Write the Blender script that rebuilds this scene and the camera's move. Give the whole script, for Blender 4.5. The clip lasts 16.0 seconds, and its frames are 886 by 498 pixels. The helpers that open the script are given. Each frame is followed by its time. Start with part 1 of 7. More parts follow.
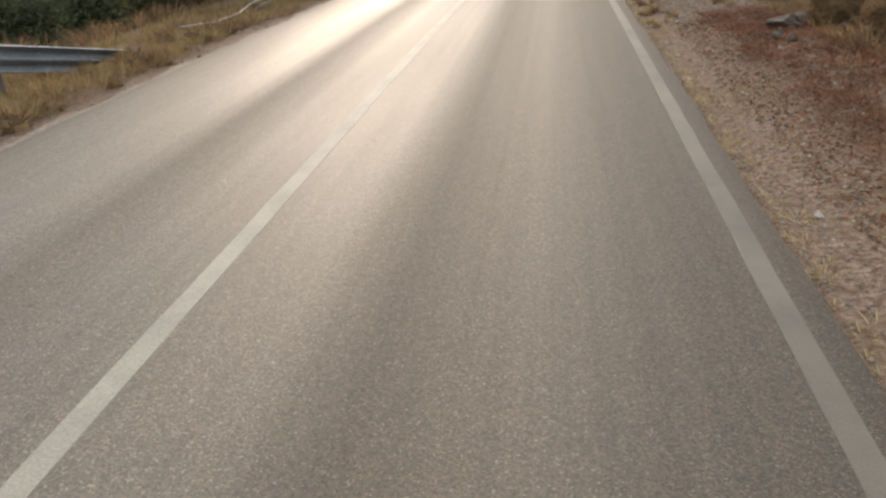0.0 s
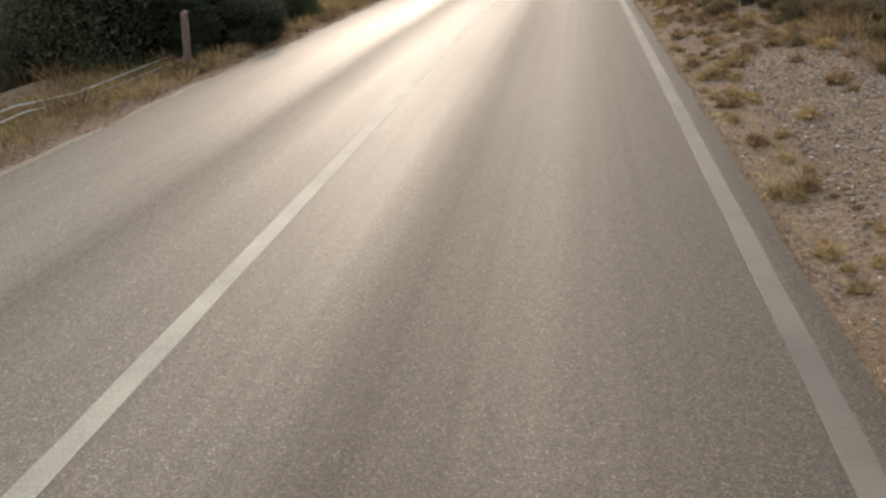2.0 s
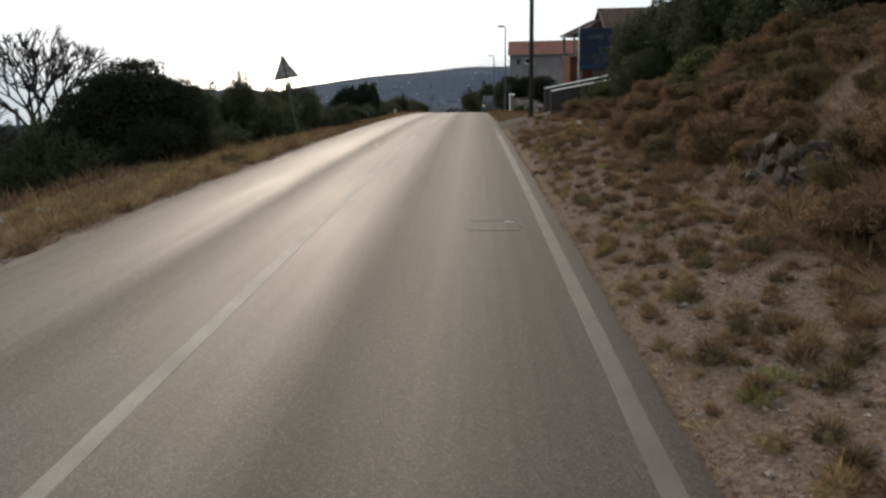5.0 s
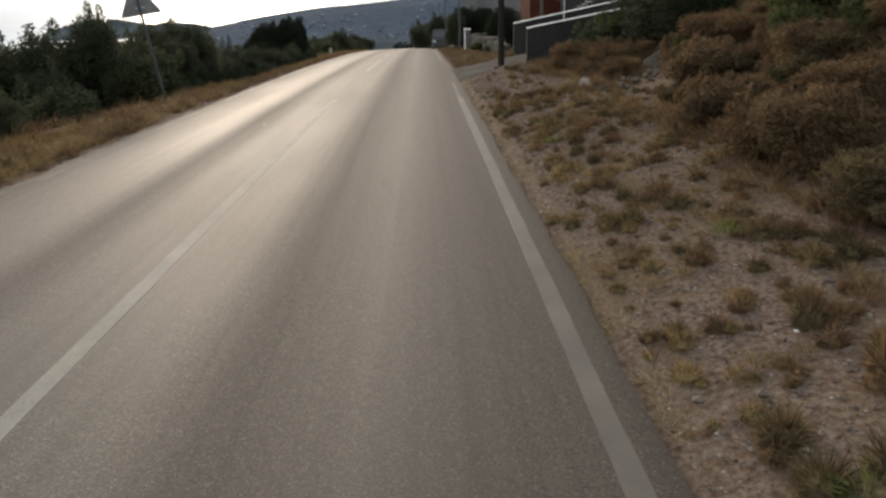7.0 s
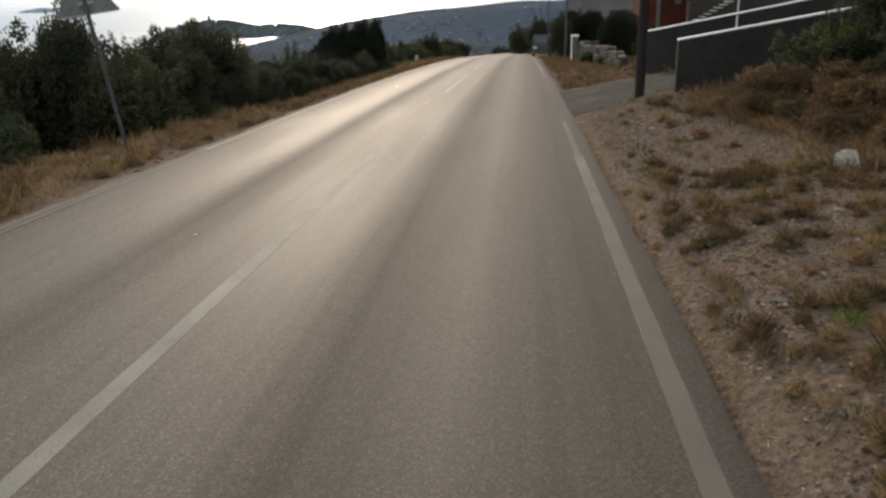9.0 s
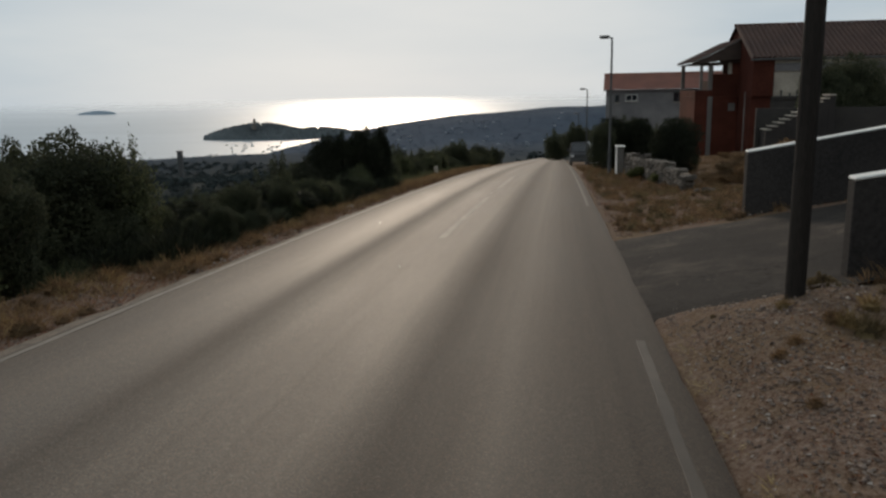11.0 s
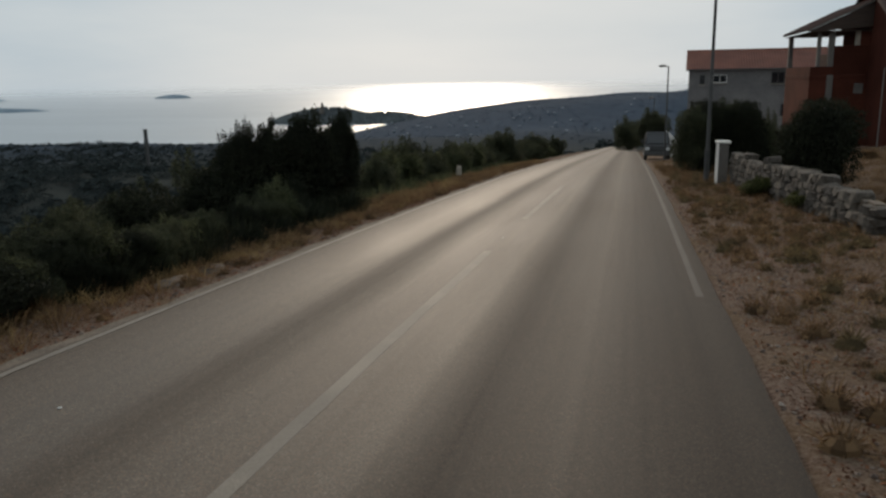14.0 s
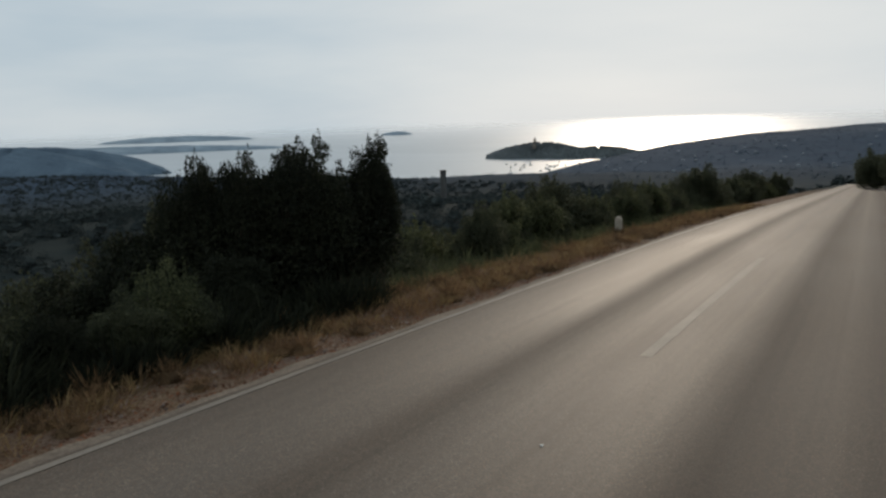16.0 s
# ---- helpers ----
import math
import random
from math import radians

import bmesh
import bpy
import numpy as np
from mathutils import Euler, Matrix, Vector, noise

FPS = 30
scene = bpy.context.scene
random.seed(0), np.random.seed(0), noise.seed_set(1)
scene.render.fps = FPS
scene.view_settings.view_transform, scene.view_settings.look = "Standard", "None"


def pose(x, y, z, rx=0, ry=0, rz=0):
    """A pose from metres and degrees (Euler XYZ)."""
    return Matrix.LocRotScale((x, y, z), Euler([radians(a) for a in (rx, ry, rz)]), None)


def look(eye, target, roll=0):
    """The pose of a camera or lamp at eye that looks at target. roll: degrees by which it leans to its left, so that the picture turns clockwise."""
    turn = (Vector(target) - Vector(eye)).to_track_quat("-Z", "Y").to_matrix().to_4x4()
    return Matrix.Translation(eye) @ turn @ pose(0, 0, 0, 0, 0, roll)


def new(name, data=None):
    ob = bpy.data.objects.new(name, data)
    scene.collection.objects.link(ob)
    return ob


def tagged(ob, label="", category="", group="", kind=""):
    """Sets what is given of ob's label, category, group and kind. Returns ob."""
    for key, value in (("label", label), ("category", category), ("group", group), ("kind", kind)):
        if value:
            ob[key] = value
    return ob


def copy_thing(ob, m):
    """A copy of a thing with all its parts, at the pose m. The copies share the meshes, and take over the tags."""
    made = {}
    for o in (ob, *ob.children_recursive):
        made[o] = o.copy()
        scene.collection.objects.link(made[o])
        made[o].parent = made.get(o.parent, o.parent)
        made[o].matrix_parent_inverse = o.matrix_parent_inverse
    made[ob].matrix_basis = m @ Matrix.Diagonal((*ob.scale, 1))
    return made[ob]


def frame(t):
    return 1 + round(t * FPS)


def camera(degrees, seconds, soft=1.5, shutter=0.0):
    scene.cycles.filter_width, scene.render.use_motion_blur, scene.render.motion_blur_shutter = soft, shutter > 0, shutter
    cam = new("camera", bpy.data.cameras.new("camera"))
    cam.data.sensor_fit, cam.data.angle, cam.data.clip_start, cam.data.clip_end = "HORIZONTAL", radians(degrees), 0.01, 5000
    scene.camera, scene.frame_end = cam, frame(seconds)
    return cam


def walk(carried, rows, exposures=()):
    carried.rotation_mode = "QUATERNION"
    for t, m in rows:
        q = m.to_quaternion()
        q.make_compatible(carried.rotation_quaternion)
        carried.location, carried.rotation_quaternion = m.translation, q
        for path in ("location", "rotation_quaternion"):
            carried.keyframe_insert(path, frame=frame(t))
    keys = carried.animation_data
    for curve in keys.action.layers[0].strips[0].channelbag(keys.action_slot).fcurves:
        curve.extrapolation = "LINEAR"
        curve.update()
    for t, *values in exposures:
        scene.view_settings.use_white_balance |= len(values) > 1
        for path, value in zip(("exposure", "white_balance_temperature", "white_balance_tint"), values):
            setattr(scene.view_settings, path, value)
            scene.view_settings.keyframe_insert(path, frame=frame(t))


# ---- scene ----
cam = camera(59.32, 16.0, soft=2.6)
PATH = [
    (0.0, (-0.419, -0.171, 1.804), (-1.741, 8.784, -2.447), -2.19),
    (0.5, (-0.296, 1.837, 1.767), (-1.702, 10.734, -2.576), -2.73),
    (1.0, (-0.293, 4.165, 1.723), (-1.676, 13.020, -2.713), -2.40),
    (1.5, (-0.296, 6.414, 1.688), (-1.703, 15.290, -2.698), -2.04),
    (2.0, (-0.315, 8.615, 1.652), (-1.933, 17.581, -2.471), -3.13),
    (2.5, (-0.277, 10.889, 1.607), (-1.817, 19.946, -2.342), -3.34),
    (3.0, (-0.262, 13.238, 1.578), (-1.512, 22.493, -2.000), -2.34),
    (3.5, (-0.257, 15.503, 1.533), (-1.259, 24.893, -1.756), -2.51),
    (4.0, (-0.214, 17.783, 1.491), (-1.013, 27.279, -1.540), -2.24),
    (4.5, (-0.187, 20.000, 1.435), (-0.715, 29.615, -1.259), -2.21),
    (5.0, (-0.181, 22.153, 1.362), (-0.589, 31.836, -1.105), -1.26),
    (7.5, (-0.103, 32.721, 1.074), (0.103, 42.135, -2.293), -1.85),
    (8.0, (-0.217, 34.592, 1.010), (-0.440, 44.171, -1.854), -0.82),
    (8.5, (-0.158, 36.411, 0.904), (-0.913, 45.845, -2.327), -2.03),
    (9.0, (-0.094, 38.300, 0.816), (-1.086, 47.720, -2.391), -1.40),
    (9.5, (-0.085, 40.217, 0.806), (-1.023, 49.792, -1.921), -0.28),
    (10.0, (-0.055, 42.094, 0.776), (-1.212, 51.765, -1.488), -0.47),
    (12.5, (-0.119, 51.884, 0.387), (-1.922, 61.537, -1.499), -1.29),
    (13.0, (-0.115, 53.827, 0.291), (-2.174, 63.401, -1.732), -1.61),
    (13.5, (-0.115, 55.891, 0.192), (-2.317, 65.423, -1.878), -2.04),
    (14.0, (-0.134, 57.946, 0.100), (-2.425, 67.443, -2.037), -0.95),
    (14.5, (-0.219, 59.975, -0.000), (-3.294, 69.309, -1.853), -1.67),
    (15.0, (-0.262, 62.026, -0.096), (-4.154, 71.089, -1.744), -2.05),
    (15.5, (-0.252, 64.082, -0.216), (-4.689, 72.908, -1.772), -2.40),
    (16.0, (-0.285, 66.164, -0.341), (-5.091, 74.779, -1.982), -1.91),
]
walk(cam, [(t, look(eye, target, roll)) for t, eye, target, roll in PATH],
     exposures=[(0.0, 1.2, 7080, 17), (1.0, 1.18, 7080, 17), (2.5, 1.24, 7080, 17), (4.0, 0.93, 7020, 17), (5.0, 0.42, 6820, 16), (8.0, 0.53, 7000, 16), (9.0, 0.44, 7030, 16),
                (10.0, 0.1, 6880, 15), (12.5, -0.7, 6880, 15), (13.5, -0.39, 6900, 15), (14.5, -0.36, 6850, 14), (16.0, -0.28, 6790, 14)])

# ---- world, sun ----
SUN_EL, SUN_AZ = 17.0, 13.0          # height of the sun; degrees to the left of the road's line (+Y)
world = bpy.data.worlds.new("world")
scene.world = world
world.use_nodes = True
wn, wl = world.node_tree.nodes, world.node_tree.links
sky = wn.new("ShaderNodeTexSky")
sky.sky_type = 'NISHITA'
sky.sun_disc = False
sky.sun_elevation = radians(SUN_EL)
sky.sun_rotation = radians(-SUN_AZ)
sky.altitude = 80
sky.air_density, sky.dust_density, sky.ozone_density = 1.0, 1.2, 1.5
veil = wn.new("ShaderNodeHueSaturation")            # thin high cloud: paler, greyer sky
veil.inputs["Saturation"].default_value = 0.6
veil.inputs["Value"].default_value = 0.066
way_out = wn.new("ShaderNodeTexCoord").outputs["Generated"]      # the sky goes on evenly below the sea's far edge
split = wn.new("ShaderNodeSeparateXYZ")
wl.new(way_out, split.inputs[0])
level = wn.new("ShaderNodeMath")
level.operation = 'MAXIMUM'
level.inputs[1].default_value = 0.01
wl.new(split.outputs["Z"], level.inputs[0])
join = wn.new("ShaderNodeCombineXYZ")
for axis, out in (("X", split.outputs["X"]), ("Y", split.outputs["Y"]), ("Z", level.outputs[0])):
    wl.new(out, join.inputs[axis])
wl.new(join.outputs[0], sky.inputs["Vector"])
wl.new(sky.outputs[0], veil.inputs["Color"])
cloud = wn.new("ShaderNodeTexNoise")                # faint streaks in the cloud sheet
cloud.inputs["Scale"].default_value, cloud.inputs["Detail"].default_value = 3.0, 5.0
place = wn.new("ShaderNodeMapping")
place.inputs["Scale"].default_value = (1.0, 1.0, 5.0)
wl.new(wn.new("ShaderNodeTexCoord").outputs["Generated"], place.inputs["Vector"])
wl.new(place.outputs[0], cloud.inputs["Vector"])
tone = wn.new("ShaderNodeValToRGB")
tone.color_ramp.elements[0].position, tone.color_ramp.elements[0].color = 0.3, (0.535, 0.69, 0.795, 1)
tone.color_ramp.elements[1].position, tone.color_ramp.elements[1].color = 0.72, (0.705, 0.825, 0.885, 1)
wl.new(cloud.outputs[0], tone.inputs[0])
sheet = wn.new("ShaderNodeMix")
sheet.data_type = 'RGBA'
sheet.inputs[0].default_value = 0.92
wl.new(veil.outputs[0], sheet.inputs[6])
wl.new(tone.outputs[0], sheet.inputs[7])
toward = wn.new("ShaderNodeVectorMath")             # the haze is whiter below the veiled sun
toward.operation = 'DOT_PRODUCT'
toward.inputs[1].default_value = (-math.sin(radians(SUN_AZ)) * 0.99, math.cos(radians(SUN_AZ)) * 0.99, 0.14)
wl.new(way_out, toward.inputs[0])
halo = wn.new("ShaderNodeMapRange")
halo.interpolation_type = 'SMOOTHSTEP'
halo.inputs["From Min"].default_value, halo.inputs["From Max"].default_value, halo.inputs["To Max"].default_value = 0.9, 1.0, 0.45
wl.new(toward.outputs["Value"], halo.inputs["Value"])
haze = wn.new("ShaderNodeMix")
haze.data_type = 'RGBA'
haze.inputs[7].default_value = (0.95, 0.98, 0.95, 1)
wl.new(halo.outputs[0], haze.inputs[0])
wl.new(sheet.outputs[2], haze.inputs[6])
wn["Background"].inputs[1].default_value = 1.0
wl.new(haze.outputs[2], wn["Background"].inputs[0])
lamp = bpy.data.lights.new("sun", 'SUN')
lamp.energy, lamp.angle, lamp.color = 1.62, radians(10), (1.0, 0.872, 0.695)
sun = new("sun", lamp)
sun.matrix_world = look((0, 0, 50), (50 * math.sin(radians(SUN_AZ)), -50 * math.cos(radians(SUN_AZ)), 50 - 50 * math.tan(radians(SUN_EL))))

# ---- small builders ----
def smooth(a, b, v):
    v = np.clip((v - a) / (b - a), 0.0, 1.0)
    return v * v * (3 - 2 * v)


def road_z(y):
    """Height of the road along its line: a crest that grows steeper, then runs straight down."""
    y = np.asarray(y, float)
    e = np.clip(y, -60, 105)
    return -0.0145 * e - 0.00031 * e * e - 0.0796 * (np.maximum(y, 105) - 105)


def road_x(y):
    """The centre line of the road."""
    return -2.2 + 0.0 * np.asarray(y, float)


ROAD_L, ROAD_R = -2.70, 3.12        # edges of the asphalt from the centre line


def mesh_of(name, verts, faces, material=None, smooth_faces=False):
    me = bpy.data.meshes.new(name)
    me.from_pydata([tuple(v) for v in verts], [], [tuple(f) for f in faces])
    if material:
        me.materials.append(material)
    if smooth_faces:
        me.polygons.foreach_set("use_smooth", [True] * len(me.polygons))
    me.update()
    return me


def part(name, bm, material, parent=None, label=""):
    """One bmesh as one mesh object under a thing or a part."""
    me = bpy.data.meshes.new(name)
    bm.to_mesh(me)
    bm.free()
    me.materials.append(material)
    ob = new(name, me)
    if parent:
        ob.parent = parent
    return tagged(ob, label)


def empty(name, m):
    ob = new(name)
    ob.empty_display_size = 0.2
    ob.matrix_world = m
    return ob


def box(bm, x0, y0, z0, x1, y1, z1, bevel=0.0):
    r = bmesh.ops.create_cube(bm, size=1.0)
    for v in r["verts"]:
        v.co = Vector(((x0 + x1) / 2 + v.co.x * (x1 - x0), (y0 + y1) / 2 + v.co.y * (y1 - y0), (z0 + z1) / 2 + v.co.z * (z1 - z0)))
    if bevel:
        bmesh.ops.bevel(bm, geom=list({e for v in r["verts"] for e in v.link_edges}), offset=bevel, segments=1, affect='EDGES')
    return bm


def tube(bm, a, b, ra, rb, n=10):
    a, b = Vector(a), Vector(b)
    q = (b - a).to_track_quat("Z", "Y")
    lo = [bm.verts.new(a + q @ Vector((math.cos(2 * math.pi * i / n) * ra, math.sin(2 * math.pi * i / n) * ra, 0))) for i in range(n)]
    hi = [bm.verts.new(b + q @ Vector((math.cos(2 * math.pi * i / n) * rb, math.sin(2 * math.pi * i / n) * rb, 0))) for i in range(n)]
    for i in range(n):
        bm.faces.new((lo[i], lo[(i + 1) % n], hi[(i + 1) % n], hi[i]))
    bm.faces.new(hi)
    bm.faces.new(lo[::-1])
    return bm

# ---- materials ----
def material(name, rough=0.8, metal=0.0, spec=0.3):
    m = bpy.data.materials.new(name)
    m.use_nodes = True
    b = m.node_tree.nodes["Principled BSDF"]
    b.inputs["Roughness"].default_value, b.inputs["Metallic"].default_value = rough, metal
    b.inputs["Specular IOR Level"].default_value = spec
    return m, m.node_tree.nodes, m.node_tree.links, b


def grain(nodes, links, scale, detail=4.0, rough=0.6, stretch=None, world_space=True):
    """A noise in metres of the world (or of the thing)."""
    n = nodes.new("ShaderNodeTexNoise")
    n.inputs["Scale"].default_value, n.inputs["Detail"].default_value, n.inputs["Roughness"].default_value = scale, detail, rough
    if world_space:
        src = nodes.new("ShaderNodeNewGeometry").outputs["Position"]
    else:
        src = nodes.new("ShaderNodeTexCoord").outputs["Object"]
    if stretch:
        mp = nodes.new("ShaderNodeMapping")
        mp.inputs["Scale"].default_value = stretch
        links.new(src, mp.inputs["Vector"])
        src = mp.outputs[0]
    links.new(src, n.inputs["Vector"])
    return n


def ramp(nodes, links, src, stops):
    r = nodes.new("ShaderNodeValToRGB")
    while len(r.color_ramp.elements) < len(stops):
        r.color_ramp.elements.new(0.5)
    for e, (p, c) in zip(r.color_ramp.elements, stops):
        e.position, e.color = p, (*c, 1) if len(c) == 3 else c
    links.new(src, r.inputs[0])
    return r


def mix(nodes, links, fac, a, b, mode='MIX'):
    m = nodes.new("ShaderNodeMix")
    m.data_type, m.blend_type = 'RGBA', mode
    for idx, v in ((0, fac), (6, a), (7, b)):
        if isinstance(v, (int, float)):
            m.inputs[idx].default_value = v
        elif isinstance(v, tuple):
            m.inputs[idx].default_value = (*v, 1)
        else:
            links.new(v, m.inputs[idx])
    return m.outputs[2]


def bump(nodes, links, bsdf, height, strength=0.5, distance=0.02):
    b = nodes.new("ShaderNodeBump")
    b.inputs["Strength"].default_value, b.inputs["Distance"].default_value = strength, distance
    links.new(height, b.inputs["Height"])
    links.new(b.outputs[0], bsdf.inputs["Normal"])
    return b


def two_scale(name, dark, light, fine=40.0, coarse=1.2, rough=0.85, relief=0.3, depth=0.01, stretch=None, metal=0.0, spec=0.3, world_space=True, vary=0.0):
    """A surface with grain and larger stains between two colours; vary: how much each piece differs."""
    m, n, l, b = material(name, rough, metal, spec)
    a = grain(n, l, fine, 4, 0.65, stretch, world_space)
    c = grain(n, l, coarse, 3, 0.6, stretch, world_space)
    mid = tuple((p + q) / 2 for p, q in zip(dark, light))
    r1 = ramp(n, l, a.outputs[0], [(0.3, dark), (0.7, light)])
    r2 = ramp(n, l, c.outputs[0], [(0.3, tuple(0.72 for _ in mid)), (0.7, (1.12, 1.1, 1.06))])
    col = mix(n, l, 1.0, r1.outputs[0], r2.outputs[0], 'MULTIPLY')
    if vary:
        info = n.new("ShaderNodeObjectInfo")
        r3 = ramp(n, l, info.outputs["Random"], [(0.0, (1 - vary,) * 3), (1.0, (1 + vary, 1 + vary * 0.9, 1 + vary * 0.7))])
        col = mix(n, l, 1.0, col, r3.outputs[0], 'MULTIPLY')
    l.new(col, b.inputs["Base Color"])
    bump(n, l, b, a.outputs[0], relief, depth)
    return m


def asphalt_material():
    """Grey-brown worn asphalt, aggregate grains, wheel tracks polished along the road."""
    m, n, l, b = material("asphalt", 0.7, 0.0, 0.3)
    fine = grain(n, l, 160, 3, 0.7)
    vor = n.new("ShaderNodeTexVoronoi")
    vor.inputs["Scale"].default_value = 120
    l.new(n.new("ShaderNodeNewGeometry").outputs["Position"], vor.inputs["Vector"])
    big = grain(n, l, 0.7, 4, 0.6, (1.6, 0.25, 1))
    pick = n.new("ShaderNodeSeparateColor")
    l.new(vor.outputs["Color"], pick.inputs[0])
    base = ramp(n, l, pick.outputs[0], [(0.0, (0.066, 0.053, 0.043)), (0.5, (0.098, 0.081, 0.065)), (0.8, (0.118, 0.095, 0.076)), (0.9, (0.15, 0.1, 0.072)), (0.95, (0.145, 0.118, 0.095)), (1.0, (0.195, 0.168, 0.141))])
    streak = grain(n, l, 1.0, 4, 0.6, (9.0, 0.06, 1))                # drips and tyre streaks along the road
    stain = ramp(n, l, big.outputs[0], [(0.3, (0.82, 0.82, 0.82)), (0.7, (1.12, 1.1, 1.08))])
    col = mix(n, l, 1.0, base.outputs[0], stain.outputs[0], 'MULTIPLY')
    lines = ramp(n, l, streak.outputs[0], [(0.32, (0.88, 0.87, 0.86)), (0.5, (1.0, 1.0, 1.0)), (0.7, (1.08, 1.08, 1.07))])
    col = mix(n, l, 1.0, col, lines.outputs[0], 'MULTIPLY')
    # wheel tracks: smooth bands along the road, from the distance to its centre line
    geo = n.new("ShaderNodeNewGeometry")
    sep = n.new("ShaderNodeSeparateXYZ")
    l.new(geo.outputs["Position"], sep.inputs[0])
    lat = n.new("ShaderNodeMath")
    lat.inputs[1].default_value = 2.2
    l.new(sep.outputs["X"], lat.inputs[0])
    unit = n.new("ShaderNodeMapRange")
    unit.inputs["From Min"].default_value, unit.inputs["From Max"].default_value = -3.0, 3.5
    l.new(lat.outputs[0], unit.inputs["Value"])
    polished = ramp(n, l, unit.outputs[0], [(0.0, (0.86,) * 3), (0.10, (0.73,) * 3), (0.19, (0.655,) * 3), (0.25, (0.67,) * 3), (0.30, (0.81,) * 3), (0.38, (0.69,) * 3), (0.46, (0.69,) * 3),
                                            (0.55, (0.69,) * 3), (0.625, (0.825,) * 3), (0.73, (0.725,) * 3), (0.86, (0.85,) * 3), (1.0, (0.88,) * 3)])
    # oil and rubber darken the strips between the tracks; the right edge's shadow is painted in too
    oil_and_shade = ramp(n, l, unit.outputs[0], [(0.04, (0.72, 0.69, 0.66)), (0.09, (0.86, 0.85, 0.84)), (0.19, (1.05,) * 3), (0.25, (1.03,) * 3), (0.30, (0.86, 0.84, 0.82)), (0.38, (1.03,) * 3), (0.55, (1.05,) * 3),
                                        (0.625, (0.8, 0.775, 0.75)), (0.73, (0.92, 0.9, 0.88)), (0.87, (0.7, 0.675, 0.65)), (0.918, (0.66, 0.63, 0.6)), (0.938, (0.5, 0.465, 0.43)), (1.0, (0.48, 0.44, 0.4))])
    col = mix(n, l, 1.0, col, oil_and_shade.outputs[0], 'MULTIPLY')
    # farther down the oil strips are darker and browner
    old = n.new("ShaderNodeMapRange")
    old.inputs["From Min"].default_value, old.inputs["From Max"].default_value = 44, 57
    l.new(sep.outputs["Y"], old.inputs["Value"])
    thick = ramp(n, l, unit.outputs[0], [(0.2, (1.04, 1.0, 0.96)), (0.30, (0.86, 0.82, 0.78)), (0.38, (1.04, 1.0, 0.96)), (0.54, (1.02, 0.98, 0.94)), (0.625, (0.66, 0.61, 0.57)), (0.73, (0.8, 0.75, 0.71)), (0.87, (0.66, 0.61, 0.57)), (1.0, (0.7, 0.65, 0.6))])
    col = mix(n, l, old.outputs[0], col, mix(n, l, 1.0, col, thick.outputs[0], 'MULTIPLY'))
    add = n.new("ShaderNodeMath")
    add.operation = 'MULTIPLY_ADD'
    add.inputs[1].default_value, add.inputs[2].default_value = 0.16, -0.08
    l.new(big.outputs[0], add.inputs[0])
    rough = n.new("ShaderNodeMath")
    l.new(polished.outputs[0], rough.inputs[0])
    l.new(add.outputs[0], rough.inputs[1])
    l.new(rough.outputs[0], b.inputs["Roughness"])
    l.new(col, b.inputs["Base Color"])
    h = mix(n, l, 0.5, vor.outputs["Distance"], fine.outputs[0])
    bump(n, l, b, h, 0.4, 0.004)
    return m


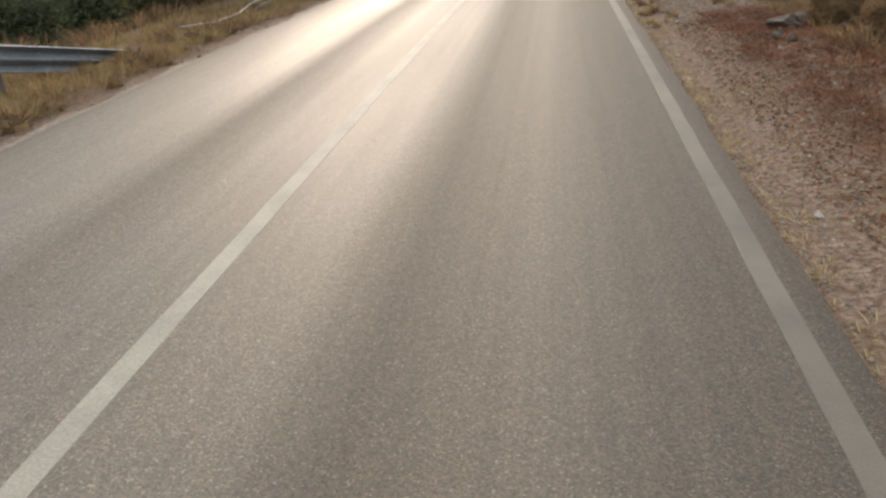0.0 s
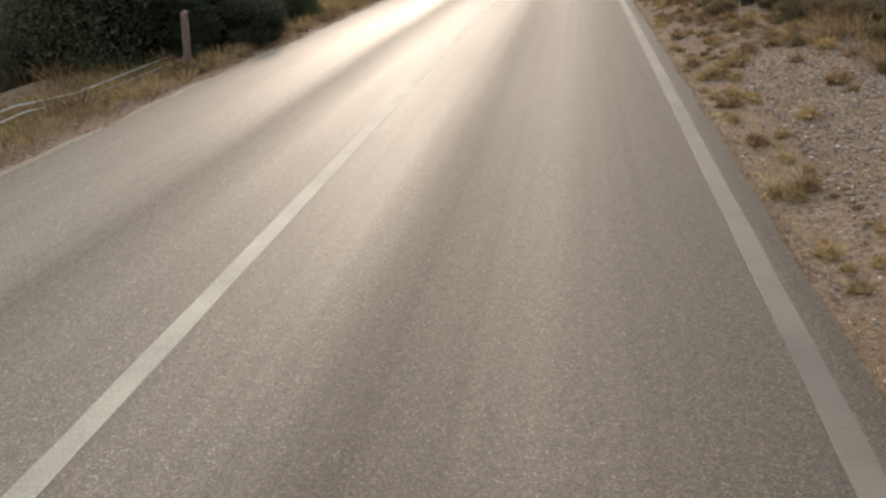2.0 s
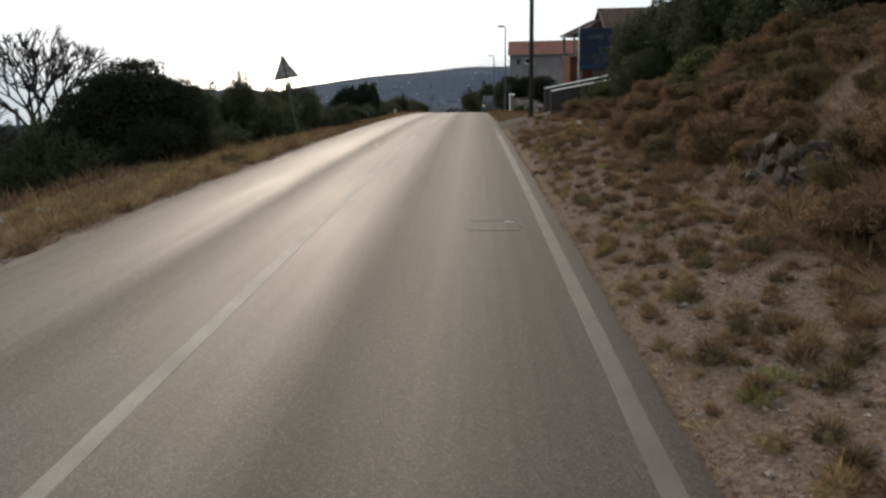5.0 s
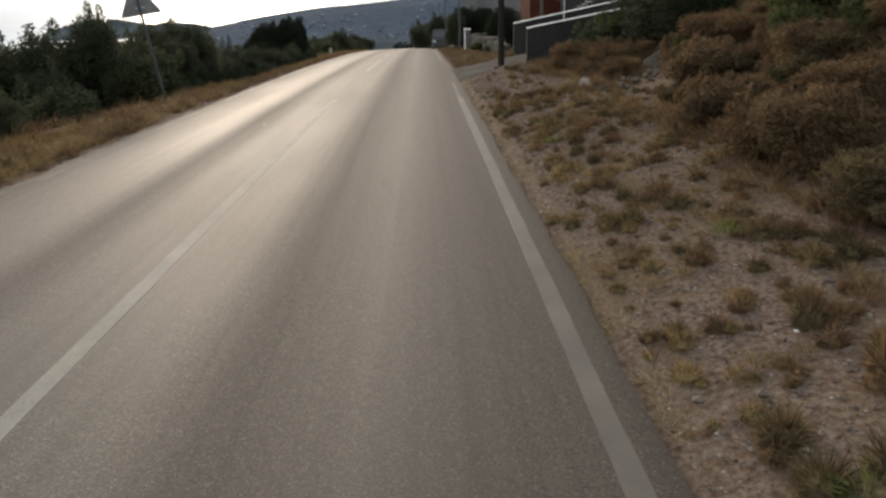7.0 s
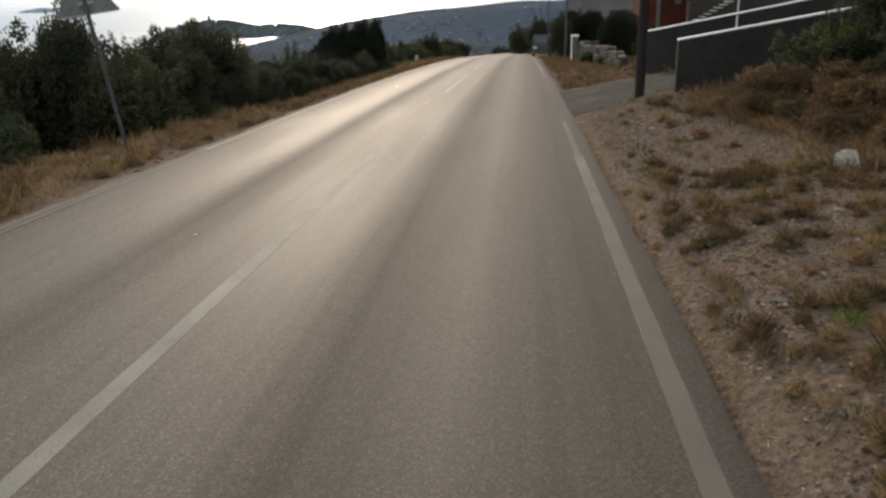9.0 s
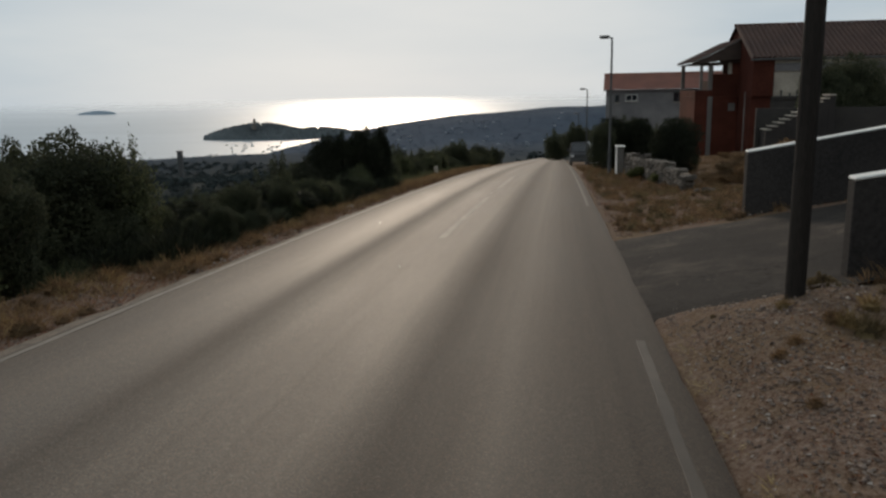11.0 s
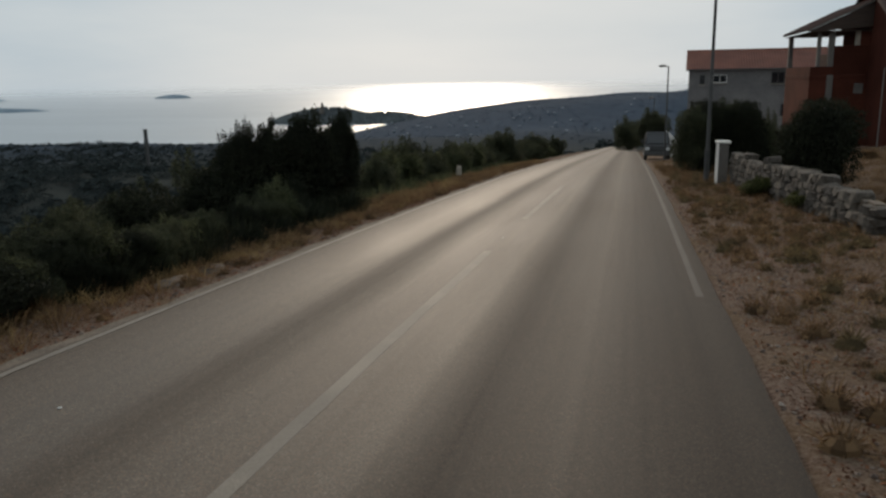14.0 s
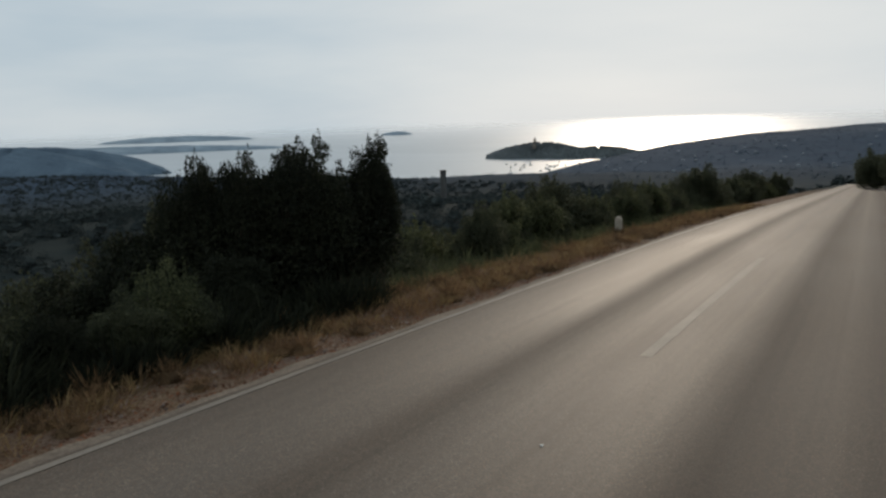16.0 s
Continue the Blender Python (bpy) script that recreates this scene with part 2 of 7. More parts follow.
def ground_material():
    """Red-brown stony earth with dry litter; scrub green far from the road, haze blue on the coast hills."""
    m, n, l, b = material("stony_earth", 1.0, 0.0, 0.02)
    a = grain(n, l, 22, 7, 0.75)
    c = grain(n, l, 0.7, 5, 0.65)
    e = grain(n, l, 70, 3, 0.7)
    earth = ramp(n, l, a.outputs[0], [(0.34, (0.073, 0.042, 0.031)), (0.46, (0.148, 0.096, 0.071)), (0.58, (0.218, 0.158, 0.123)), (0.74, (0.33, 0.272, 0.228))])
    litter = ramp(n, l, e.outputs[0], [(0.32, (0.065, 0.04, 0.02)), (0.52, (0.15, 0.098, 0.05)), (0.7, (0.26, 0.19, 0.105))])
    f = ramp(n, l, c.outputs[0], [(0.42, (0, 0, 0)), (0.66, (0.6, 0.6, 0.6))])
    near = mix(n, l, f.outputs[0], earth.outputs[0], litter.outputs[0])
    # scrub on the slopes beyond
    w = grain(n, l, 0.05, 6, 0.65)
    scrub = ramp(n, l, w.outputs[0], [(0.35, (0.02, 0.025, 0.025)), (0.5, (0.025, 0.031, 0.03)), (0.65, (0.032, 0.038, 0.036)), (0.8, (0.045, 0.05, 0.046))])
    # maquis on the coast hills, with the blue of distance haze put into its colour
    hazed_karst = ramp(n, l, w.outputs[0], [(0.35, (0.034, 0.053, 0.078)), (0.58, (0.041, 0.063, 0.09)), (0.74, (0.05, 0.073, 0.1))])
    geo = n.new("ShaderNodeNewGeometry")
    ln = n.new("ShaderNodeVectorMath")
    ln.operation = 'DISTANCE'
    ln.inputs[1].default_value = (6, 60, 0)
    l.new(geo.outputs["Position"], ln.inputs[0])
    mr = n.new("ShaderNodeMapRange")
    mr.inputs["From Min"].default_value, mr.inputs["From Max"].default_value = 75, 130
    l.new(ln.outputs["Value"], mr.inputs["Value"])
    # below the road's verge the slope is all scrub
    side = n.new("ShaderNodeSeparateXYZ")
    l.new(geo.outputs["Position"], side.inputs[0])
    slope = n.new("ShaderNodeMapRange")
    slope.inputs["From Min"].default_value, slope.inputs["From Max"].default_value = -9.5, -15
    l.new(side.outputs["X"], slope.inputs["Value"])
    grown = n.new("ShaderNodeMath")
    grown.operation = 'MAXIMUM'
    l.new(slope.outputs[0], grown.inputs[0])
    l.new(mr.outputs[0], grown.inputs[1])
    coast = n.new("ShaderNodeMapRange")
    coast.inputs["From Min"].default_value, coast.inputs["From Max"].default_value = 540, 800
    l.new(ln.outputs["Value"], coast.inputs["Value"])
    col = mix(n, l, grown.outputs[0], near, mix(n, l, coast.outputs[0], scrub.outputs[0], hazed_karst.outputs[0]))
    l.new(col, b.inputs["Base Color"])
    bump(n, l, b, a.outputs[0], 0.8, 0.03)
    return m


def foliage(name, dark, light, through_leaf=0.35, rough=0.65, spec=0.1):
    m, n, l, b = material(name, rough, 0.0, spec)
    geo = n.new("ShaderNodeNewGeometry")
    r = ramp(n, l, geo.outputs["Random Per Island"], [(0.0, dark), (0.75, light), (1.0, tuple(min(1, v * 1.35) for v in light))])
    big = grain(n, l, 1.3, 3, 0.6)
    r2 = ramp(n, l, big.outputs[0], [(0.3, (0.65,) * 3), (0.7, (1.2, 1.15, 1.05))])
    col = mix(n, l, 1.0, r.outputs[0], r2.outputs[0], 'MULTIPLY')
    l.new(col, b.inputs["Base Color"])
    tr = n.new("ShaderNodeBsdfTranslucent")
    l.new(col, tr.inputs[0])
    sh = n.new("ShaderNodeMixShader")
    sh.inputs[0].default_value = through_leaf
    l.new(b.outputs[0], sh.inputs[1])
    l.new(tr.outputs[0], sh.inputs[2])
    l.new(sh.outputs[0], n["Material Output"].inputs["Surface"])
    return m


def water_material():
    """Sea, ruffled by a light wind; a paled base colour and a fade into the sky far off imitate haze."""
    m, n, l, b = material("sea_water", 0.36, 0.0, 0.8)
    b.inputs["Base Color"].default_value = (0.17, 0.222, 0.255, 1)
    b.inputs["IOR"].default_value = 1.9
    b.inputs["Coat Weight"].default_value, b.inputs["Coat Roughness"].default_value, b.inputs["Coat IOR"].default_value = 0.8, 0.36, 1.6      # smooth backs of the swell
    a = grain(n, l, 0.35, 4, 0.7)
    c = grain(n, l, 0.03, 3, 0.6)
    wind = grain(n, l, 0.006, 4, 0.6, (0.35, 1.0, 1.0))              # smoother and rougher lanes of water
    l.new(ramp(n, l, wind.outputs[0], [(0.3, (0.41,) * 3), (0.5, (0.53,) * 3), (0.7, (0.66,) * 3)]).outputs[0], b.inputs["Roughness"])
    h = mix(n, l, 0.5, a.outputs[0], c.outputs[0])
    bump(n, l, b, h, 0.6, 0.5)
    geo = n.new("ShaderNodeNewGeometry")
    ln = n.new("ShaderNodeVectorMath")
    ln.operation = 'LENGTH'
    l.new(geo.outputs["Position"], ln.inputs[0])
    # far water turns transparent where haze would hide it
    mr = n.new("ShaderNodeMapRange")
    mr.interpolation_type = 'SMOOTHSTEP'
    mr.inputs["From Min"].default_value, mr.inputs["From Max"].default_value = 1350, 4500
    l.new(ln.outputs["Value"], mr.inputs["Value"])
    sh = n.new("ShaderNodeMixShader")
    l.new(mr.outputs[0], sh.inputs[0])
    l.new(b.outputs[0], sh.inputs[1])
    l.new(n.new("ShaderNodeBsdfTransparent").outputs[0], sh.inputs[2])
    l.new(sh.outputs[0], n["Material Output"].inputs["Surface"])
    return m


def cracked(m, scale, width):
    """Adds a net of fine cracks to a surface's colour."""
    n, l = m.node_tree.nodes, m.node_tree.links
    b = n["Principled BSDF"]
    warp = grain(n, l, 2.5, 3, 0.6)
    at = n.new("ShaderNodeVectorMath")
    at.operation = 'MULTIPLY_ADD'
    at.inputs[1].default_value = (0.5, 0.5, 0.5)
    l.new(warp.outputs["Color"], at.inputs[0])
    l.new(n.new("ShaderNodeNewGeometry").outputs["Position"], at.inputs[2])
    net = n.new("ShaderNodeTexVoronoi")
    net.feature = 'DISTANCE_TO_EDGE'
    net.inputs["Scale"].default_value = scale
    l.new(at.outputs[0], net.inputs["Vector"])
    dark = ramp(n, l, net.outputs["Distance"], [(0.0, (0.5,) * 3), (width, (1.0,) * 3)])
    old = b.inputs["Base Color"].links[0].from_socket
    l.new(mix(n, l, 1.0, old, dark.outputs[0], 'MULTIPLY'), b.inputs["Base Color"])
    return m


def dusty(m):
    """Adds patches of blown earth and dust to a surface's colour."""
    n, l = m.node_tree.nodes, m.node_tree.links
    b = n["Principled BSDF"]
    lie = ramp(n, l, grain(n, l, 0.9, 5, 0.65).outputs[0], [(0.52, (0, 0, 0)), (0.7, (0.35,) * 3)])
    earth = ramp(n, l, grain(n, l, 30, 4, 0.7).outputs[0], [(0.35, (0.09, 0.066, 0.05)), (0.65, (0.19, 0.148, 0.118))])
    l.new(mix(n, l, lie.outputs[0], b.inputs["Base Color"].links[0].from_socket, earth.outputs[0]), b.inputs["Base Color"])
    return m


ASPHALT = asphalt_material()
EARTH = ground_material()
WATER = water_material()
PAINT = two_scale("worn_road_paint", (0.188, 0.167, 0.138), (0.305, 0.274, 0.232), 80, 1.5, 0.74, 0.25, 0.004, spec=0.28)
PAINT_OLD = two_scale("faded_road_paint", (0.095, 0.079, 0.064), (0.12, 0.1, 0.082), 80, 1.5, 0.71, 0.25, 0.004, spec=0.3)
PAINT_FAINT = two_scale("almost_gone_road_paint", (0.09, 0.074, 0.06), (0.115, 0.096, 0.079), 80, 1.5, 0.72, 0.25, 0.004, spec=0.3)
PAINT_MID = two_scale("half_worn_road_paint", (0.142, 0.122, 0.1), (0.215, 0.188, 0.158), 60, 1.2, 0.7, 0.25, 0.004, spec=0.3)
PAINT_GHOST = two_scale("last_trace_of_road_paint", (0.06, 0.05, 0.041), (0.08, 0.066, 0.054), 80, 1.5, 0.74, 0.25, 0.004, spec=0.3)
EDGE_DUST = two_scale("dusty_edge", (0.1, 0.076, 0.057), (0.2, 0.16, 0.127), 25, 2.0, 0.95, 0.6, 0.01)
OLD_ASPHALT = dusty(two_scale("old_dark_asphalt", (0.024, 0.02, 0.018), (0.058, 0.05, 0.043), 45, 0.9, 0.95, 0.9, 0.015, spec=0.1))
cracked(OLD_ASPHALT, 0.45, 0.008)
STONE = two_scale("limestone", (0.1, 0.087, 0.076), (0.27, 0.24, 0.21), 12, 1.5, 0.9, 0.6, 0.03, vary=0.22)
CONCRETE = two_scale("grey_render", (0.105, 0.095, 0.087), (0.175, 0.16, 0.147), 20, 0.7, 0.9, 0.3, 0.01)
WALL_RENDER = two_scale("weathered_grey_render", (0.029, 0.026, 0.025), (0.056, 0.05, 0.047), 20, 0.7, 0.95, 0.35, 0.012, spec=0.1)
DARK_RENDER = two_scale("dark_grey_render", (0.035, 0.032, 0.03), (0.07, 0.064, 0.06), 20, 0.7, 0.95, 0.3, 0.01, spec=0.1)
PALE_RENDER = two_scale("pale_render", (0.3, 0.26, 0.21), (0.42, 0.38, 0.32), 14, 0.6, 0.9, 0.2, 0.01)
LIME_WHITE = two_scale("fresh_white_wash", (0.78, 0.77, 0.75), (0.88, 0.87, 0.86), 14, 0.8, 0.8, 0.1, 0.005)
WHITE = two_scale("white_paint", (0.6, 0.59, 0.56), (0.78, 0.77, 0.74), 14, 0.8, 0.7, 0.15, 0.005)
HOUSE_GREY = two_scale("grey_facade", (0.14, 0.135, 0.135), (0.21, 0.2, 0.2), 9, 0.4, 0.9, 0.2, 0.01)
BRICK = two_scale("red_hollow_brick", (0.055, 0.018, 0.013), (0.095, 0.032, 0.022), 10, 0.7, 0.95, 0.3, 0.01, vary=0.18, spec=0.05)
BANK_STONE = two_scale("weathered_bank_rock", (0.04, 0.03, 0.025), (0.135, 0.104, 0.084), 9, 1.5, 0.95, 0.8, 0.04, vary=0.25)
HEAP_STONE = two_scale("broken_grey_limestone", (0.065, 0.051, 0.042), (0.19, 0.157, 0.131), 12, 1.5, 0.95, 0.6, 0.03, vary=0.3)
WALL_STONE = two_scale("weathered_wall_stone", (0.05, 0.042, 0.036), (0.145, 0.125, 0.107), 12, 1.5, 0.9, 0.6, 0.03, vary=0.25)
ROOF = two_scale("terracotta_tiles", (0.115, 0.043, 0.031), (0.2, 0.08, 0.056), 8, 0.5, 0.8, 0.3, 0.02, vary=0.15)
WOOD = two_scale("weathered_pole_wood", (0.017, 0.014, 0.012), (0.042, 0.035, 0.031), 25, 1.5, 0.9, 0.5, 0.01, (6, 6, 0.4), spec=0.12)
STEEL = two_scale("galvanised_steel", (0.3, 0.31, 0.32), (0.46, 0.47, 0.48), 20, 2.0, 0.42, 0.15, 0.004, metal=0.85)
DARK_STEEL = two_scale("dark_painted_steel", (0.05, 0.05, 0.05), (0.09, 0.09, 0.088), 20, 2.0, 0.5, 0.15, 0.004)
# rail steel darkened in colour, for a face turned away from the sun
SHADED_STEEL = two_scale("shaded_rail_steel", (0.11, 0.115, 0.125), (0.19, 0.195, 0.205), 20, 2.0, 0.5, 0.15, 0.004, metal=0.35)
SIGN_BACK = two_scale("grey_sign_back", (0.15, 0.147, 0.143), (0.23, 0.225, 0.215), 12, 2.0, 0.6, 0.1, 0.003)
GLASS_DARK = material("dark_window_glass", 0.08, 0.0, 0.6)[0]
GLASS_DARK.node_tree.nodes["Principled BSDF"].inputs["Base Color"].default_value = (0.015, 0.017, 0.02, 1)
IRON = two_scale("cast_iron", (0.035, 0.03, 0.027), (0.08, 0.068, 0.058), 40, 4, 0.6, 0.4, 0.004, metal=0.4)
DARK_BARK = two_scale("dark_dry_bark", (0.02, 0.017, 0.015), (0.05, 0.043, 0.037), 18, 2, 0.95, 0.5, 0.02, spec=0.05)
BARK = two_scale("grey_bark", (0.045, 0.036, 0.028), (0.11, 0.09, 0.072), 18, 2, 0.95, 0.7, 0.02)
LEAF_DARK = foliage("evergreen_leaves", (0.035, 0.041, 0.028), (0.078, 0.085, 0.052), 0.4)
# evergreen leaf colour darkened, to hold the shade of thick crowns
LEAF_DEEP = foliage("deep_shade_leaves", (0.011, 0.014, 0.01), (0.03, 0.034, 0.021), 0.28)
LEAF_MID = foliage("olive_green_leaves", (0.044, 0.053, 0.03), (0.1, 0.11, 0.058), 0.42)
LEAF_FRESH = foliage("fresh_green_leaves", (0.04, 0.049, 0.018), (0.1, 0.108, 0.042))
GRASS_DRY = foliage("dry_grass", (0.13, 0.085, 0.042), (0.3, 0.215, 0.11), 0.4, 0.8)
GRASS_BROWN = foliage("brown_dead_growth", (0.082, 0.051, 0.03), (0.225, 0.142, 0.08), 0.35, 0.8)
GREY_OLIVE = foliage("grey_olive_cushion", (0.068, 0.05, 0.029), (0.172, 0.128, 0.07), 0.35, 0.85)
GREEN_TUFT = foliage("yellow_green_tuft", (0.07, 0.085, 0.025), (0.18, 0.2, 0.07), 0.4, 0.8)
RUSSET = foliage("russet_dead_growth", (0.1, 0.063, 0.038), (0.225, 0.149, 0.087), 0.4, 0.85)
RED_LITTER = foliage("red_brown_litter", (0.07, 0.03, 0.018), (0.19, 0.083, 0.047), 0.2, 0.9)
GRASS_PALE = foliage("pale_straw", (0.24, 0.18, 0.09), (0.5, 0.4, 0.22), 0.35, 0.8)

# ---- the ground, one sheet to the horizon ----
SEA = -60.0


def lumps(x, y, size, seed):
    """Smooth pseudo-random relief, about -1 to 1."""
    v = 0
    for k, (a, b, p) in enumerate(((1.0, 0.35, 0.3), (-0.6, 0.9, 1.7), (0.25, -1.1, 4.1), (1.7, 1.3, 2.2), (-2.1, 0.7, 5.0))):
        v = v + np.sin((a * x + b * y) / size + p + seed * 1.37 + k) * (0.5 if k < 3 else 0.25)
    return v / 1.6


def bank_height(y):
    """Height of the bank on the uphill side, along the road."""
    return 0.5 + 1.9 * smooth(15, 27, y) * (1 - 0.85 * smooth(40, 51, y)) * (1 - smooth(51, 54, y))


def ground_z(x, y):
    x, y = np.asarray(x, float), np.asarray(y, float)
    u = x - road_x(y)
    zr = road_z(np.clip(y, -60, 400))
    # uphill side: stony verge, then a bank, farther on a yard
    w = np.maximum(u - ROAD_R, 0)
    edge = -0.03 + 0.16 * smooth(34, 43, y) * (1 - smooth(56, 62, y)) - 0.05 * (1 - smooth(16, 26, y))
    foot = 1.8 + 0.3 * np.sin(y * 0.33)
    yard = smooth(55, 60, y)
    rise = np.minimum(w, foot) * (0.17 - 0.12 * yard)
    bank = bank_height(y) * smooth(0, 1, (w - foot) / 5.0) * (1 - yard)
    level = yard * (0.6 * smooth(4, 9, w) + 1.6 * smooth(9, 22, w))
    drop = -0.065 * (1 - smooth(0.12, 0.6, w)) * (1 - smooth(51, 53, y)) - 0.03 * (1 - smooth(0.12, 0.6, w)) * smooth(61, 63, y)
    right = drop + edge * smooth(0, 0.5, w) + rise + bank + level + 0.03 * np.minimum(np.maximum(w - 10, 0), 80)
    right = right + smooth(0.1, 1.2, w) * 0.035 * lumps(x, y, 0.45, 1) + smooth(foot, foot + 1.5, w) * (1 - 0.6 * yard) * 0.16 * lumps(x, y, 0.8, 2)
    # downhill side: narrow verge, then a falling slope
    q = np.maximum(ROAD_L - u, 0)
    shelf = 3.0 - 1.4 * smooth(40, 58, y)
    left = -0.1 * np.minimum(q, 3) + 0.05 * np.minimum(q, 1.0) * lumps(x, y, 0.7, 3) - 0.45 * np.maximum(q - shelf, 0) * smooth(0, 3, q - shelf)
    left = np.maximum(left, -11 - 0.05 * q) + 0.1 * lumps(x, y, 1.3, 4) * smooth(1.5, 4, q)
    drive = smooth(53.2, 55, y) * (1 - smooth(60.6, 62.5, y))
    right = right * (1 - drive) + drive * (0.185 * np.minimum(w, 12.0) - 0.02 + 0.012 * lumps(x, y, 0.6, 8))
    right = right + 0.22 * np.exp(-((x - 2.5) ** 2 + (y - 53.1) ** 2) / 0.5)
    near = zr - 0.011 * np.clip(u, -5, 5) - 0.02 + np.where(u > 0, right, left)
    near = np.where((u > ROAD_L + 0.1) & (u < ROAD_R - 0.1), near - 0.09, near)
    # far land: a wooded plain that falls to the shore, a ridge ahead
    r = np.hypot(x, y - 50)
    az = np.degrees(np.arctan2(-x, np.maximum(y - 50, -1e6)))
    plain = -13 - 38 * smooth(60, 560, r) + 2.5 * lumps(x, y, 45, 5)
    shore = 815 + 340 * smooth(30, 60, az) + 45 * lumps(x, y, 120, 6)
    plain = plain - 16 * smooth(shore - 130, shore + 30, r) * smooth(9, 16, az)
    crest = np.where(x > -335, 45 * (1 - np.exp(-np.maximum(x + 335, 0) / 190.0)), 0)
    ridge = -62 + crest * (1 + 0.08 * lumps(x, y, 45, 7)) * np.exp(-((y - 1220 - 0.1 * x) / 330.0) ** 2)
    far = np.maximum(plain, ridge)
    beyond = smooth(1250, 1650, r)
    far = far * (1 - beyond) + np.maximum(ridge, -75) * beyond
    hill = np.where(x > 40, np.minimum((x - 40) * 0.05, 12) * smooth(40, 90, x), 0) * (1 - smooth(1300, 1750, y))
    behind = smooth(-20, -120, y)
    t = smooth(70, 190, np.maximum(np.hypot(np.maximum(np.abs(x) - 10, 0) * 1.6, np.maximum(y - 150, 0) * 0.9), 0))
    return near * (1 - t) + (np.where(behind > 0, near * behind + far * (1 - behind), far) + hill) * t


def graded(*runs):
    out = []
    for a, b, step in runs:
        k = max(1, round((b - a) / step))
        out += [a + (b - a) * i / k for i in range(k)]
    return np.array(out + [runs[-1][1]])


gx = graded((-4500, -1500, 150), (-1500, -700, 40), (-700, -200, 16), (-200, -60, 5), (-60, -22, 1.3), (-22, -9, 0.4), (-9, 14, 0.2), (14, 30, 0.6), (30, 80, 3), (80, 300, 12), (300, 900, 40), (900, 4500, 200))
gy = graded((-900, -100, 100), (-100, -12, 6), (-12, 0, 1), (0, 66, 0.22), (66, 100, 0.5), (100, 200, 2), (200, 500, 10), (500, 1700, 16), (1700, 2500, 80), (2500, 4600, 300))
GX, GY = np.meshgrid(gx, gy)
GZ = ground_z(GX, GY)
nx, ny = len(gx), len(gy)
idx = np.arange(nx * ny).reshape(ny, nx)
quads = np.stack([idx[:-1, :-1], idx[:-1, 1:], idx[1:, 1:], idx[1:, :-1]], -1).reshape(-1, 4)
deep = ((GZ < SEA - 1) & (np.hypot(GX, GY) > 1300)).reshape(-1)       # past the shore the sea is the ground
quads = quads[~deep[quads].all(axis=1)]
ground_mesh = bpy.data.meshes.new("ground")
ground_mesh.vertices.add(nx * ny)
ground_mesh.vertices.foreach_set("co", np.stack([GX, GY, GZ], -1).reshape(-1))
ground_mesh.loops.add(quads.size)
ground_mesh.loops.foreach_set("vertex_index", quads.reshape(-1).astype(np.int32))
ground_mesh.polygons.add(len(quads))
ground_mesh.polygons.foreach_set("loop_start", np.arange(0, quads.size, 4, dtype=np.int32))
ground_mesh.polygons.foreach_set("use_smooth", np.ones(len(quads), bool))
ground_mesh.update(calc_edges=True)
ground_mesh.validate()
ground_mesh.materials.append(EARTH)
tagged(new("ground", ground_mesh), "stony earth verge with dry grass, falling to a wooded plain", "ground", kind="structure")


def gz(x, y):
    return float(ground_z(x, y))


# ---- road ----
def strip(name, ys, edges, lift, mat, thick=0.08, kind="structure", label="", category="", worn=0.0, seed=1):
    """A band along the road between the offsets that edges(y) gives, with sides that go down by thick."""
    rnd = random.Random(seed)
    v, f = [], []
    for y in ys:
        a, b = edges(y)
        cols = [a, b] if b - a < 1 else list(np.linspace(a, b, 9))
        c = float(road_x(y))
        z = float(road_z(y)) + lift
        ring = [(c + cols[0] - thick * 0.12, y, z - thick - 0.011 * cols[0])] if thick else []
        for i, u in enumerate(cols):
            ring.append((c + u + ((rnd.random() - 0.5) * worn if i in (0, len(cols) - 1) else 0), y, z - 0.011 * u))
        if thick:
            ring.append((c + cols[-1] + thick * 0.12, y, z - thick - 0.011 * cols[-1]))
        k = len(ring)
        if v:
            o = len(v)
            f += [(o - k + i, o - k + i + 1, o + i + 1, o + i) for i in range(k - 1)]
        v += ring
    return tagged(new(name, mesh_of(name, v, f, mat)), label, category, kind=kind)


def right_edge(y):
    return ROAD_R + 0.006 * math.sin(y * 0.9) + 0.006 * math.sin(y * 3.7 + 1)


def left_edge(y):
    return ROAD_L - 0.02 * math.sin(y * 0.7 + 2) - 0.012 * math.sin(y * 4.3)


road_ys = list(np.arange(-40, 70, 0.35)) + list(np.arange(70, 300, 2.0))
strip("road", road_ys, lambda y: (left_edge(y), right_edge(y)), 0.0, ASPHALT, 0.14, label="grey worn asphalt road with polished wheel tracks", category="road", worn=0.022)


def road_strip_z(u, y, lift=0.0):
    return float(road_z(y)) - 0.011 * u + lift


RIGHT_LINE = lambda y: (2.84, 2.965)
strip("edge_line", list(np.linspace(44.0, 49.2, 14)), RIGHT_LINE, 0.002, PAINT_FAINT, 0.003, label="almost vanished white edge line", category="road marking", worn=0.016, seed=6)
strip("edge_line", list(np.linspace(-30, 44.0, 186)), RIGHT_LINE, 0.002, PAINT_OLD, 0.003, label="faded white edge line", category="road marking", worn=0.012)
strip("edge_line", list(np.arange(67.0, 220, 1)), lambda y: (2.87, 2.95), 0.002, PAINT_GHOST, 0.003, label="faded white edge line", category="road marking", worn=0.012)
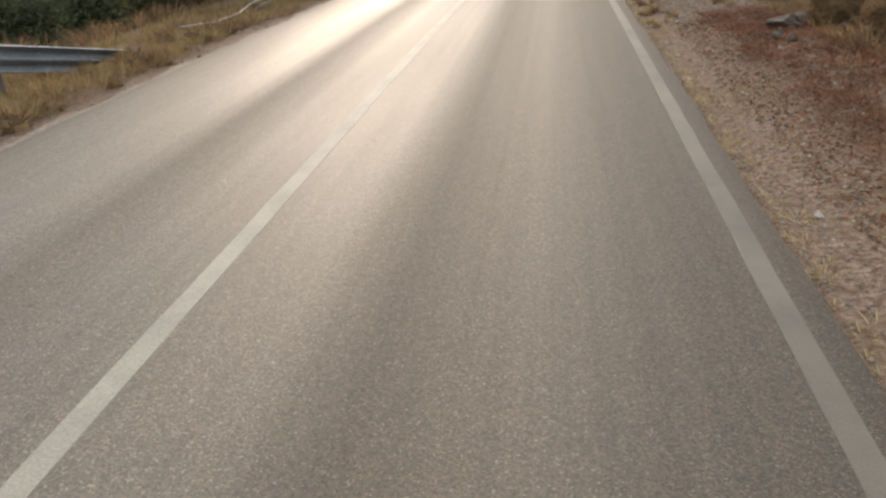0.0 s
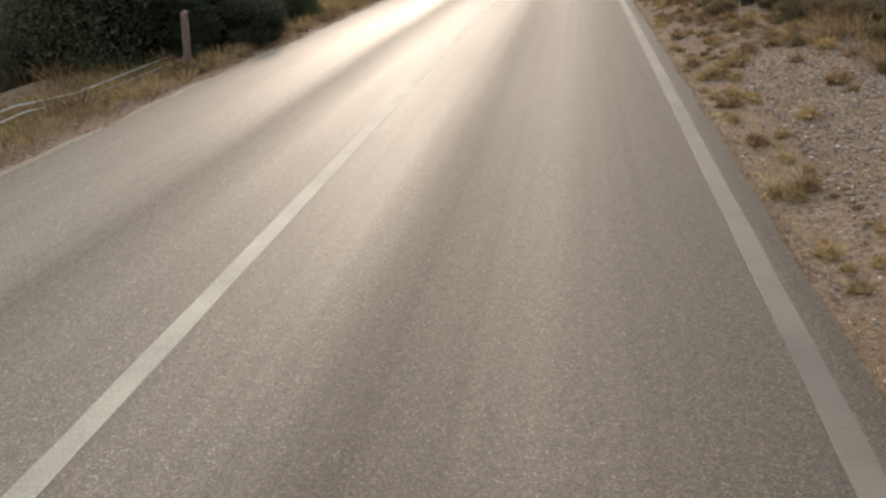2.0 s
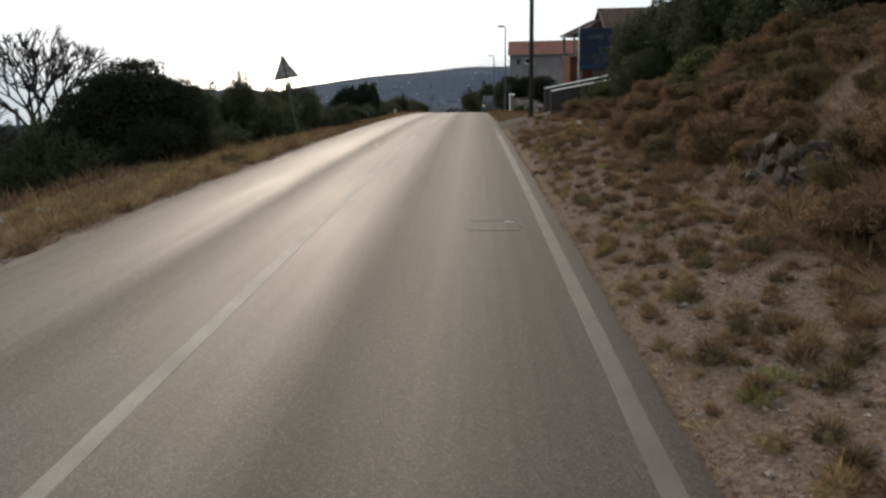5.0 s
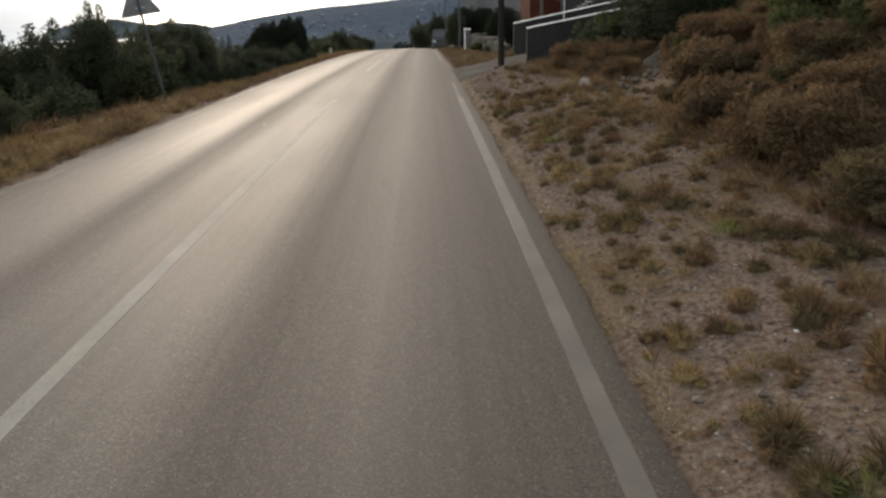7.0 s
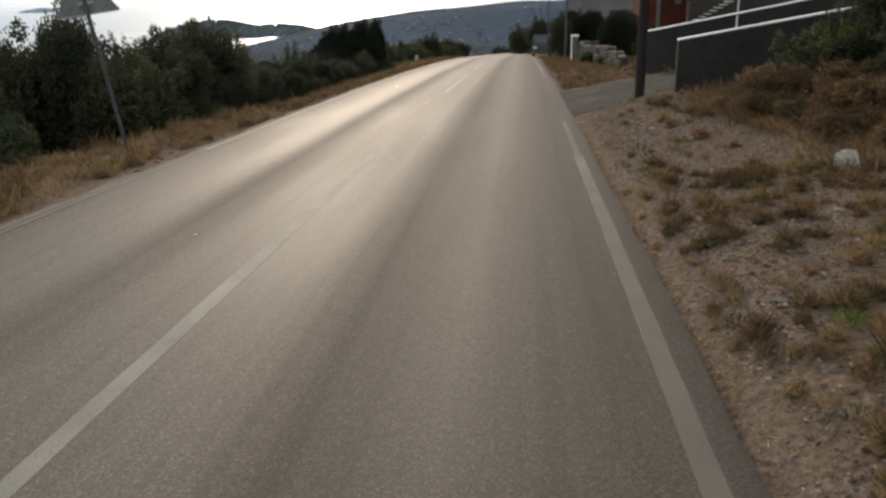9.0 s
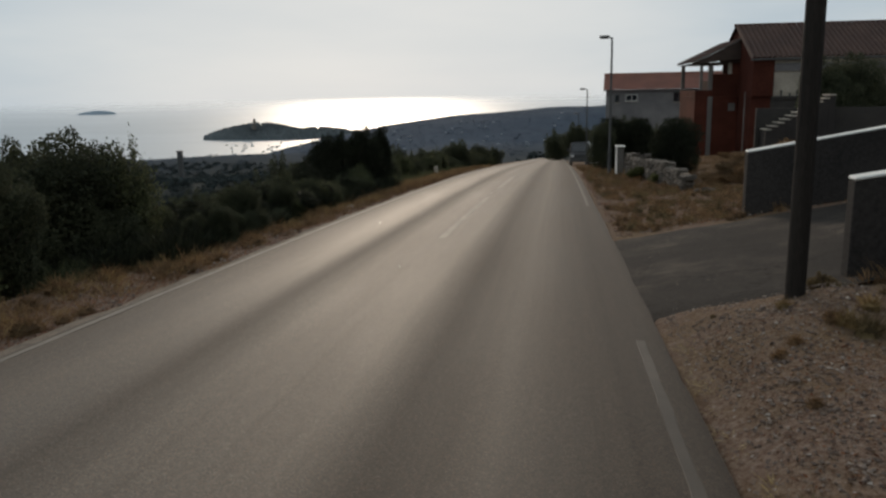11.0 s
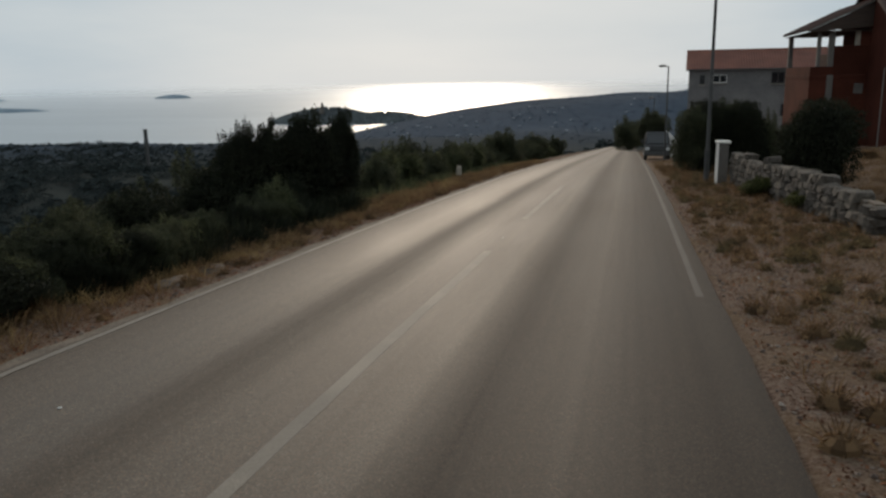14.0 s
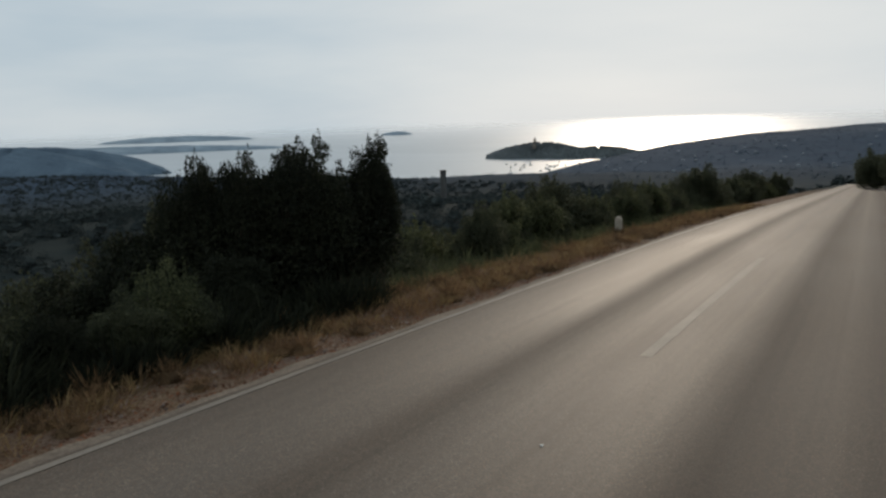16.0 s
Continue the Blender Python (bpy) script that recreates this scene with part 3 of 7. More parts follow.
strip("edge_line", list(np.linspace(49.2, 53.2, 14)), lambda y: (2.86, 2.94), 0.002, PAINT_GHOST, 0.003, label="last worn flecks of the faded edge line", category="road marking", worn=0.02, seed=4)
strip("edge_line", list(np.arange(40, 49.6, 0.5)), lambda y: (-2.66, -2.60), 0.005, PAINT_FAINT, 0.003, label="almost vanished white edge line", category="road marking", worn=0.012)
strip("edge_line", list(np.arange(49.5, 220, 0.5)), lambda y: (-2.66, -2.595), 0.005, PAINT_MID, 0.003, label="faded white edge line", category="road marking", worn=0.012)
for k, (a, b) in enumerate(((-15.0, -6.0), (-4.0, 49.6), (59.9, 69.5), (73.7, 83.3), (87.5, 97.1), (101.3, 110.9), (115.1, 124.7))):
    strip("centre_line", list(np.arange(a, b, 0.4)), lambda y: (-0.06, 0.06), 0.002, PAINT if -10 < a < 50 else PAINT_MID if a < 80 else PAINT_OLD, 0.003,
          label="white worn stretch of the centre line", category="road marking", worn=0.01, seed=k)
strip("dust_edge", list(np.arange(-30, 150, 0.3)), lambda y: (left_edge(y) - 0.06 - 0.1 * float(smooth(24, 32, y)) + 0.06 * float(smooth(35, 50, y)) - 0.03 * math.sin(y * 2.3) - 0.02 * math.sin(y * 5.1), left_edge(y) + 0.004), 0.001, EDGE_DUST, 0.05,
      label="pale dusty gravel along the asphalt edge", category="verge", worn=0.0)


def apron():
    """Old dark asphalt where a drive joins the road."""
    v, f, rows = [], [], []
    for i, y in enumerate(np.linspace(53.7, 60.7, 22)):
        row = []
        reach = 1.0 + 1.6 * float(smooth(53.6, 54.6, y)) + 5.4 * float(smooth(54.8, 55.2, y)) * (1 - 0.3 * float(smooth(58.6, 60.7, y)))
        for j in range(16):
            x = 0.9 + reach * (j / 15) ** 1.3 + (0.05 * math.sin(i * 2.1 + j) if j > 1 else 0)
            row.append(len(v))
            v.append((x, y + 0.04 * math.sin(j * 1.9), max(gz(x, y) + (0.03 + 0.03 * j / 15 if 1 < i < 20 else -0.03), road_strip_z(x + 2.2, y, -0.012) if j < 3 and 1 < i < 20 else -99)))
        rows.append(row)
    for a, b in zip(rows, rows[1:]):
        f += [(a[j], a[j + 1], b[j + 1], b[j]) for j in range(15)]
    tagged(new("driveway", mesh_of("driveway", v, f, OLD_ASPHALT, True)), "old cracked dark asphalt of a side drive", "driveway", kind="structure")


apron()

# ---- sea and far land ----
def sea_z(r):
    """Height of the sea: the far water climbs a little, so that its edge meets the true horizon."""
    return SEA + 53.0 * (max(0.0, r - 1200.0) / 3600.0) ** 1.15


bm = bmesh.new()
rings = []
for r in (200, 600, 900, 1200, 1500, 1900, 2300, 2700, 3100, 3500, 4000, 4400, 4800):
    rings.append([bm.verts.new((r * math.sin(a), 50 + r * math.cos(a), sea_z(r))) for a in np.linspace(-2.2, 2.2, 180)])
for lo, hi in zip(rings, rings[1:]):
    for i in range(179):
        bm.faces.new((lo[i], hi[i], hi[i + 1], lo[i + 1]))
bmesh.ops.recalc_face_normals(bm, faces=bm.faces)
for f in bm.faces:
    f.smooth = True
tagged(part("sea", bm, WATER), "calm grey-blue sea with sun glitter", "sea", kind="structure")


def island(x, y, length, width, height, turn, label, tooth=1.0, seed=0, na=72, nr=14, mat=None):
    """A wooded island: a low mound with an uneven tree line."""
    v, f = [], []
    rnd = random.Random(seed)
    bumps = [rnd.random() for _ in range(na * nr)]
    for j in range(nr + 1):
        r = j / nr
        for i in range(na):
            a = 2 * math.pi * i / na
            wob = 1 + 0.12 * math.sin(3 * a + seed) + 0.08 * math.sin(5 * a + 2 * seed)
            px, py = math.cos(a) * length / 2 * r * wob, math.sin(a) * width / 2 * r * wob
            h = height * (1 - r ** 2.2) ** 0.8 * (1 + 0.15 * math.sin(4 * a + seed)) if r < 1 else -2
            if 0 < r < 1:
                h += tooth * (bumps[(j * na + i) % (na * nr)] - 0.4)
            v.append((px, py, h))
        if j:
            o = j * na
            f += [(o - na + i, o + i, o + (i + 1) % na, o - na + (i + 1) % na) for i in range(na)]
    ob = new("island", mesh_of("island", v, f, mat or HAZED_WOOD))
    ob.matrix_world = pose(x, y, sea_z(math.hypot(x, y - 50)), 0, 0, turn)
    return tagged(ob, label, "island", kind="structure")


# haze is mixed into these base colours: paler and bluer for farther land
HAZED_WOOD = two_scale("far_scrub", (0.085, 0.1, 0.105), (0.125, 0.142, 0.148), 0.25, 0.02, 0.95, 0.2, 1.0)
HAZED_KARST = two_scale("hazed_pale_karst", (0.235, 0.3, 0.36), (0.29, 0.36, 0.42), 0.25, 0.02, 1.0, 0.1, 1.0, spec=0.0)
HALF_HAZED_KARST = two_scale("half_hazed_karst", (0.095, 0.137, 0.182), (0.122, 0.168, 0.215), 0.25, 0.02, 1.0, 0.1, 1.0, spec=0.0)
church_x, church_y = -424.0, 1103.0
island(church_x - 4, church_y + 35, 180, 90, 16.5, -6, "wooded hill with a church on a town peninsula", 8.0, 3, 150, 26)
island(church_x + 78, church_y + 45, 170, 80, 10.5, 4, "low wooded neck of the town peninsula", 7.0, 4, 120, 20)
island(-1330, 2175, 105, 60, 9, 10, "small far bare islet in the sea", 1.0, 5, mat=HAZED_KARST)
island(-1526, 1190, 800, 150, 13, 42, "long low island across the channel", 1.5, 8, mat=HAZED_KARST)
island(-1950, 1850, 480, 200, 14, 40, "far low bare island", 1.5, 9, mat=HAZED_KARST)
island(-1035, 720, 520, 190, 35, 6, "headland by the sea, coloured blue for haze", 2.5, 11, mat=HALF_HAZED_KARST)

bm = bmesh.new()
box(bm, -2.2, -2.2, 0, 2.2, 2.2, 17)
bmesh.ops.create_cone(bm, segments=4, radius1=3.2, radius2=0.1, depth=6, matrix=Matrix.Translation((0, 0, 20)) @ Matrix.Rotation(math.pi / 4, 4, 'Z'), cap_ends=True)
box(bm, -3, 2, 0, 3, 18, 8)
tower = tagged(part("church", bm, STONE), "far stone church with a pointed bell tower", "church")
tower.matrix_world = pose(church_x, church_y, SEA + 14.5, 0, 0, 30)
tower.scale = (0.8, 0.8, 0.72)

hull = bmesh.new()
box(hull, -1.2, -4, -0.3, 1.2, 3, 1.1, 0.25)
box(hull, -0.8, -2, 1.1, 0.8, 1.2, 2.2, 0.2)
tube(hull, (0, 0.6, 1.1), (0, 0.6, 8), 0.08, 0.05, 5)
boat = tagged(part("boat", hull, WHITE), "moored white boat in the bay", "boat", "boats in the bay")
rnd = random.Random(21)
boat.matrix_world = pose(-330, 905, SEA + 0.2, 0, 0, 40) @ Matrix.Scale(0.85, 4)
for k in range(34):
    a = radians(rnd.uniform(17.2, 24.5))
    d = rnd.uniform(865, 1040)
    copy_thing(boat, pose(-d * math.sin(a), 50 + d * math.cos(a), SEA + 0.2, 0, 0, rnd.uniform(0, 180)) @ Matrix.Scale(rnd.uniform(0.6, 1.0), 4))

# far houses on the ridge and along the shore, too many to count
v, f = [], []
for k in range(64):
    x, y = rnd.gauss(20, 150), rnd.uniform(620, 1130)
    if rnd.random() < 0.5:
        x, y = rnd.gauss(-150, 90), rnd.gauss(900, 90)
    z = gz(x, y)
    if z < SEA + 2:
        continue
    w, d, h = rnd.uniform(0.9, 2.0), rnd.uniform(1.5, 2.2), rnd.uniform(0.3, 1.4)
    o = len(v)
    v += [(x - w, y - d, z - 2), (x + w, y - d, z - 2), (x + w, y + d, z - 2), (x - w, y + d, z - 2),
          (x - w, y - d, z + h), (x + w, y - d, z + h), (x + w, y + d, z + h), (x - w, y + d, z + h), (x - w, y, z + h + 1), (x + w, y, z + h + 1)]
    f += [(o, o + 1, o + 5, o + 4), (o + 1, o + 2, o + 6, o + 9, o + 5), (o + 2, o + 3, o + 7, o + 6), (o + 3, o, o + 4, o + 8, o + 7), (o + 4, o + 5, o + 9, o + 8), (o + 6, o + 7, o + 8, o + 9)]
far_walls = two_scale("far_house_walls", (0.15, 0.175, 0.2), (0.24, 0.26, 0.285), 0.5, 0.05, 0.9, 0.1, 0.1)
tagged(new("far_houses", mesh_of("far_houses", v, f, far_walls)), "scattered pale houses on the far wooded ridge", "houses", kind="stuff")


# far scrub on the plain: crowns of many small leaf clumps
def far_scrub(count, x0, x1, y0, y1, size, clumps, seed, mat, keep, leaf=0.34, level=1.0):
    r = np.random.RandomState(seed)
    xs, ys = r.uniform(x0, x1, count), r.uniform(y0, y1, count)
    ok = keep(xs, ys)
    xs, ys = xs[ok], ys[ok]
    zs = ground_z(xs, ys)
    ok = zs > SEA + 1.5
    xs, ys, zs = xs[ok], ys[ok], zs[ok]
    n = len(xs)
    s = (r.uniform(0.55, 1.4, n) * size)[:, None, None]
    d = r.normal(size=(n, clumps, 3))
    d /= np.linalg.norm(d, axis=2, keepdims=True)
    d[..., 2] = np.abs(d[..., 2])
    mid = d * s * r.uniform(0.45, 1.0, (n, clumps, 1)) * np.array([1, 1, 0.95]) + np.stack([xs, ys, zs - 0.2], -1)[:, None]
    a = r.normal(size=(n, clumps, 3))
    b = r.normal(size=(n, clumps, 3))
    a[..., 2] *= level
    b[..., 2] *= level
    a *= s * leaf / np.linalg.norm(a, axis=2, keepdims=True)
    b *= s * leaf / np.linalg.norm(b, axis=2, keepdims=True)
    verts = np.stack([mid - a, mid - b * 0.7, mid + a, mid + b * 0.7], 2).reshape(-1, 3)
    return quad_mesh("far_scrub", verts, mat)


def quad_mesh(name, verts, mat):
    """A mesh of loose quads, four vertices each."""
    k = len(verts)
    me = bpy.data.meshes.new(name)
    me.vertices.add(k)
    me.vertices.foreach_set("co", np.asarray(verts, np.float32).reshape(-1))
    me.loops.add(k)
    me.loops.foreach_set("vertex_index", np.arange(k, dtype=np.int32))
    me.polygons.add(k // 4)
    me.polygons.foreach_set("loop_start", np.arange(0, k, 4, dtype=np.int32))
    me.update(calc_edges=True)
    me.materials.append(mat)
    return me


SCRUB = foliage("plain_scrub_leaves", (0.03, 0.039, 0.042), (0.042, 0.053, 0.056), 0.2, 1.0, 0.0)
# far scrub leaves carry the haze in their colour: bluer than the near scrub
HAZED_SCRUB = foliage("hazed_scrub_leaves", (0.038, 0.057, 0.08), (0.044, 0.065, 0.09), 0.06, 1.0, 0.0)
tagged(new("far_scrub", far_scrub(6500, -420, 40, 110, 620, 2.2, 26, 31, SCRUB, lambda x, y: (x < -30) | (y > 230), level=0.4)), "dark evergreen scrub over the plain", "scrub", kind="stuff")
tagged(new("far_scrub", far_scrub(15000, -800, 420, 560, 1290, 1.9, 9, 32, HAZED_SCRUB, lambda x, y: lumps(x, y, 38, 9) + 0.6 * lumps(x, y, 14, 10) > -0.75, level=0.1)), "scrub on the far slopes, tinted blue for haze", "scrub", kind="stuff")
tagged(new("far_scrub", far_scrub(2600, -230, -32, 25, 230, 1.7, 120, 33, SCRUB, lambda x, y: x < -32, 0.1)), "dark evergreen scrub below the road", "scrub", kind="stuff")
tagged(new("far_scrub", far_scrub(2600, -60, -15, 40, 230, 1.35, 90, 35, SCRUB, lambda x, y: x < -15, 0.11)), "dense dark scrub on the slope below the road", "scrub", kind="stuff")
tagged(new("far_scrub", far_scrub(900, 10, 70, -5, 53, 1.6, 60, 36, SCRUB, lambda x, y: x > 10 + 0.1 * np.abs(y - 35), 0.14)), "dark evergreen scrub up the hill", "scrub", kind="stuff")
tagged(new("far_scrub", far_scrub(5200, -950, -330, 40, 640, 2.8, 16, 34, SCRUB, lambda x, y: y > 0, level=0.3)), "dark evergreen scrub over the plain", "scrub", kind="stuff")


# ---- vegetation ----
def unit(v):
    return v / np.maximum(np.linalg.norm(v, axis=-1, keepdims=True), 1e-6)


def crown_mesh(name, lobes, leaves, leaf, mat, seed, shell=0.55, long=1.7):
    """Leaves strewn through lobes (x, y, z, rx, ry, rz), thickest near their skin, with gaps and stray tips."""
    r = np.random.RandomState(seed)
    lobes = np.array(lobes, float)
    share = lobes[:, 3] * lobes[:, 4] + lobes[:, 4] * lobes[:, 5]
    pick = r.choice(len(lobes), leaves, p=share / share.sum())
    d = unit(r.normal(size=(leaves, 3)))
    rad = shell + (1 - shell) * r.uniform(0, 1, (leaves, 1)) ** 0.6
    # sprays: leaves gather in twigs that stick out unevenly
    bump_ = 0.16 * np.sin(d[:, :1] * 9 + pick[:, None]) * np.sin(d[:, 1:2] * 8 + 2) + 0.12 * np.sin(d[:, 2:] * 13 + pick[:, None] * 2)
    mid = lobes[pick, :3] + d * lobes[pick, 3:] * (rad + bump_)
    twig = unit(d * 0.7 + r.normal(size=(leaves, 3)) * 0.8)
    side = unit(np.cross(twig, r.normal(size=(leaves, 3))))
    size = leaf * r.uniform(0.6, 1.35, (leaves, 1))
    a, b = twig * size * long * 0.5, side * size * 0.5
    return quad_mesh(name, np.stack([mid - a, mid - b, mid + a, mid + b], 1).reshape(-1, 3), mat)


def limbs(bm, base, top, radius, depth, rnd, spread=0.6, sides=6, taper=0.6):
    """A tapered limb that forks, again and again."""
    tube(bm, base, top, radius, radius * 0.68, sides)
    if depth == 0:
        return
    d = Vector(top) - Vector(base)
    for k in range(rnd.choice((2, 2, 3))):
        turn = Vector((rnd.uniform(-1, 1), rnd.uniform(-1, 1), rnd.uniform(-0.4, 0.4))) * spread * d.length
        limbs(bm, top, Vector(top) + d * rnd.uniform(0.35, 0.6) + turn, radius * taper, depth - 1, rnd, spread, max(3, sides - 1), taper)


def shrub(kind, label, category, mat, width, height, leaves, leaf, seed, lobes=9, stems=3, shell=0.5, low=0.1, tips=16, spray=(0.035, 0.065, 0.09, 0.16), long=1.7):
    """A shrub or small tree at the origin: stems and limbs, and a crown of leaves."""
    rnd = random.Random(seed)
    thing = empty(kind, Matrix.Identity(4))
    tagged(thing, label, category, kind.replace("_", " ") + " plants along the road")
    bm = bmesh.new()
    for k in range(stems):
        a = 2 * math.pi * k / stems + rnd.random()
        r0 = 0.12 * width
        limbs(bm, (math.cos(a) * r0 * 0.4, math.sin(a) * r0 * 0.4, -0.3), (math.cos(a) * r0, math.sin(a) * r0, height * 0.28), 0.02 + 0.014 * height, 2, rnd, 0.4)
    part("trunk", bm, BARK, thing)
    parts = []
    for k in range(lobes):
        a = 2 * math.pi * k / lobes + rnd.uniform(-0.4, 0.4)
        q = rnd.uniform(0.2, 0.75)
        z = rnd.uniform(low + 0.15, 0.86 - 0.25 * q) * height
        s = rnd.uniform(0.14, 0.27)
        parts.append((math.cos(a) * width / 2 * q, math.sin(a) * width / 2 * q, z, width * s, width * s, height * s * rnd.uniform(0.75, 1.1)))
    parts.append((0, 0, height * (0.43 + 0.5 * low), width * 0.33, width * 0.33, height * (0.45 - 0.5 * low)))
    for k in range(tips):                                # upright sprays that break the outline
        a, q = rnd.uniform(0, 6.28), math.sqrt(rnd.uniform(0, 0.6))
        w = width * rnd.uniform(spray[0], spray[1])
        parts.append((math.cos(a) * width / 2 * q, math.sin(a) * width / 2 * q, height * rnd.uniform(0.72, 1.0) * (1 - 0.35 * q * q), w, w, height * rnd.uniform(spray[2], spray[3])))
    crown = new("crown", crown_mesh("crown", parts, leaves, leaf, mat, seed, shell, long))
    crown.parent = thing
    return thing


OAK = shrub("evergreen_shrub", "dense dark evergreen shrub on the slope", "shrub", LEAF_DARK, 3.0, 2.6, 42000, 0.038, 1, 14)
OAK2 = shrub("evergreen_shrub", "dark evergreen shrub with an uneven top", "shrub", LEAF_DARK, 2.6, 3.0, 38000, 0.038, 2, 15, 4)
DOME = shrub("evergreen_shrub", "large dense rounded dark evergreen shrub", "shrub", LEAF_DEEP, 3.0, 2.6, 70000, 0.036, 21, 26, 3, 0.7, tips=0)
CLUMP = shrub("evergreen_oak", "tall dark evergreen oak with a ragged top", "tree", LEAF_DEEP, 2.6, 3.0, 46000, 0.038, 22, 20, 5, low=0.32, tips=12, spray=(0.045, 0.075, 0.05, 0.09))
OLIVE = shrub("olive_green_shrub", "olive-green leafy shrub by the verge", "shrub", LEAF_MID, 2.4, 2.2, 20000, 0.045, 3, 12, 3, 0.35)
OLIVE2 = shrub("olive_green_shrub", "loose olive-green shrub with upright tips", "shrub", LEAF_MID, 2.0, 2.6, 15000, 0.048, 4, 15, 5, 0.3)
RAGGED = shrub("evergreen_oak", "dense dark evergreen oak with a ragged rounded top", "tree", LEAF_DARK, 2.2, 3.1, 52000, 0.036, 27, 26, 4, 0.45, tips=9, spray=(0.05, 0.085, 0.045, 0.075))
AIRY = shrub("thin_leaved_tree", "thin-leaved olive-green tree with sky between its twigs", "tree", LEAF_MID, 2.6, 2.9, 9000, 0.05, 24, 22, 6, 0.15, tips=26)
FRESH = shrub("fresh_green_shrub", "light green leafy bramble shrub", "shrub", LEAF_FRESH, 2.0, 1.5, 11000, 0.05, 5, 11, 4, 0.3)
VINE = shrub("yellow_green_bramble", "yellow-green leafy bramble by the drive wall", "shrub", GREEN_TUFT, 2.0, 1.6, 14000, 0.045, 25, 13, 4, 0.3)
BRUSH = shrub("brown_brush", "dry brown brushwood on the bank", "brush", GRASS_BROWN, 1.7, 0.95, 22000, 0.014, 6, 13, 5, 0.3, long=5.5)
BRUSH_RED = shrub("russet_brush", "russet dry brushwood on the bank", "brush", RUSSET, 1.6, 1.0, 20000, 0.014, 16, 12, 5, 0.25, long=6.0)
BRUSH_GREY = shrub("grey_brush", "grey-olive thorny cushion brush on the bank", "brush", GREY_OLIVE, 1.5, 0.85, 20000, 0.015, 17, 12, 5, 0.35, tips=6, long=4.5)
JUNIPER = shrub("low_grey_bush", "low dark grey-olive cushion bush", "bush", GREY_OLIVE, 0.9, 0.5, 9000, 0.013, 7, 9, 3, 0.4, tips=3, long=4.5)


def sown(ob, x, y, size=1.0, tall=1.0, sink=0.1, label=""):
    """A copy of a plant at that place on the ground."""
    k = sown.rnd
    c = copy_thing(ob, pose(x, y, gz(x, y) - sink * size, k.uniform(-4, 4), k.uniform(-4, 4), k.uniform(0, 360)))
    c.scale = (size, size, size * tall)
    return tagged(c, label)


sown.rnd = random.Random(77)


def grown(ob, x, y, width, top, label=""):
    """A copy of a plant with that width, whose tip reaches the height top."""
    crown = next(c for c in ob.children if c.name.startswith("crown"))
    v = np.empty(len(crown.data.vertices) * 3, np.float32)
    crown.data.vertices.foreach_get("co", v)
    v = v.reshape(-1, 3)
    wide = np.percentile(v[:, 0], 99) - np.percentile(v[:, 0], 1)
    g = gz(x, y) - 0.12
    c = copy_thing(ob, pose(x, y, g, 0, 0, sown.rnd.uniform(0, 360)))
    c.scale = (width / wide, width / wide, (top - g) / float(v[:, 2].max()))
    return tagged(c, label)


# single plants whose place is clear
for ob, x, y, w, top in ((DOME, -9.6, 44.2, 2.5, 1.45), (DOME, -8.95, 44.7, 2.0, 0.85), (DOME, -10.7, 43.9, 2.6, 1.05), (OAK, -11.9, 43.7, 2.3, 0.4), (OAK, -13.0, 43.3, 2.4, -0.2), (DOME, -9.0, 43.0, 2.0, -0.1),
                         (OAK, -10.6, 42.4, 2.4, -0.3), (OAK, -8.25, 45.8, 0.75, -1.05), (OAK, -12.2, 42.0, 2.4, -0.8), (OAK, -8.7, 46.2, 1.3, -0.6)):
    grown(ob, x, y, w, top, "large rounded dark evergreen shrub beside the road" if ob is DOME else "")
# a ragged group behind the warning sign
for ob, x, y, w, top in ((RAGGED, -9.8, 54.7, 1.4, 0.9), (RAGGED, -11.2, 54.7, 2.0, 0.42), (RAGGED, -12.4, 54.2, 2.4, 0.18), (OAK, -8.9, 54.4, 1.8, 0.1), (OLIVE, -8.1, 54.2, 1.7, -0.3), (RAGGED, -7.7, 55.6, 1.0, -0.2),
                         (OLIVE, -11.9, 51.5, 2.6, -0.4), (OAK, -10.6, 52.8, 2.0, -0.5), (OLIVE, -10.6, 49.4, 2.4, -0.9), (OLIVE2, -9.1, 50.8, 1.6, -0.9)):
    grown(ob, x, y, w, top)
# and the next one, with thin sprays above it
for ob, x, y, w, top in ((RAGGED, -8.6, 58.7, 2.1, 0.22), (AIRY, -7.75, 58.9, 1.0, 0.25), (RAGGED, -9.7, 58.7, 2.0, 0.08), (RAGGED, -10.8, 58.4, 2.0, -0.25), (OAK, -12.0, 58.0, 2.4, -0.4), (OAK, -8.6, 57.6, 1.7, -1.1),
                         (OLIVE, -10.3, 57.2, 2.1, -1.0), (OAK, -7.9, 58.2, 1.3, -1.0), (RAGGED, -11.6, 56.4, 2.2, -0.9)):
    grown(ob, x, y, w, top, "dark leafy shrub with upright sprays by the verge" if ob is RAGGED else "")
for x, y, w, top in ((-8.6, 74.0, 0.95, -0.6), (-8.1, 74.45, 0.9, -0.58), (-7.75, 74.9, 0.7, -0.75), (-7.4, 75.0, 1.1, -0.4), (-6.98, 76.1, 0.65, -0.42), (-8.3, 74.8, 2.1, -1.0), (-7.55, 75.7, 1.7, -0.95), (-9.1, 73.7, 1.8, -1.5),
                    (-9.65, 72.9, 1.6, -2.1), (-8.9, 75.6, 2.2, -1.1), (-8.9, 74.3, 0.9, -0.95)):
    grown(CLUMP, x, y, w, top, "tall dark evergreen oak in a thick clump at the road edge")
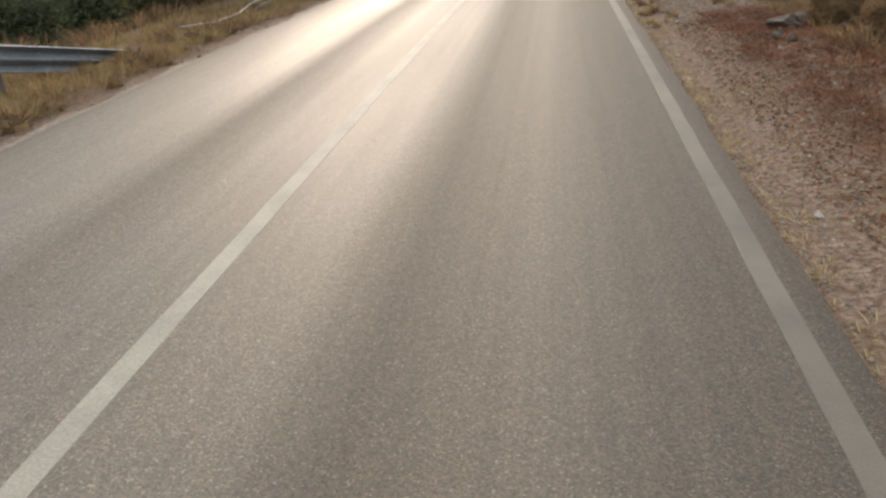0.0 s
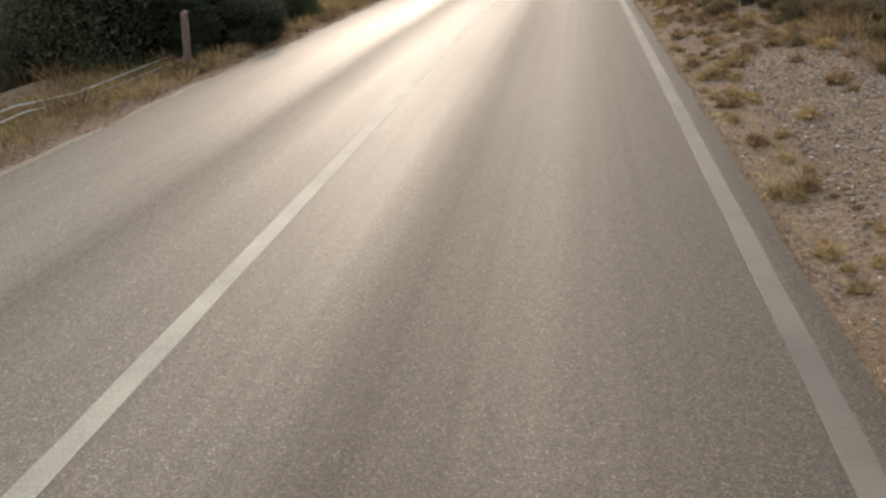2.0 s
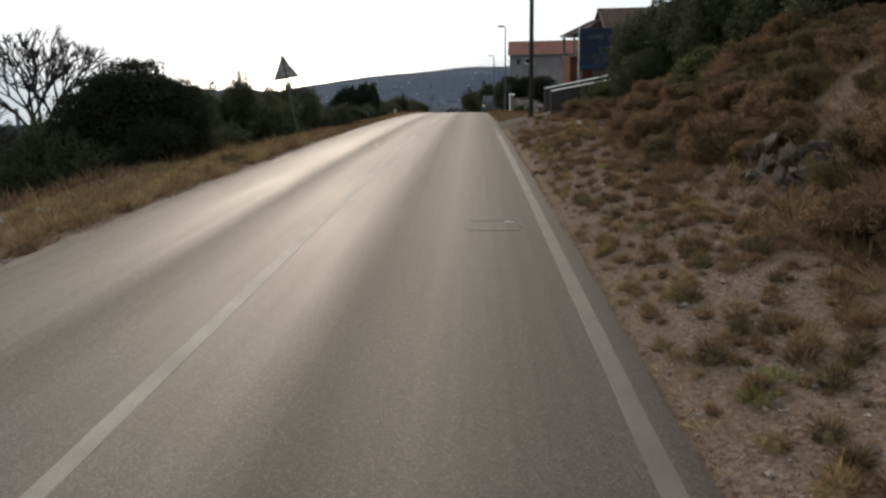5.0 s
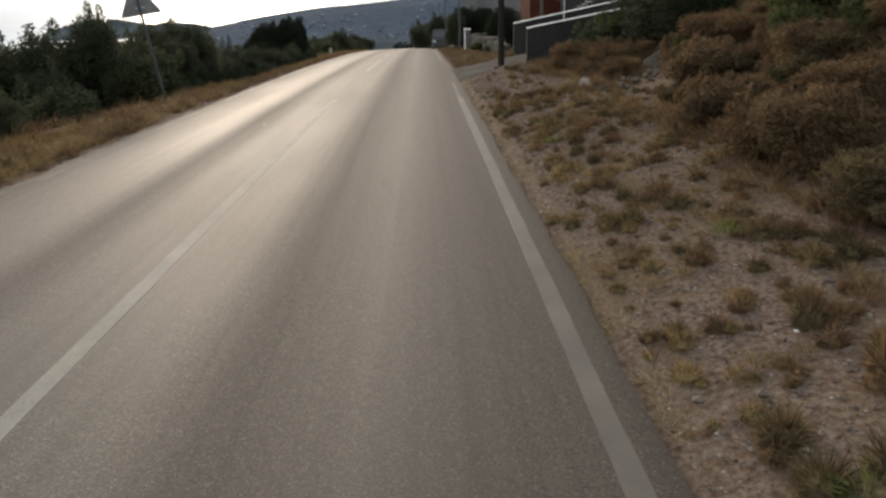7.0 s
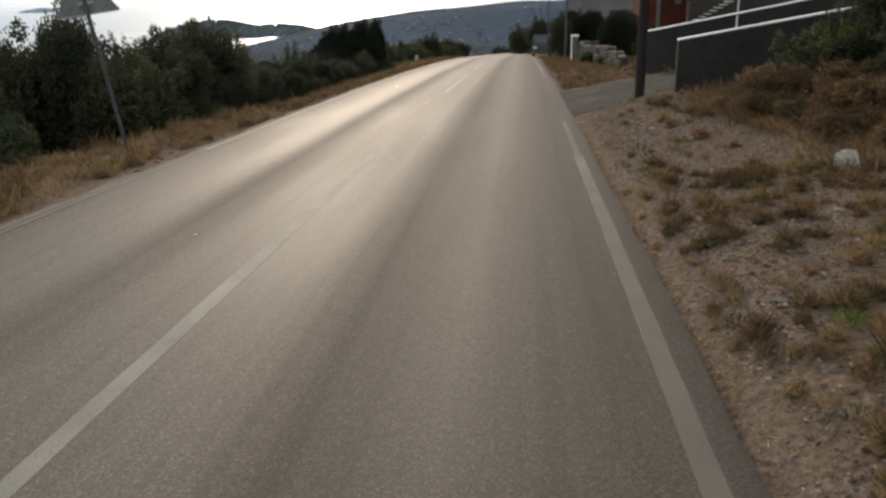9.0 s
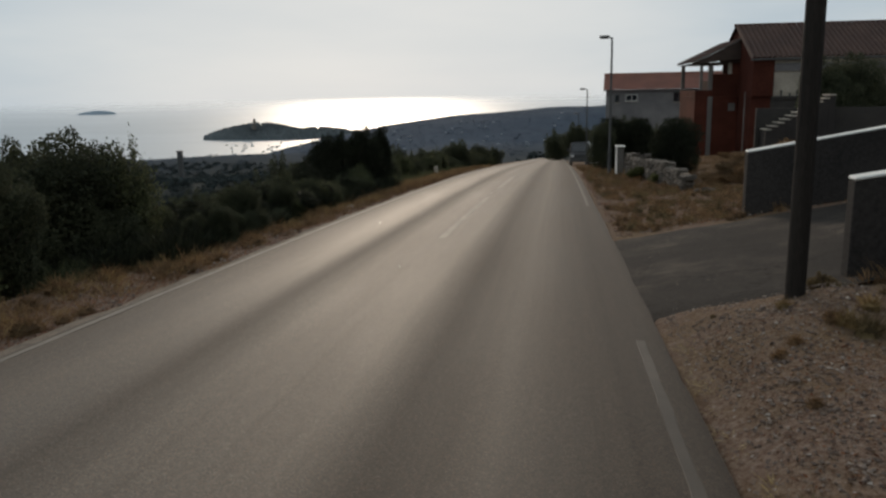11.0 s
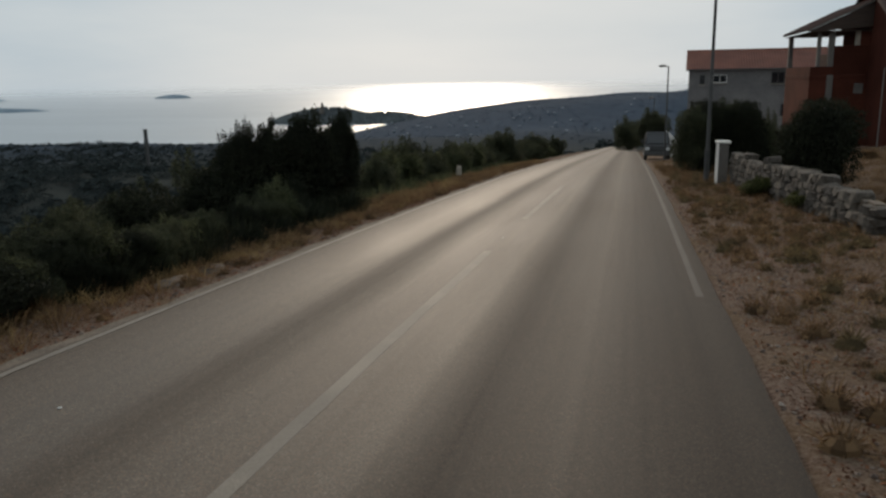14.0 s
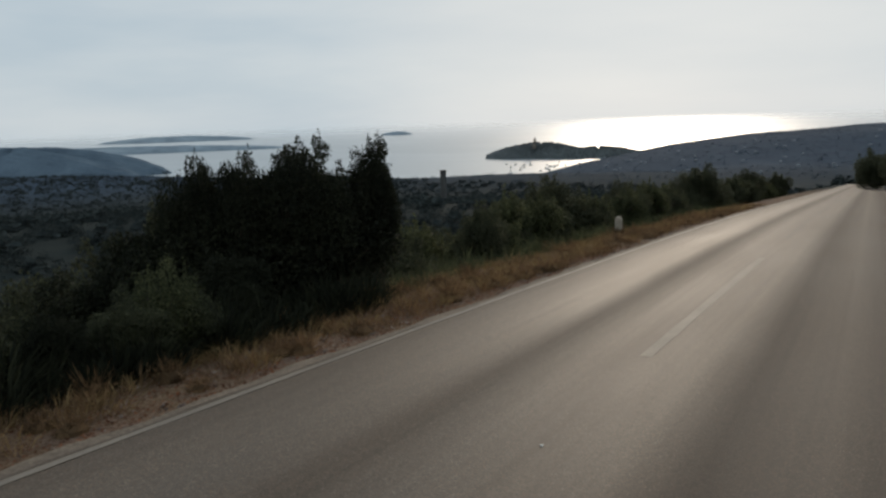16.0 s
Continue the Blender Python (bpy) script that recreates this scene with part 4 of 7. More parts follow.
for x, y, w, top in ((-10.3, 72.2, 1.8, -2.4), (-11.4, 74.0, 2.4, -2.0), (-10.6, 75.6, 2.4, -1.4)):
    grown(OAK, x, y, w, top)
for k in range(16):
    y = 80 + k * 4.6
    sown((OAK, OLIVE, OAK2, OLIVE)[k % 4], -8.7 - 0.6 * math.sin(k * 1.7) - (0.5 if k < 3 else 0), y, 0.8 + 0.3 * math.sin(k * 2.3) ** 2, 0.9)
    sown((OAK2, OAK)[k % 2], -11.6 - 0.8 * math.cos(k * 1.3), y + 2, 1.15, 0.9)

for k in range(34):                                    # a close row along the lower verge
    sown((OAK2, OLIVE, OAK, OLIVE2)[k % 4], -8.1 - 0.9 * ((k * 0.37) % 1), 82 + 46 * k / 34, 0.6 + 0.3 * ((k * 0.53) % 1), 0.95)

# the slope below the road, thick with shrubs
rnd = random.Random(5)
for k in range(250):
    y = rnd.uniform(13, 150)
    x = -8.8 - abs(rnd.gauss(0, 9)) - (0.8 if 58 < y < 72 else 1.5)
    if x < -33 or (30 < y < 40 and x > -10) or (32 < y < 60.5 and x > -14.5):
        continue
    sown(rnd.choice((OAK, OAK, OAK2, OLIVE, OLIVE, OLIVE2, FRESH)), x, y, rnd.uniform(0.6, 1.1), rnd.uniform(0.75, 1.05))
for k in range(110):                                   # a thicket along the top of the slope
    y = 58.5 + 11 * ((k * 0.618) % 1.0)
    q = rnd.uniform(0, 1)
    x = -7.7 - q * 7.5
    sown(rnd.choice((OAK, RAGGED, OAK, OAK2, RAGGED, CLUMP)), x, y, rnd.uniform(0.4, 0.6) + 0.42 * q, rnd.uniform(0.75, 1.05))
for k in range(90):                                    # and farther down, past the tall clump
    y = 78 + 60 * ((k * 0.618) % 1.0)
    x = -8.3 - rnd.uniform(0, 1) ** 1.3 * 11
    sown(rnd.choice((OLIVE, OAK2, OAK, OAK2, OLIVE2, OAK)), x, y, rnd.uniform(0.6, 1.0), rnd.uniform(0.85, 1.1))
for k in range(84):                                    # low dark growth that closes in on the lower verge
    y = 59.5 + 14.0 * ((k * 0.618) % 1.0)
    c = sown(rnd.choice((OAK, RAGGED, CLUMP, AIRY, CLUMP, RAGGED)), -6.25 - 0.2 * float(smooth(64, 70, y)) - 1.2 * rnd.uniform(0, 1), y, rnd.uniform(0.16, 0.36), rnd.uniform(0.6, 1.15))
    c.scale.x *= rnd.uniform(0.8, 1.7)
# dark shrubs that reach the asphalt's edge beside the fallen rail
for ob, x, y, w, h in ((RAGGED, -5.95, 22.3, 1.0, 0.75), (CLUMP, -5.8, 21.5, 1.1, 0.9), (CLUMP, -5.5, 21.0, 0.7, 0.45), (DOME, -6.5, 20.7, 1.1, 0.7), (CLUMP, -6.6, 23.1, 1.6, 1.7), (DOME, -7.5, 22.4, 1.8, 1.9), (CLUMP, -7.7, 24.6, 2.2, 2.5), (DOME, -8.8, 21.6, 2.3, 2.2), (RAGGED, -6.5, 21.8, 0.9, 0.7), (DOME, -9.4, 23.6, 2.6, 2.8), (OLIVE, -6.3, 25.4, 1.0, 0.8)):
    grown(ob, x, y, w, gz(x, y) + h, "dark evergreen shrub shading the verge beside the road")
# left of the start: trees beyond the verge
for x, y, s in ((-10.5, 17, 1.3), (-12.5, 20.5, 1.5), (-9.8, 24.0, 1.0), (-11.4, 28, 1.4), (-8.4, 28.8, 0.75), (-12.8, 33.5, 1.2), (-10.4, 31.5, 0.9), (-13.2, 24.5, 1.5), (-14.0, 29.5, 1.5)):
    sown((AIRY, AIRY, OLIVE2)[int(y) % 3], x, y, s, 1.1)

# uphill side
for x, y, s, ob in ((7.4, 38.5, 1.3, OAK), (9.2, 41.5, 1.6, OAK), (8.6, 36, 1.4, OAK2), (10.5, 38, 1.7, OAK2), (7.9, 45.4, 1.3, OAK), (9.6, 46.5, 1.5, OAK2), (9.8, 33, 1.6, OAK), (8.9, 29.5, 1.4, OAK2),
                    (6.3, 44.2, 1.0, OAK2), (5.8, 47.8, 0.7, OAK), (6.9, 41.6, 0.9, OLIVE), (6.0, 49.0, 0.9, OAK), (7.4, 48.6, 1.2, OAK), (6.3, 49.6, 1.1, OAK2), (6.9, 46.6, 1.3, OAK2), (5.6, 50.4, 0.7, OAK), (6.6, 52.2, 0.8, OAK2), (8.6, 51.8, 1.3, OAK2),
                    (11, 27, 1.6, OAK), (9.5, 24, 1.3, OAK2), (9.0, 50.0, 1.3, OAK)):
    sown(ob, x, y, s, 1.0)
for x, y, s, ob in ((6.4, 108, 0.9, OAK), (5.6, 113, 0.9, OAK2), (7.4, 112, 1.0, OAK), (7.2, 131, 1.4, OAK), (2.4, 150, 1.6, OAK2), (-0.2, 178, 1.9, OAK), (3.4, 170, 1.7, OAK2)):
    sown(ob, x, y, s, 1.05)
for ob, x, y, w, top in ((OAK2, 5.9, 50.5, 2.3, 3.0), (OAK, 7.0, 50.0, 2.4, 2.6), (OAK, 4.8, 50.4, 1.7, 0.5), (OAK, 5.5, 49.4, 1.6, 0.6), (OLIVE, 4.3, 50.6, 1.3, 0.25), (VINE, 4.6, 50.3, 0.7, 0.3), (OAK, 4.75, 48.7, 1.3, -0.3), (FRESH, 4.45, 44.2, 0.6, 0.2), (FRESH, 4.9, 44.0, 0.7, 0.45), (FRESH, 5.35, 43.8, 0.7, 0.85), (FRESH, 5.9, 43.6, 0.9, 1.5)):
    grown(ob, x, y, w, top, "light green bramble climbing over the bank" if ob in (FRESH, VINE) else "")
for ob, x, y, w, top in ((DOME, 4.85, 81.3, 1.9, -0.5), (RAGGED, 2.55, 94.0, 1.5, -1.1), (DOME, 3.3, 95.0, 1.9, -0.9), (RAGGED, 4.1, 95.6, 1.8, -0.85), (DOME, 4.9, 95.0, 1.7, -0.95), (OAK, 5.7, 96.0, 1.7, -1.35), (OAK, 6.6, 97.0, 1.9, -1.9),
                         (OAK, 3.6, 99.5, 2.4, -1.5), (OAK, 5.4, 100.0, 2.4, -1.6), (OLIVE, 6.2, 86.5, 1.1, -2.1), (BRUSH, 5.4, 84.0, 1.6, -2.3)):
    grown(ob, x, y, w, top, "dark rounded evergreen shrub behind the stone wall" if ob is DOME else "")
for x, y, w, top in ((13.9, 90.5, 2.4, 2.3), (15.6, 91.5, 3.0, 2.5), (12.9, 89.9, 1.3, 0.6), (14.3, 89.6, 2.2, 1.2)):
    grown(RAGGED, x, y, w, top, "tall dark evergreen tree beside the outside stairs")
for x, y, w, top in ((17.6, 92.5, 3.2, 0.9), (19.4, 92.0, 3.4, 0.6), (18.6, 93.5, 3.4, 1.3)):
    grown(OAK, x, y, w, top, "dark evergreen shrub beside the outside stairs")
def on_heap(x, y, reach=0.5):
    """Where broken stone lies on the bank, or just in front of it."""
    f = np.clip((np.asarray(y) - 45.1) / 2.3, -0.35, 1)
    front = (y > 42.0) & (y < 45.2) & (x > 3.0) & (x < 4.5)
    return ((np.abs(x - 3.3 - 2.2 * f) < reach + 0.15) & (y > 44.0) & (y < 48.2)) | front


# brushwood over the bank
for k in range(560):
    y = rnd.uniform(5, 52) if k < 400 else rnd.uniform(22, 42)
    x = 3.2 + rnd.uniform(0, 1) ** 0.8 * 5.2 + (0.5 if y < 20 else 0)
    if on_heap(x, y) or math.hypot(x - 3.7, (y - 32.0) * 0.6) < 0.6 or math.hypot(x - 3.4, (y - 10) * 0.6) < 0.8:
        continue                                     # bare rock shows here
    sown(rnd.choice((BRUSH, BRUSH, BRUSH_RED, BRUSH_RED, BRUSH_GREY, BRUSH_GREY, JUNIPER)), x, y, rnd.uniform(0.32, 0.85), rnd.uniform(0.7, 1.1))
for k in range(120):
    x, y = 3.3 + 3.8 * rnd.uniform(0, 1) ** 0.9, rnd.uniform(35, 51)
    if not on_heap(x, y):
        sown(rnd.choice((BRUSH, BRUSH_RED, BRUSH_GREY, BRUSH_GREY)), x, y, rnd.uniform(0.4, 0.85), rnd.uniform(0.8, 1.1))
for x, y, w, h in ((6.8, 78.0, 1.3, 0.7), (7.7, 78.6, 1.5, 0.95), (8.6, 79.2, 1.4, 0.8), (9.6, 80.0, 1.7, 1.1), (10.6, 80.4, 1.5, 0.9), (5.8, 76.4, 1.0, 0.45), (7.5, 76.8, 1.1, 0.45), (8.9, 77.4, 1.2, 0.5)):
    grown(BRUSH_RED, x, y, w, gz(x, y) + h, "tall russet brush in the yard before the house")
for k in range(26):
    y = rnd.uniform(62, 100)
    sown(BRUSH, rnd.uniform(5.5, 16), y, rnd.uniform(0.6, 1.1), rnd.uniform(0.6, 1.0))
for x, y, s in ((2.1, 22.9, 0.8), (3.05, 22.9, 1.1), (3.4, 22.6, 1.0), (2.9, 21.2, 0.9), (3.3, 20.9, 1.1), (2.9, 22.4, 1.0), (3.3, 21.6, 1.1), (3.0, 17.2, 0.9), (3.4, 18.4, 1.2), (3.7, 19.6, 1.3), (2.5, 24.6, 0.7), (2.45, 29.3, 0.55), (3.5, 20.6, 1.2), (-6.1, 9.9, 0.7), (-5.7, 11.2, 0.6), (-6.0, 40.6, 0.9), (-5.9, 41.3, 0.7), (2.6, 54.2, 0.6)):
    sown(JUNIPER, x, y, s * 0.8, 0.9)
for x, y, s in ((3.5, 9.4, 0.6), (4.2, 9.0, 0.8), (3.9, 10.3, 0.7), (3.2, 10.9, 0.5), (4.6, 8.2, 0.8), (3.7, 12.0, 0.7), (4.4, 11.2, 0.8)):
    sown(BRUSH_RED if int(y * 10) % 2 else BRUSH, x, y, s, 1.0)
for x, y, s in ((3.3, 80, 0.5), (3.9, 77, 0.5)):
    sown(FRESH, x, y, s, 0.8, 0.05, "small fresh green plant in the gravel")


def dry_tree(x, y, top, seed):
    """A leafless tree: a trunk, stems that rise steeply, and ever finer twigs."""
    rnd2 = random.Random(seed)
    g = gz(x, y) - 0.2
    thing = empty("bare_tree", pose(x, y, g, 0, 0, 40 * seed))
    tagged(thing, "bare dark tree with many fine leafless branches", "tree")
    fork = max(1.0, top - g - 3.7)
    part("trunk", tube(bmesh.new(), (0, 0, 0), (0.12, 0.06, fork), 0.15, 0.11, 8), DARK_BARK, thing)

    def twigs(bm, a, d, r, depth):
        b = a + d
        tube(bm, a, b, r, r * 0.74, 5 if depth > 3 else 3)
        if depth:
            for _ in range(3):
                way = d.normalized() + Vector((rnd2.uniform(-1, 1), rnd2.uniform(-1, 1), rnd2.uniform(-0.55, 1.0))) * 0.62
                twigs(bm, b, way.normalized() * d.length * rnd2.uniform(0.6, 0.82), r * 0.7, depth - 1)
    for k in range(6):
        bm = bmesh.new()
        a = k * 1.05 + rnd2.uniform(-0.3, 0.3)
        twigs(bm, Vector((0.12, 0.06, fork - 0.1 * k)), Vector((math.cos(a) * 0.62, math.sin(a) * 0.62, 1.0)), 0.062, 5)
        part("branch", bm, DARK_BARK, thing)


for x, y, s in ((-8.0, 20.5, 1.05), (-8.5, 22.4, 1.15), (-7.7, 24.0, 0.85), (-8.8, 25.6, 1.1), (-9.9, 23.0, 1.3)):
    sown((OAK, OAK2)[int(y) % 2], x, y, s, 1.0)
for x, y, s in ((-6.1, 22.7, 0.9), (-6.5, 23.3, 1.1), (-5.8, 22.2, 0.55), (-6.9, 22.3, 0.9), (-6.2, 21.0, 0.4)):
    sown(BRUSH_GREY if s > 0.6 else JUNIPER, x, y, s * 0.8, 0.9)
for x, y, s in ((4.8, 40.9, 0.5), (4.4, 40.2, 0.32), (5.4, 41.7, 0.7), (5.0, 39.9, 0.4)):
    sown(FRESH, x, y, s, 1.1, 0.05, "light green bramble among dry brush on the bank")
dry_tree(-14.3, 47.0, 2.7, 1)
for x, y, s in ((-14.2, 39.0, 0.9), (-12.4, 36.6, 0.8), (-10.6, 37.6, 0.6)):
    sown((OAK, OAK2, OLIVE)[int(y) % 3], x, y, s, 1.0)
dry_tree(-12.6, 38.2, 1.6, 2)
for k, plant in enumerate((OAK, OAK2, DOME, CLUMP, RAGGED, OLIVE, OLIVE2, AIRY, FRESH, VINE, BRUSH, BRUSH_RED, BRUSH_GREY, JUNIPER)):      # the first of each kind grows up the hill
    plant.matrix_world = pose(24 + 4.5 * k, 16 + 3 * math.sin(k * 2.0), gz(24 + 4.5 * k, 16 + 3 * math.sin(k * 2.0)) - 0.1)


# ---- poles, signs, rails ----
def round_pole(name, x, y, top, r0, r1, mat, label, category="pole", band=True, lean=0.0):
    thing = empty(name, pose(x, y, gz(x, y), 0, lean, 0))
    tagged(thing, label, category)
    h = top - gz(x, y)
    part("shaft", tube(bmesh.new(), (0, 0, -0.4), (0, 0, h), r0, r1, 16), mat, thing)
    if band:
        for z in (1.7, 2.3):
            part("band", tube(bmesh.new(), (0, 0, z), (0, 0, z + 0.05), r0 + 0.008, r0 + 0.007, 16), STEEL, thing, "thin steel band")
        part("cable_pipe", tube(bmesh.new(), (-r0 - 0.012, -0.02, -0.2), (-r0 * 0.85 - 0.012, -0.02, min(h, 6)), 0.009, 0.009, 6), STEEL, thing, "thin bright cable pipe")
    return thing


round_pole("utility_pole", 2.62, 23.25, 8.2, 0.115, 0.09, WOOD, "dark weathered wooden utility pole with a cable pipe", lean=-3.1)
round_pole("utility_pole", 2.1, 53.35, 7.6, 0.09, 0.075, WOOD, "dark weathered wooden utility pole by the drive", band=False)


def street_lamp(x, y, top, reach, label):
    thing = empty("street_lamp", pose(x, y, gz(x, y)))
    tagged(thing, label, "street lamp", "street lamps")
    h = top - gz(x, y)
    part("base_plate", box(bmesh.new(), -0.16, -0.16, -0.05, 0.16, 0.16, 0.03, 0.01), DARK_STEEL, thing)
    part("pole", tube(tube(bmesh.new(), (0, 0, 0), (0, 0, 1.2), 0.085, 0.085, 12), (0, 0, 1.2), (0, 0, h), 0.065, 0.045, 12), DARK_STEEL, thing)
    part("arm", tube(bmesh.new(), (0, 0, h - 0.05), (-reach * 0.5, 0, h + 0.02), 0.035, 0.03, 8), DARK_STEEL, thing)
    bm = box(bmesh.new(), -reach - 0.25, -0.13, h - 0.03, -reach * 0.35, 0.13, h + 0.1, 0.035)
    head = part("lamp_head", bm, SIGN_BACK, thing, "flat grey lamp head")
    part("lens", box(bmesh.new(), -reach - 0.2, -0.09, h - 0.055, -reach * 0.5, 0.09, h - 0.032, 0.01), GLASS_DARK, head)
    return thing


street_lamp(2.4, 85.4, 3.1, 0.35, "tall dark steel street lamp beside the road")
street_lamp(2.3, 115.6, 0.7, 0.4, "street lamp farther down the road")
street_lamp(2.6, 158, -2.6, 0.4, "far street lamp near the bend")


def warning_sign(x, y, z_low, side):
    thing = empty("road_sign", pose(x, y, gz(x, y), 0, -8, 0) @ pose(0, 0, 0, 0, 0, 20))
    tagged(thing, "triangular warning sign seen from its grey back", "road sign")
    base = z_low - gz(x, y)
    part("post", tube(bmesh.new(), (0, 0, -0.3), (0, 0, base + side * 0.8), 0.03, 0.03, 10), DARK_STEEL, thing, "dull dark steel post")
    h = side * 0.866
    bm = bmesh.new()
    pts = [(-side / 2, 0), (side / 2, 0), (0, h)]
    rounded = []
    for k in range(3):
        p, q, r = Vector(pts[k - 1]), Vector(pts[k]), Vector(pts[(k + 1) % 3])
        rounded += [q + (p - q).normalized() * 0.05, q + ((p - q).normalized() + (r - q).normalized()) * 0.012, q + (r - q).normalized() * 0.05]
    front = [bm.verts.new((p.x, 0.045, base + p.y)) for p in rounded]
    back = [bm.verts.new((p.x, 0.035, base + p.y)) for p in rounded]
    bm.faces.new(front[::-1])
    bm.faces.new(back)
    for k in range(9):
        bm.faces.new((front[k], front[(k + 1) % 9], back[(k + 1) % 9], back[k]))
    bmesh.ops.recalc_face_normals(bm, faces=bm.faces)
    plate = part("plate", bm, SIGN_BACK, thing, "grey sheet-metal triangle")
    for z in (0.16, 0.42):
        part("clamp", box(bmesh.new(), -0.12, 0.0, base + z, 0.12, 0.034, base + z + 0.035, 0.004), STEEL, plate, "steel clamp bar")
    part("rim", tube(tube(tube(bmesh.new(), (-side / 2 + 0.03, 0.03, base + 0.01), (side / 2 - 0.03, 0.03, base + 0.01), 0.008, 0.008, 5), (side / 2 - 0.03, 0.03, base + 0.03), (0, 0.03, base + h - 0.03), 0.008, 0.008, 5),
         (-side / 2 + 0.03, 0.03, base + 0.03), (0, 0.03, base + h - 0.03), 0.008, 0.008, 5), STEEL, plate)
    return thing


warning_sign(-6.5, 50.3, 0.53, 0.98)


def beam_profile(n=13):
    """The cross-section of a corrugated guard rail: (out, up)."""
    return [(0.04 * math.cos(2 * math.pi * k / (n - 1) * 2), -0.155 + 0.31 * k / (n - 1)) for k in range(n)]


def rail_beam(points, roll=0.0):
    """A corrugated rail along points; roll turns it about its length."""
    bm = bmesh.new()
    prof = beam_profile()
    rows = []
    c, s = math.cos(roll), math.sin(roll)
    for x, y, z in points:
        rows.append([[bm.verts.new((x + o * c - u * s + d * c, y, z + o * s + u * c + d * s)) for o, u in prof] for d in (0.0, -0.006)])
    for a, b in zip(rows, rows[1:]):
        for k in range(len(prof) - 1):
            bm.faces.new((a[0][k], a[0][k + 1], b[0][k + 1], b[0][k]))
            bm.faces.new((a[1][k + 1], a[1][k], b[1][k], b[1][k + 1]))
    for k in (0, -1):
        for a, b in zip(rows, rows[1:]):
            bm.faces.new((a[0][k], b[0][k], b[1][k], a[1][k]))
    bmesh.ops.recalc_face_normals(bm, faces=bm.faces)
    for f in bm.faces:
        f.smooth = True
    return bm


def guard_rail():
    thing = empty("guard_rail", Matrix.Identity(4))
    tagged(thing, "galvanised corrugated guard rail on posts at the verge", "guard rail")
    rail_z = lambda y: 0.17 - 0.215 * (y - 8.0) if y > 6.5 else 0.4925 - 0.012 * (y - 6.5)
    part("beam", rail_beam([(-6.62, y, rail_z(y)) for y in np.arange(-14, 11.6, 0.5)]), SHADED_STEEL, thing, "corrugated beam that slopes into the ground at its end")
    # a bright tube added as the sunlight on the upper edge
    sunlit_lip = bmesh.new()
    for y in np.arange(-14, 11, 0.5):
        tube(sunlit_lip, (-6.585, y, rail_z(y) + 0.157), (-6.585, y + 0.5, rail_z(y + 0.5) + 0.157), 0.011, 0.011, 6)
    part("sunlit_lip", sunlit_lip, STEEL, thing, "bright tube added for the sunlit upper edge")
    for y in (-12, -8, -4, 0, 4, 8):
        part("post", box(bmesh.new(), -6.78, y - 0.05, gz(-6.7, y) - 0.3, -6.69, y + 0.05, rail_z(y) + 0.1, 0.008), SHADED_STEEL, thing)


guard_rail()
thing = empty("fallen_rail", Matrix.Identity(4))
tagged(thing, "fallen guard rail in the grass, its sunlit edges as two thin tubes", "fallen rail")
way = [(-6.2, 11.7), (-6.13, 12.9), (-6.15, 14.0), (-6.28, 15.0), (-6.4, 16.2), (-6.48, 17.5), (-6.5, 19.2), (-6.35, 21.4)]
# only the beam's light-catching edges are built, as thin bright tubes
for shift, lift, k0, k1 in ((0.0, 0.17, 0, 7), (0.13, 0.1, 1, 2), (0.13, 0.1, 3, 7)):
    bm = bmesh.new()
    for k in range(k0, k1):
        a, b = (Vector((x + shift, y, max(gz(x, y), gz(x + shift, y)) + lift + 0.05 * math.sin(y * 1.3))) for x, y in way[k:k + 2])
        tube(bm, a, b, 0.008, 0.008, 6)
    part("pipe", bm, STEEL, thing)


def wooden_post(x, y, h):
    """A rough round post, split at its head."""
    bm = bmesh.new()
    rnd2 = random.Random(12)
    ring = None
    for k in range(7):
        z = -0.2 + (h + 0.2) * k / 6
        r = 0.062 - 0.002 * k
        new_ring = [bm.verts.new((math.cos(i * math.pi / 5) * r * rnd2.uniform(0.88, 1.1) + 0.008 * k, math.sin(i * math.pi / 5) * r * rnd2.uniform(0.88, 1.1), z + (rnd2.uniform(-0.05, 0.03) if k == 6 else 0))) for i in range(10)]
        if ring:
            for i in range(10):
                bm.faces.new((ring[i], ring[(i + 1) % 10], new_ring[(i + 1) % 10], new_ring[i]))
        ring = new_ring
    bm.faces.new(ring)
    ob = tagged(part("wooden_post", bm, RAW_POST), "weathered brown wooden post beside the fallen rail", "post")
    ob.matrix_world = pose(x, y, gz(x, y), 0, 4, 0)


RAW_POST = two_scale("weathered_post_wood", (0.07, 0.045, 0.034), (0.16, 0.11, 0.085), 20, 2.0, 0.9, 0.6, 0.01, (5, 5, 0.5))
wooden_post(-5.88, 19.3, 0.84)
for x, y, w, top in ((-5.75, 19.0, 0.5, -0.28), (-6.3, 20.3, 0.7, -0.1), (-6.0, 21.6, 0.8, -0.15)):
    grown(OAK, x, y, w, top, "low dark bush at the foot of the verge")
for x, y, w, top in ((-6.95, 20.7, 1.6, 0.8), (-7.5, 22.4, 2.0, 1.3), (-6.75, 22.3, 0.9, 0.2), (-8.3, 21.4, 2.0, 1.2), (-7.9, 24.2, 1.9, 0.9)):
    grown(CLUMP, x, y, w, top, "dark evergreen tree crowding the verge")


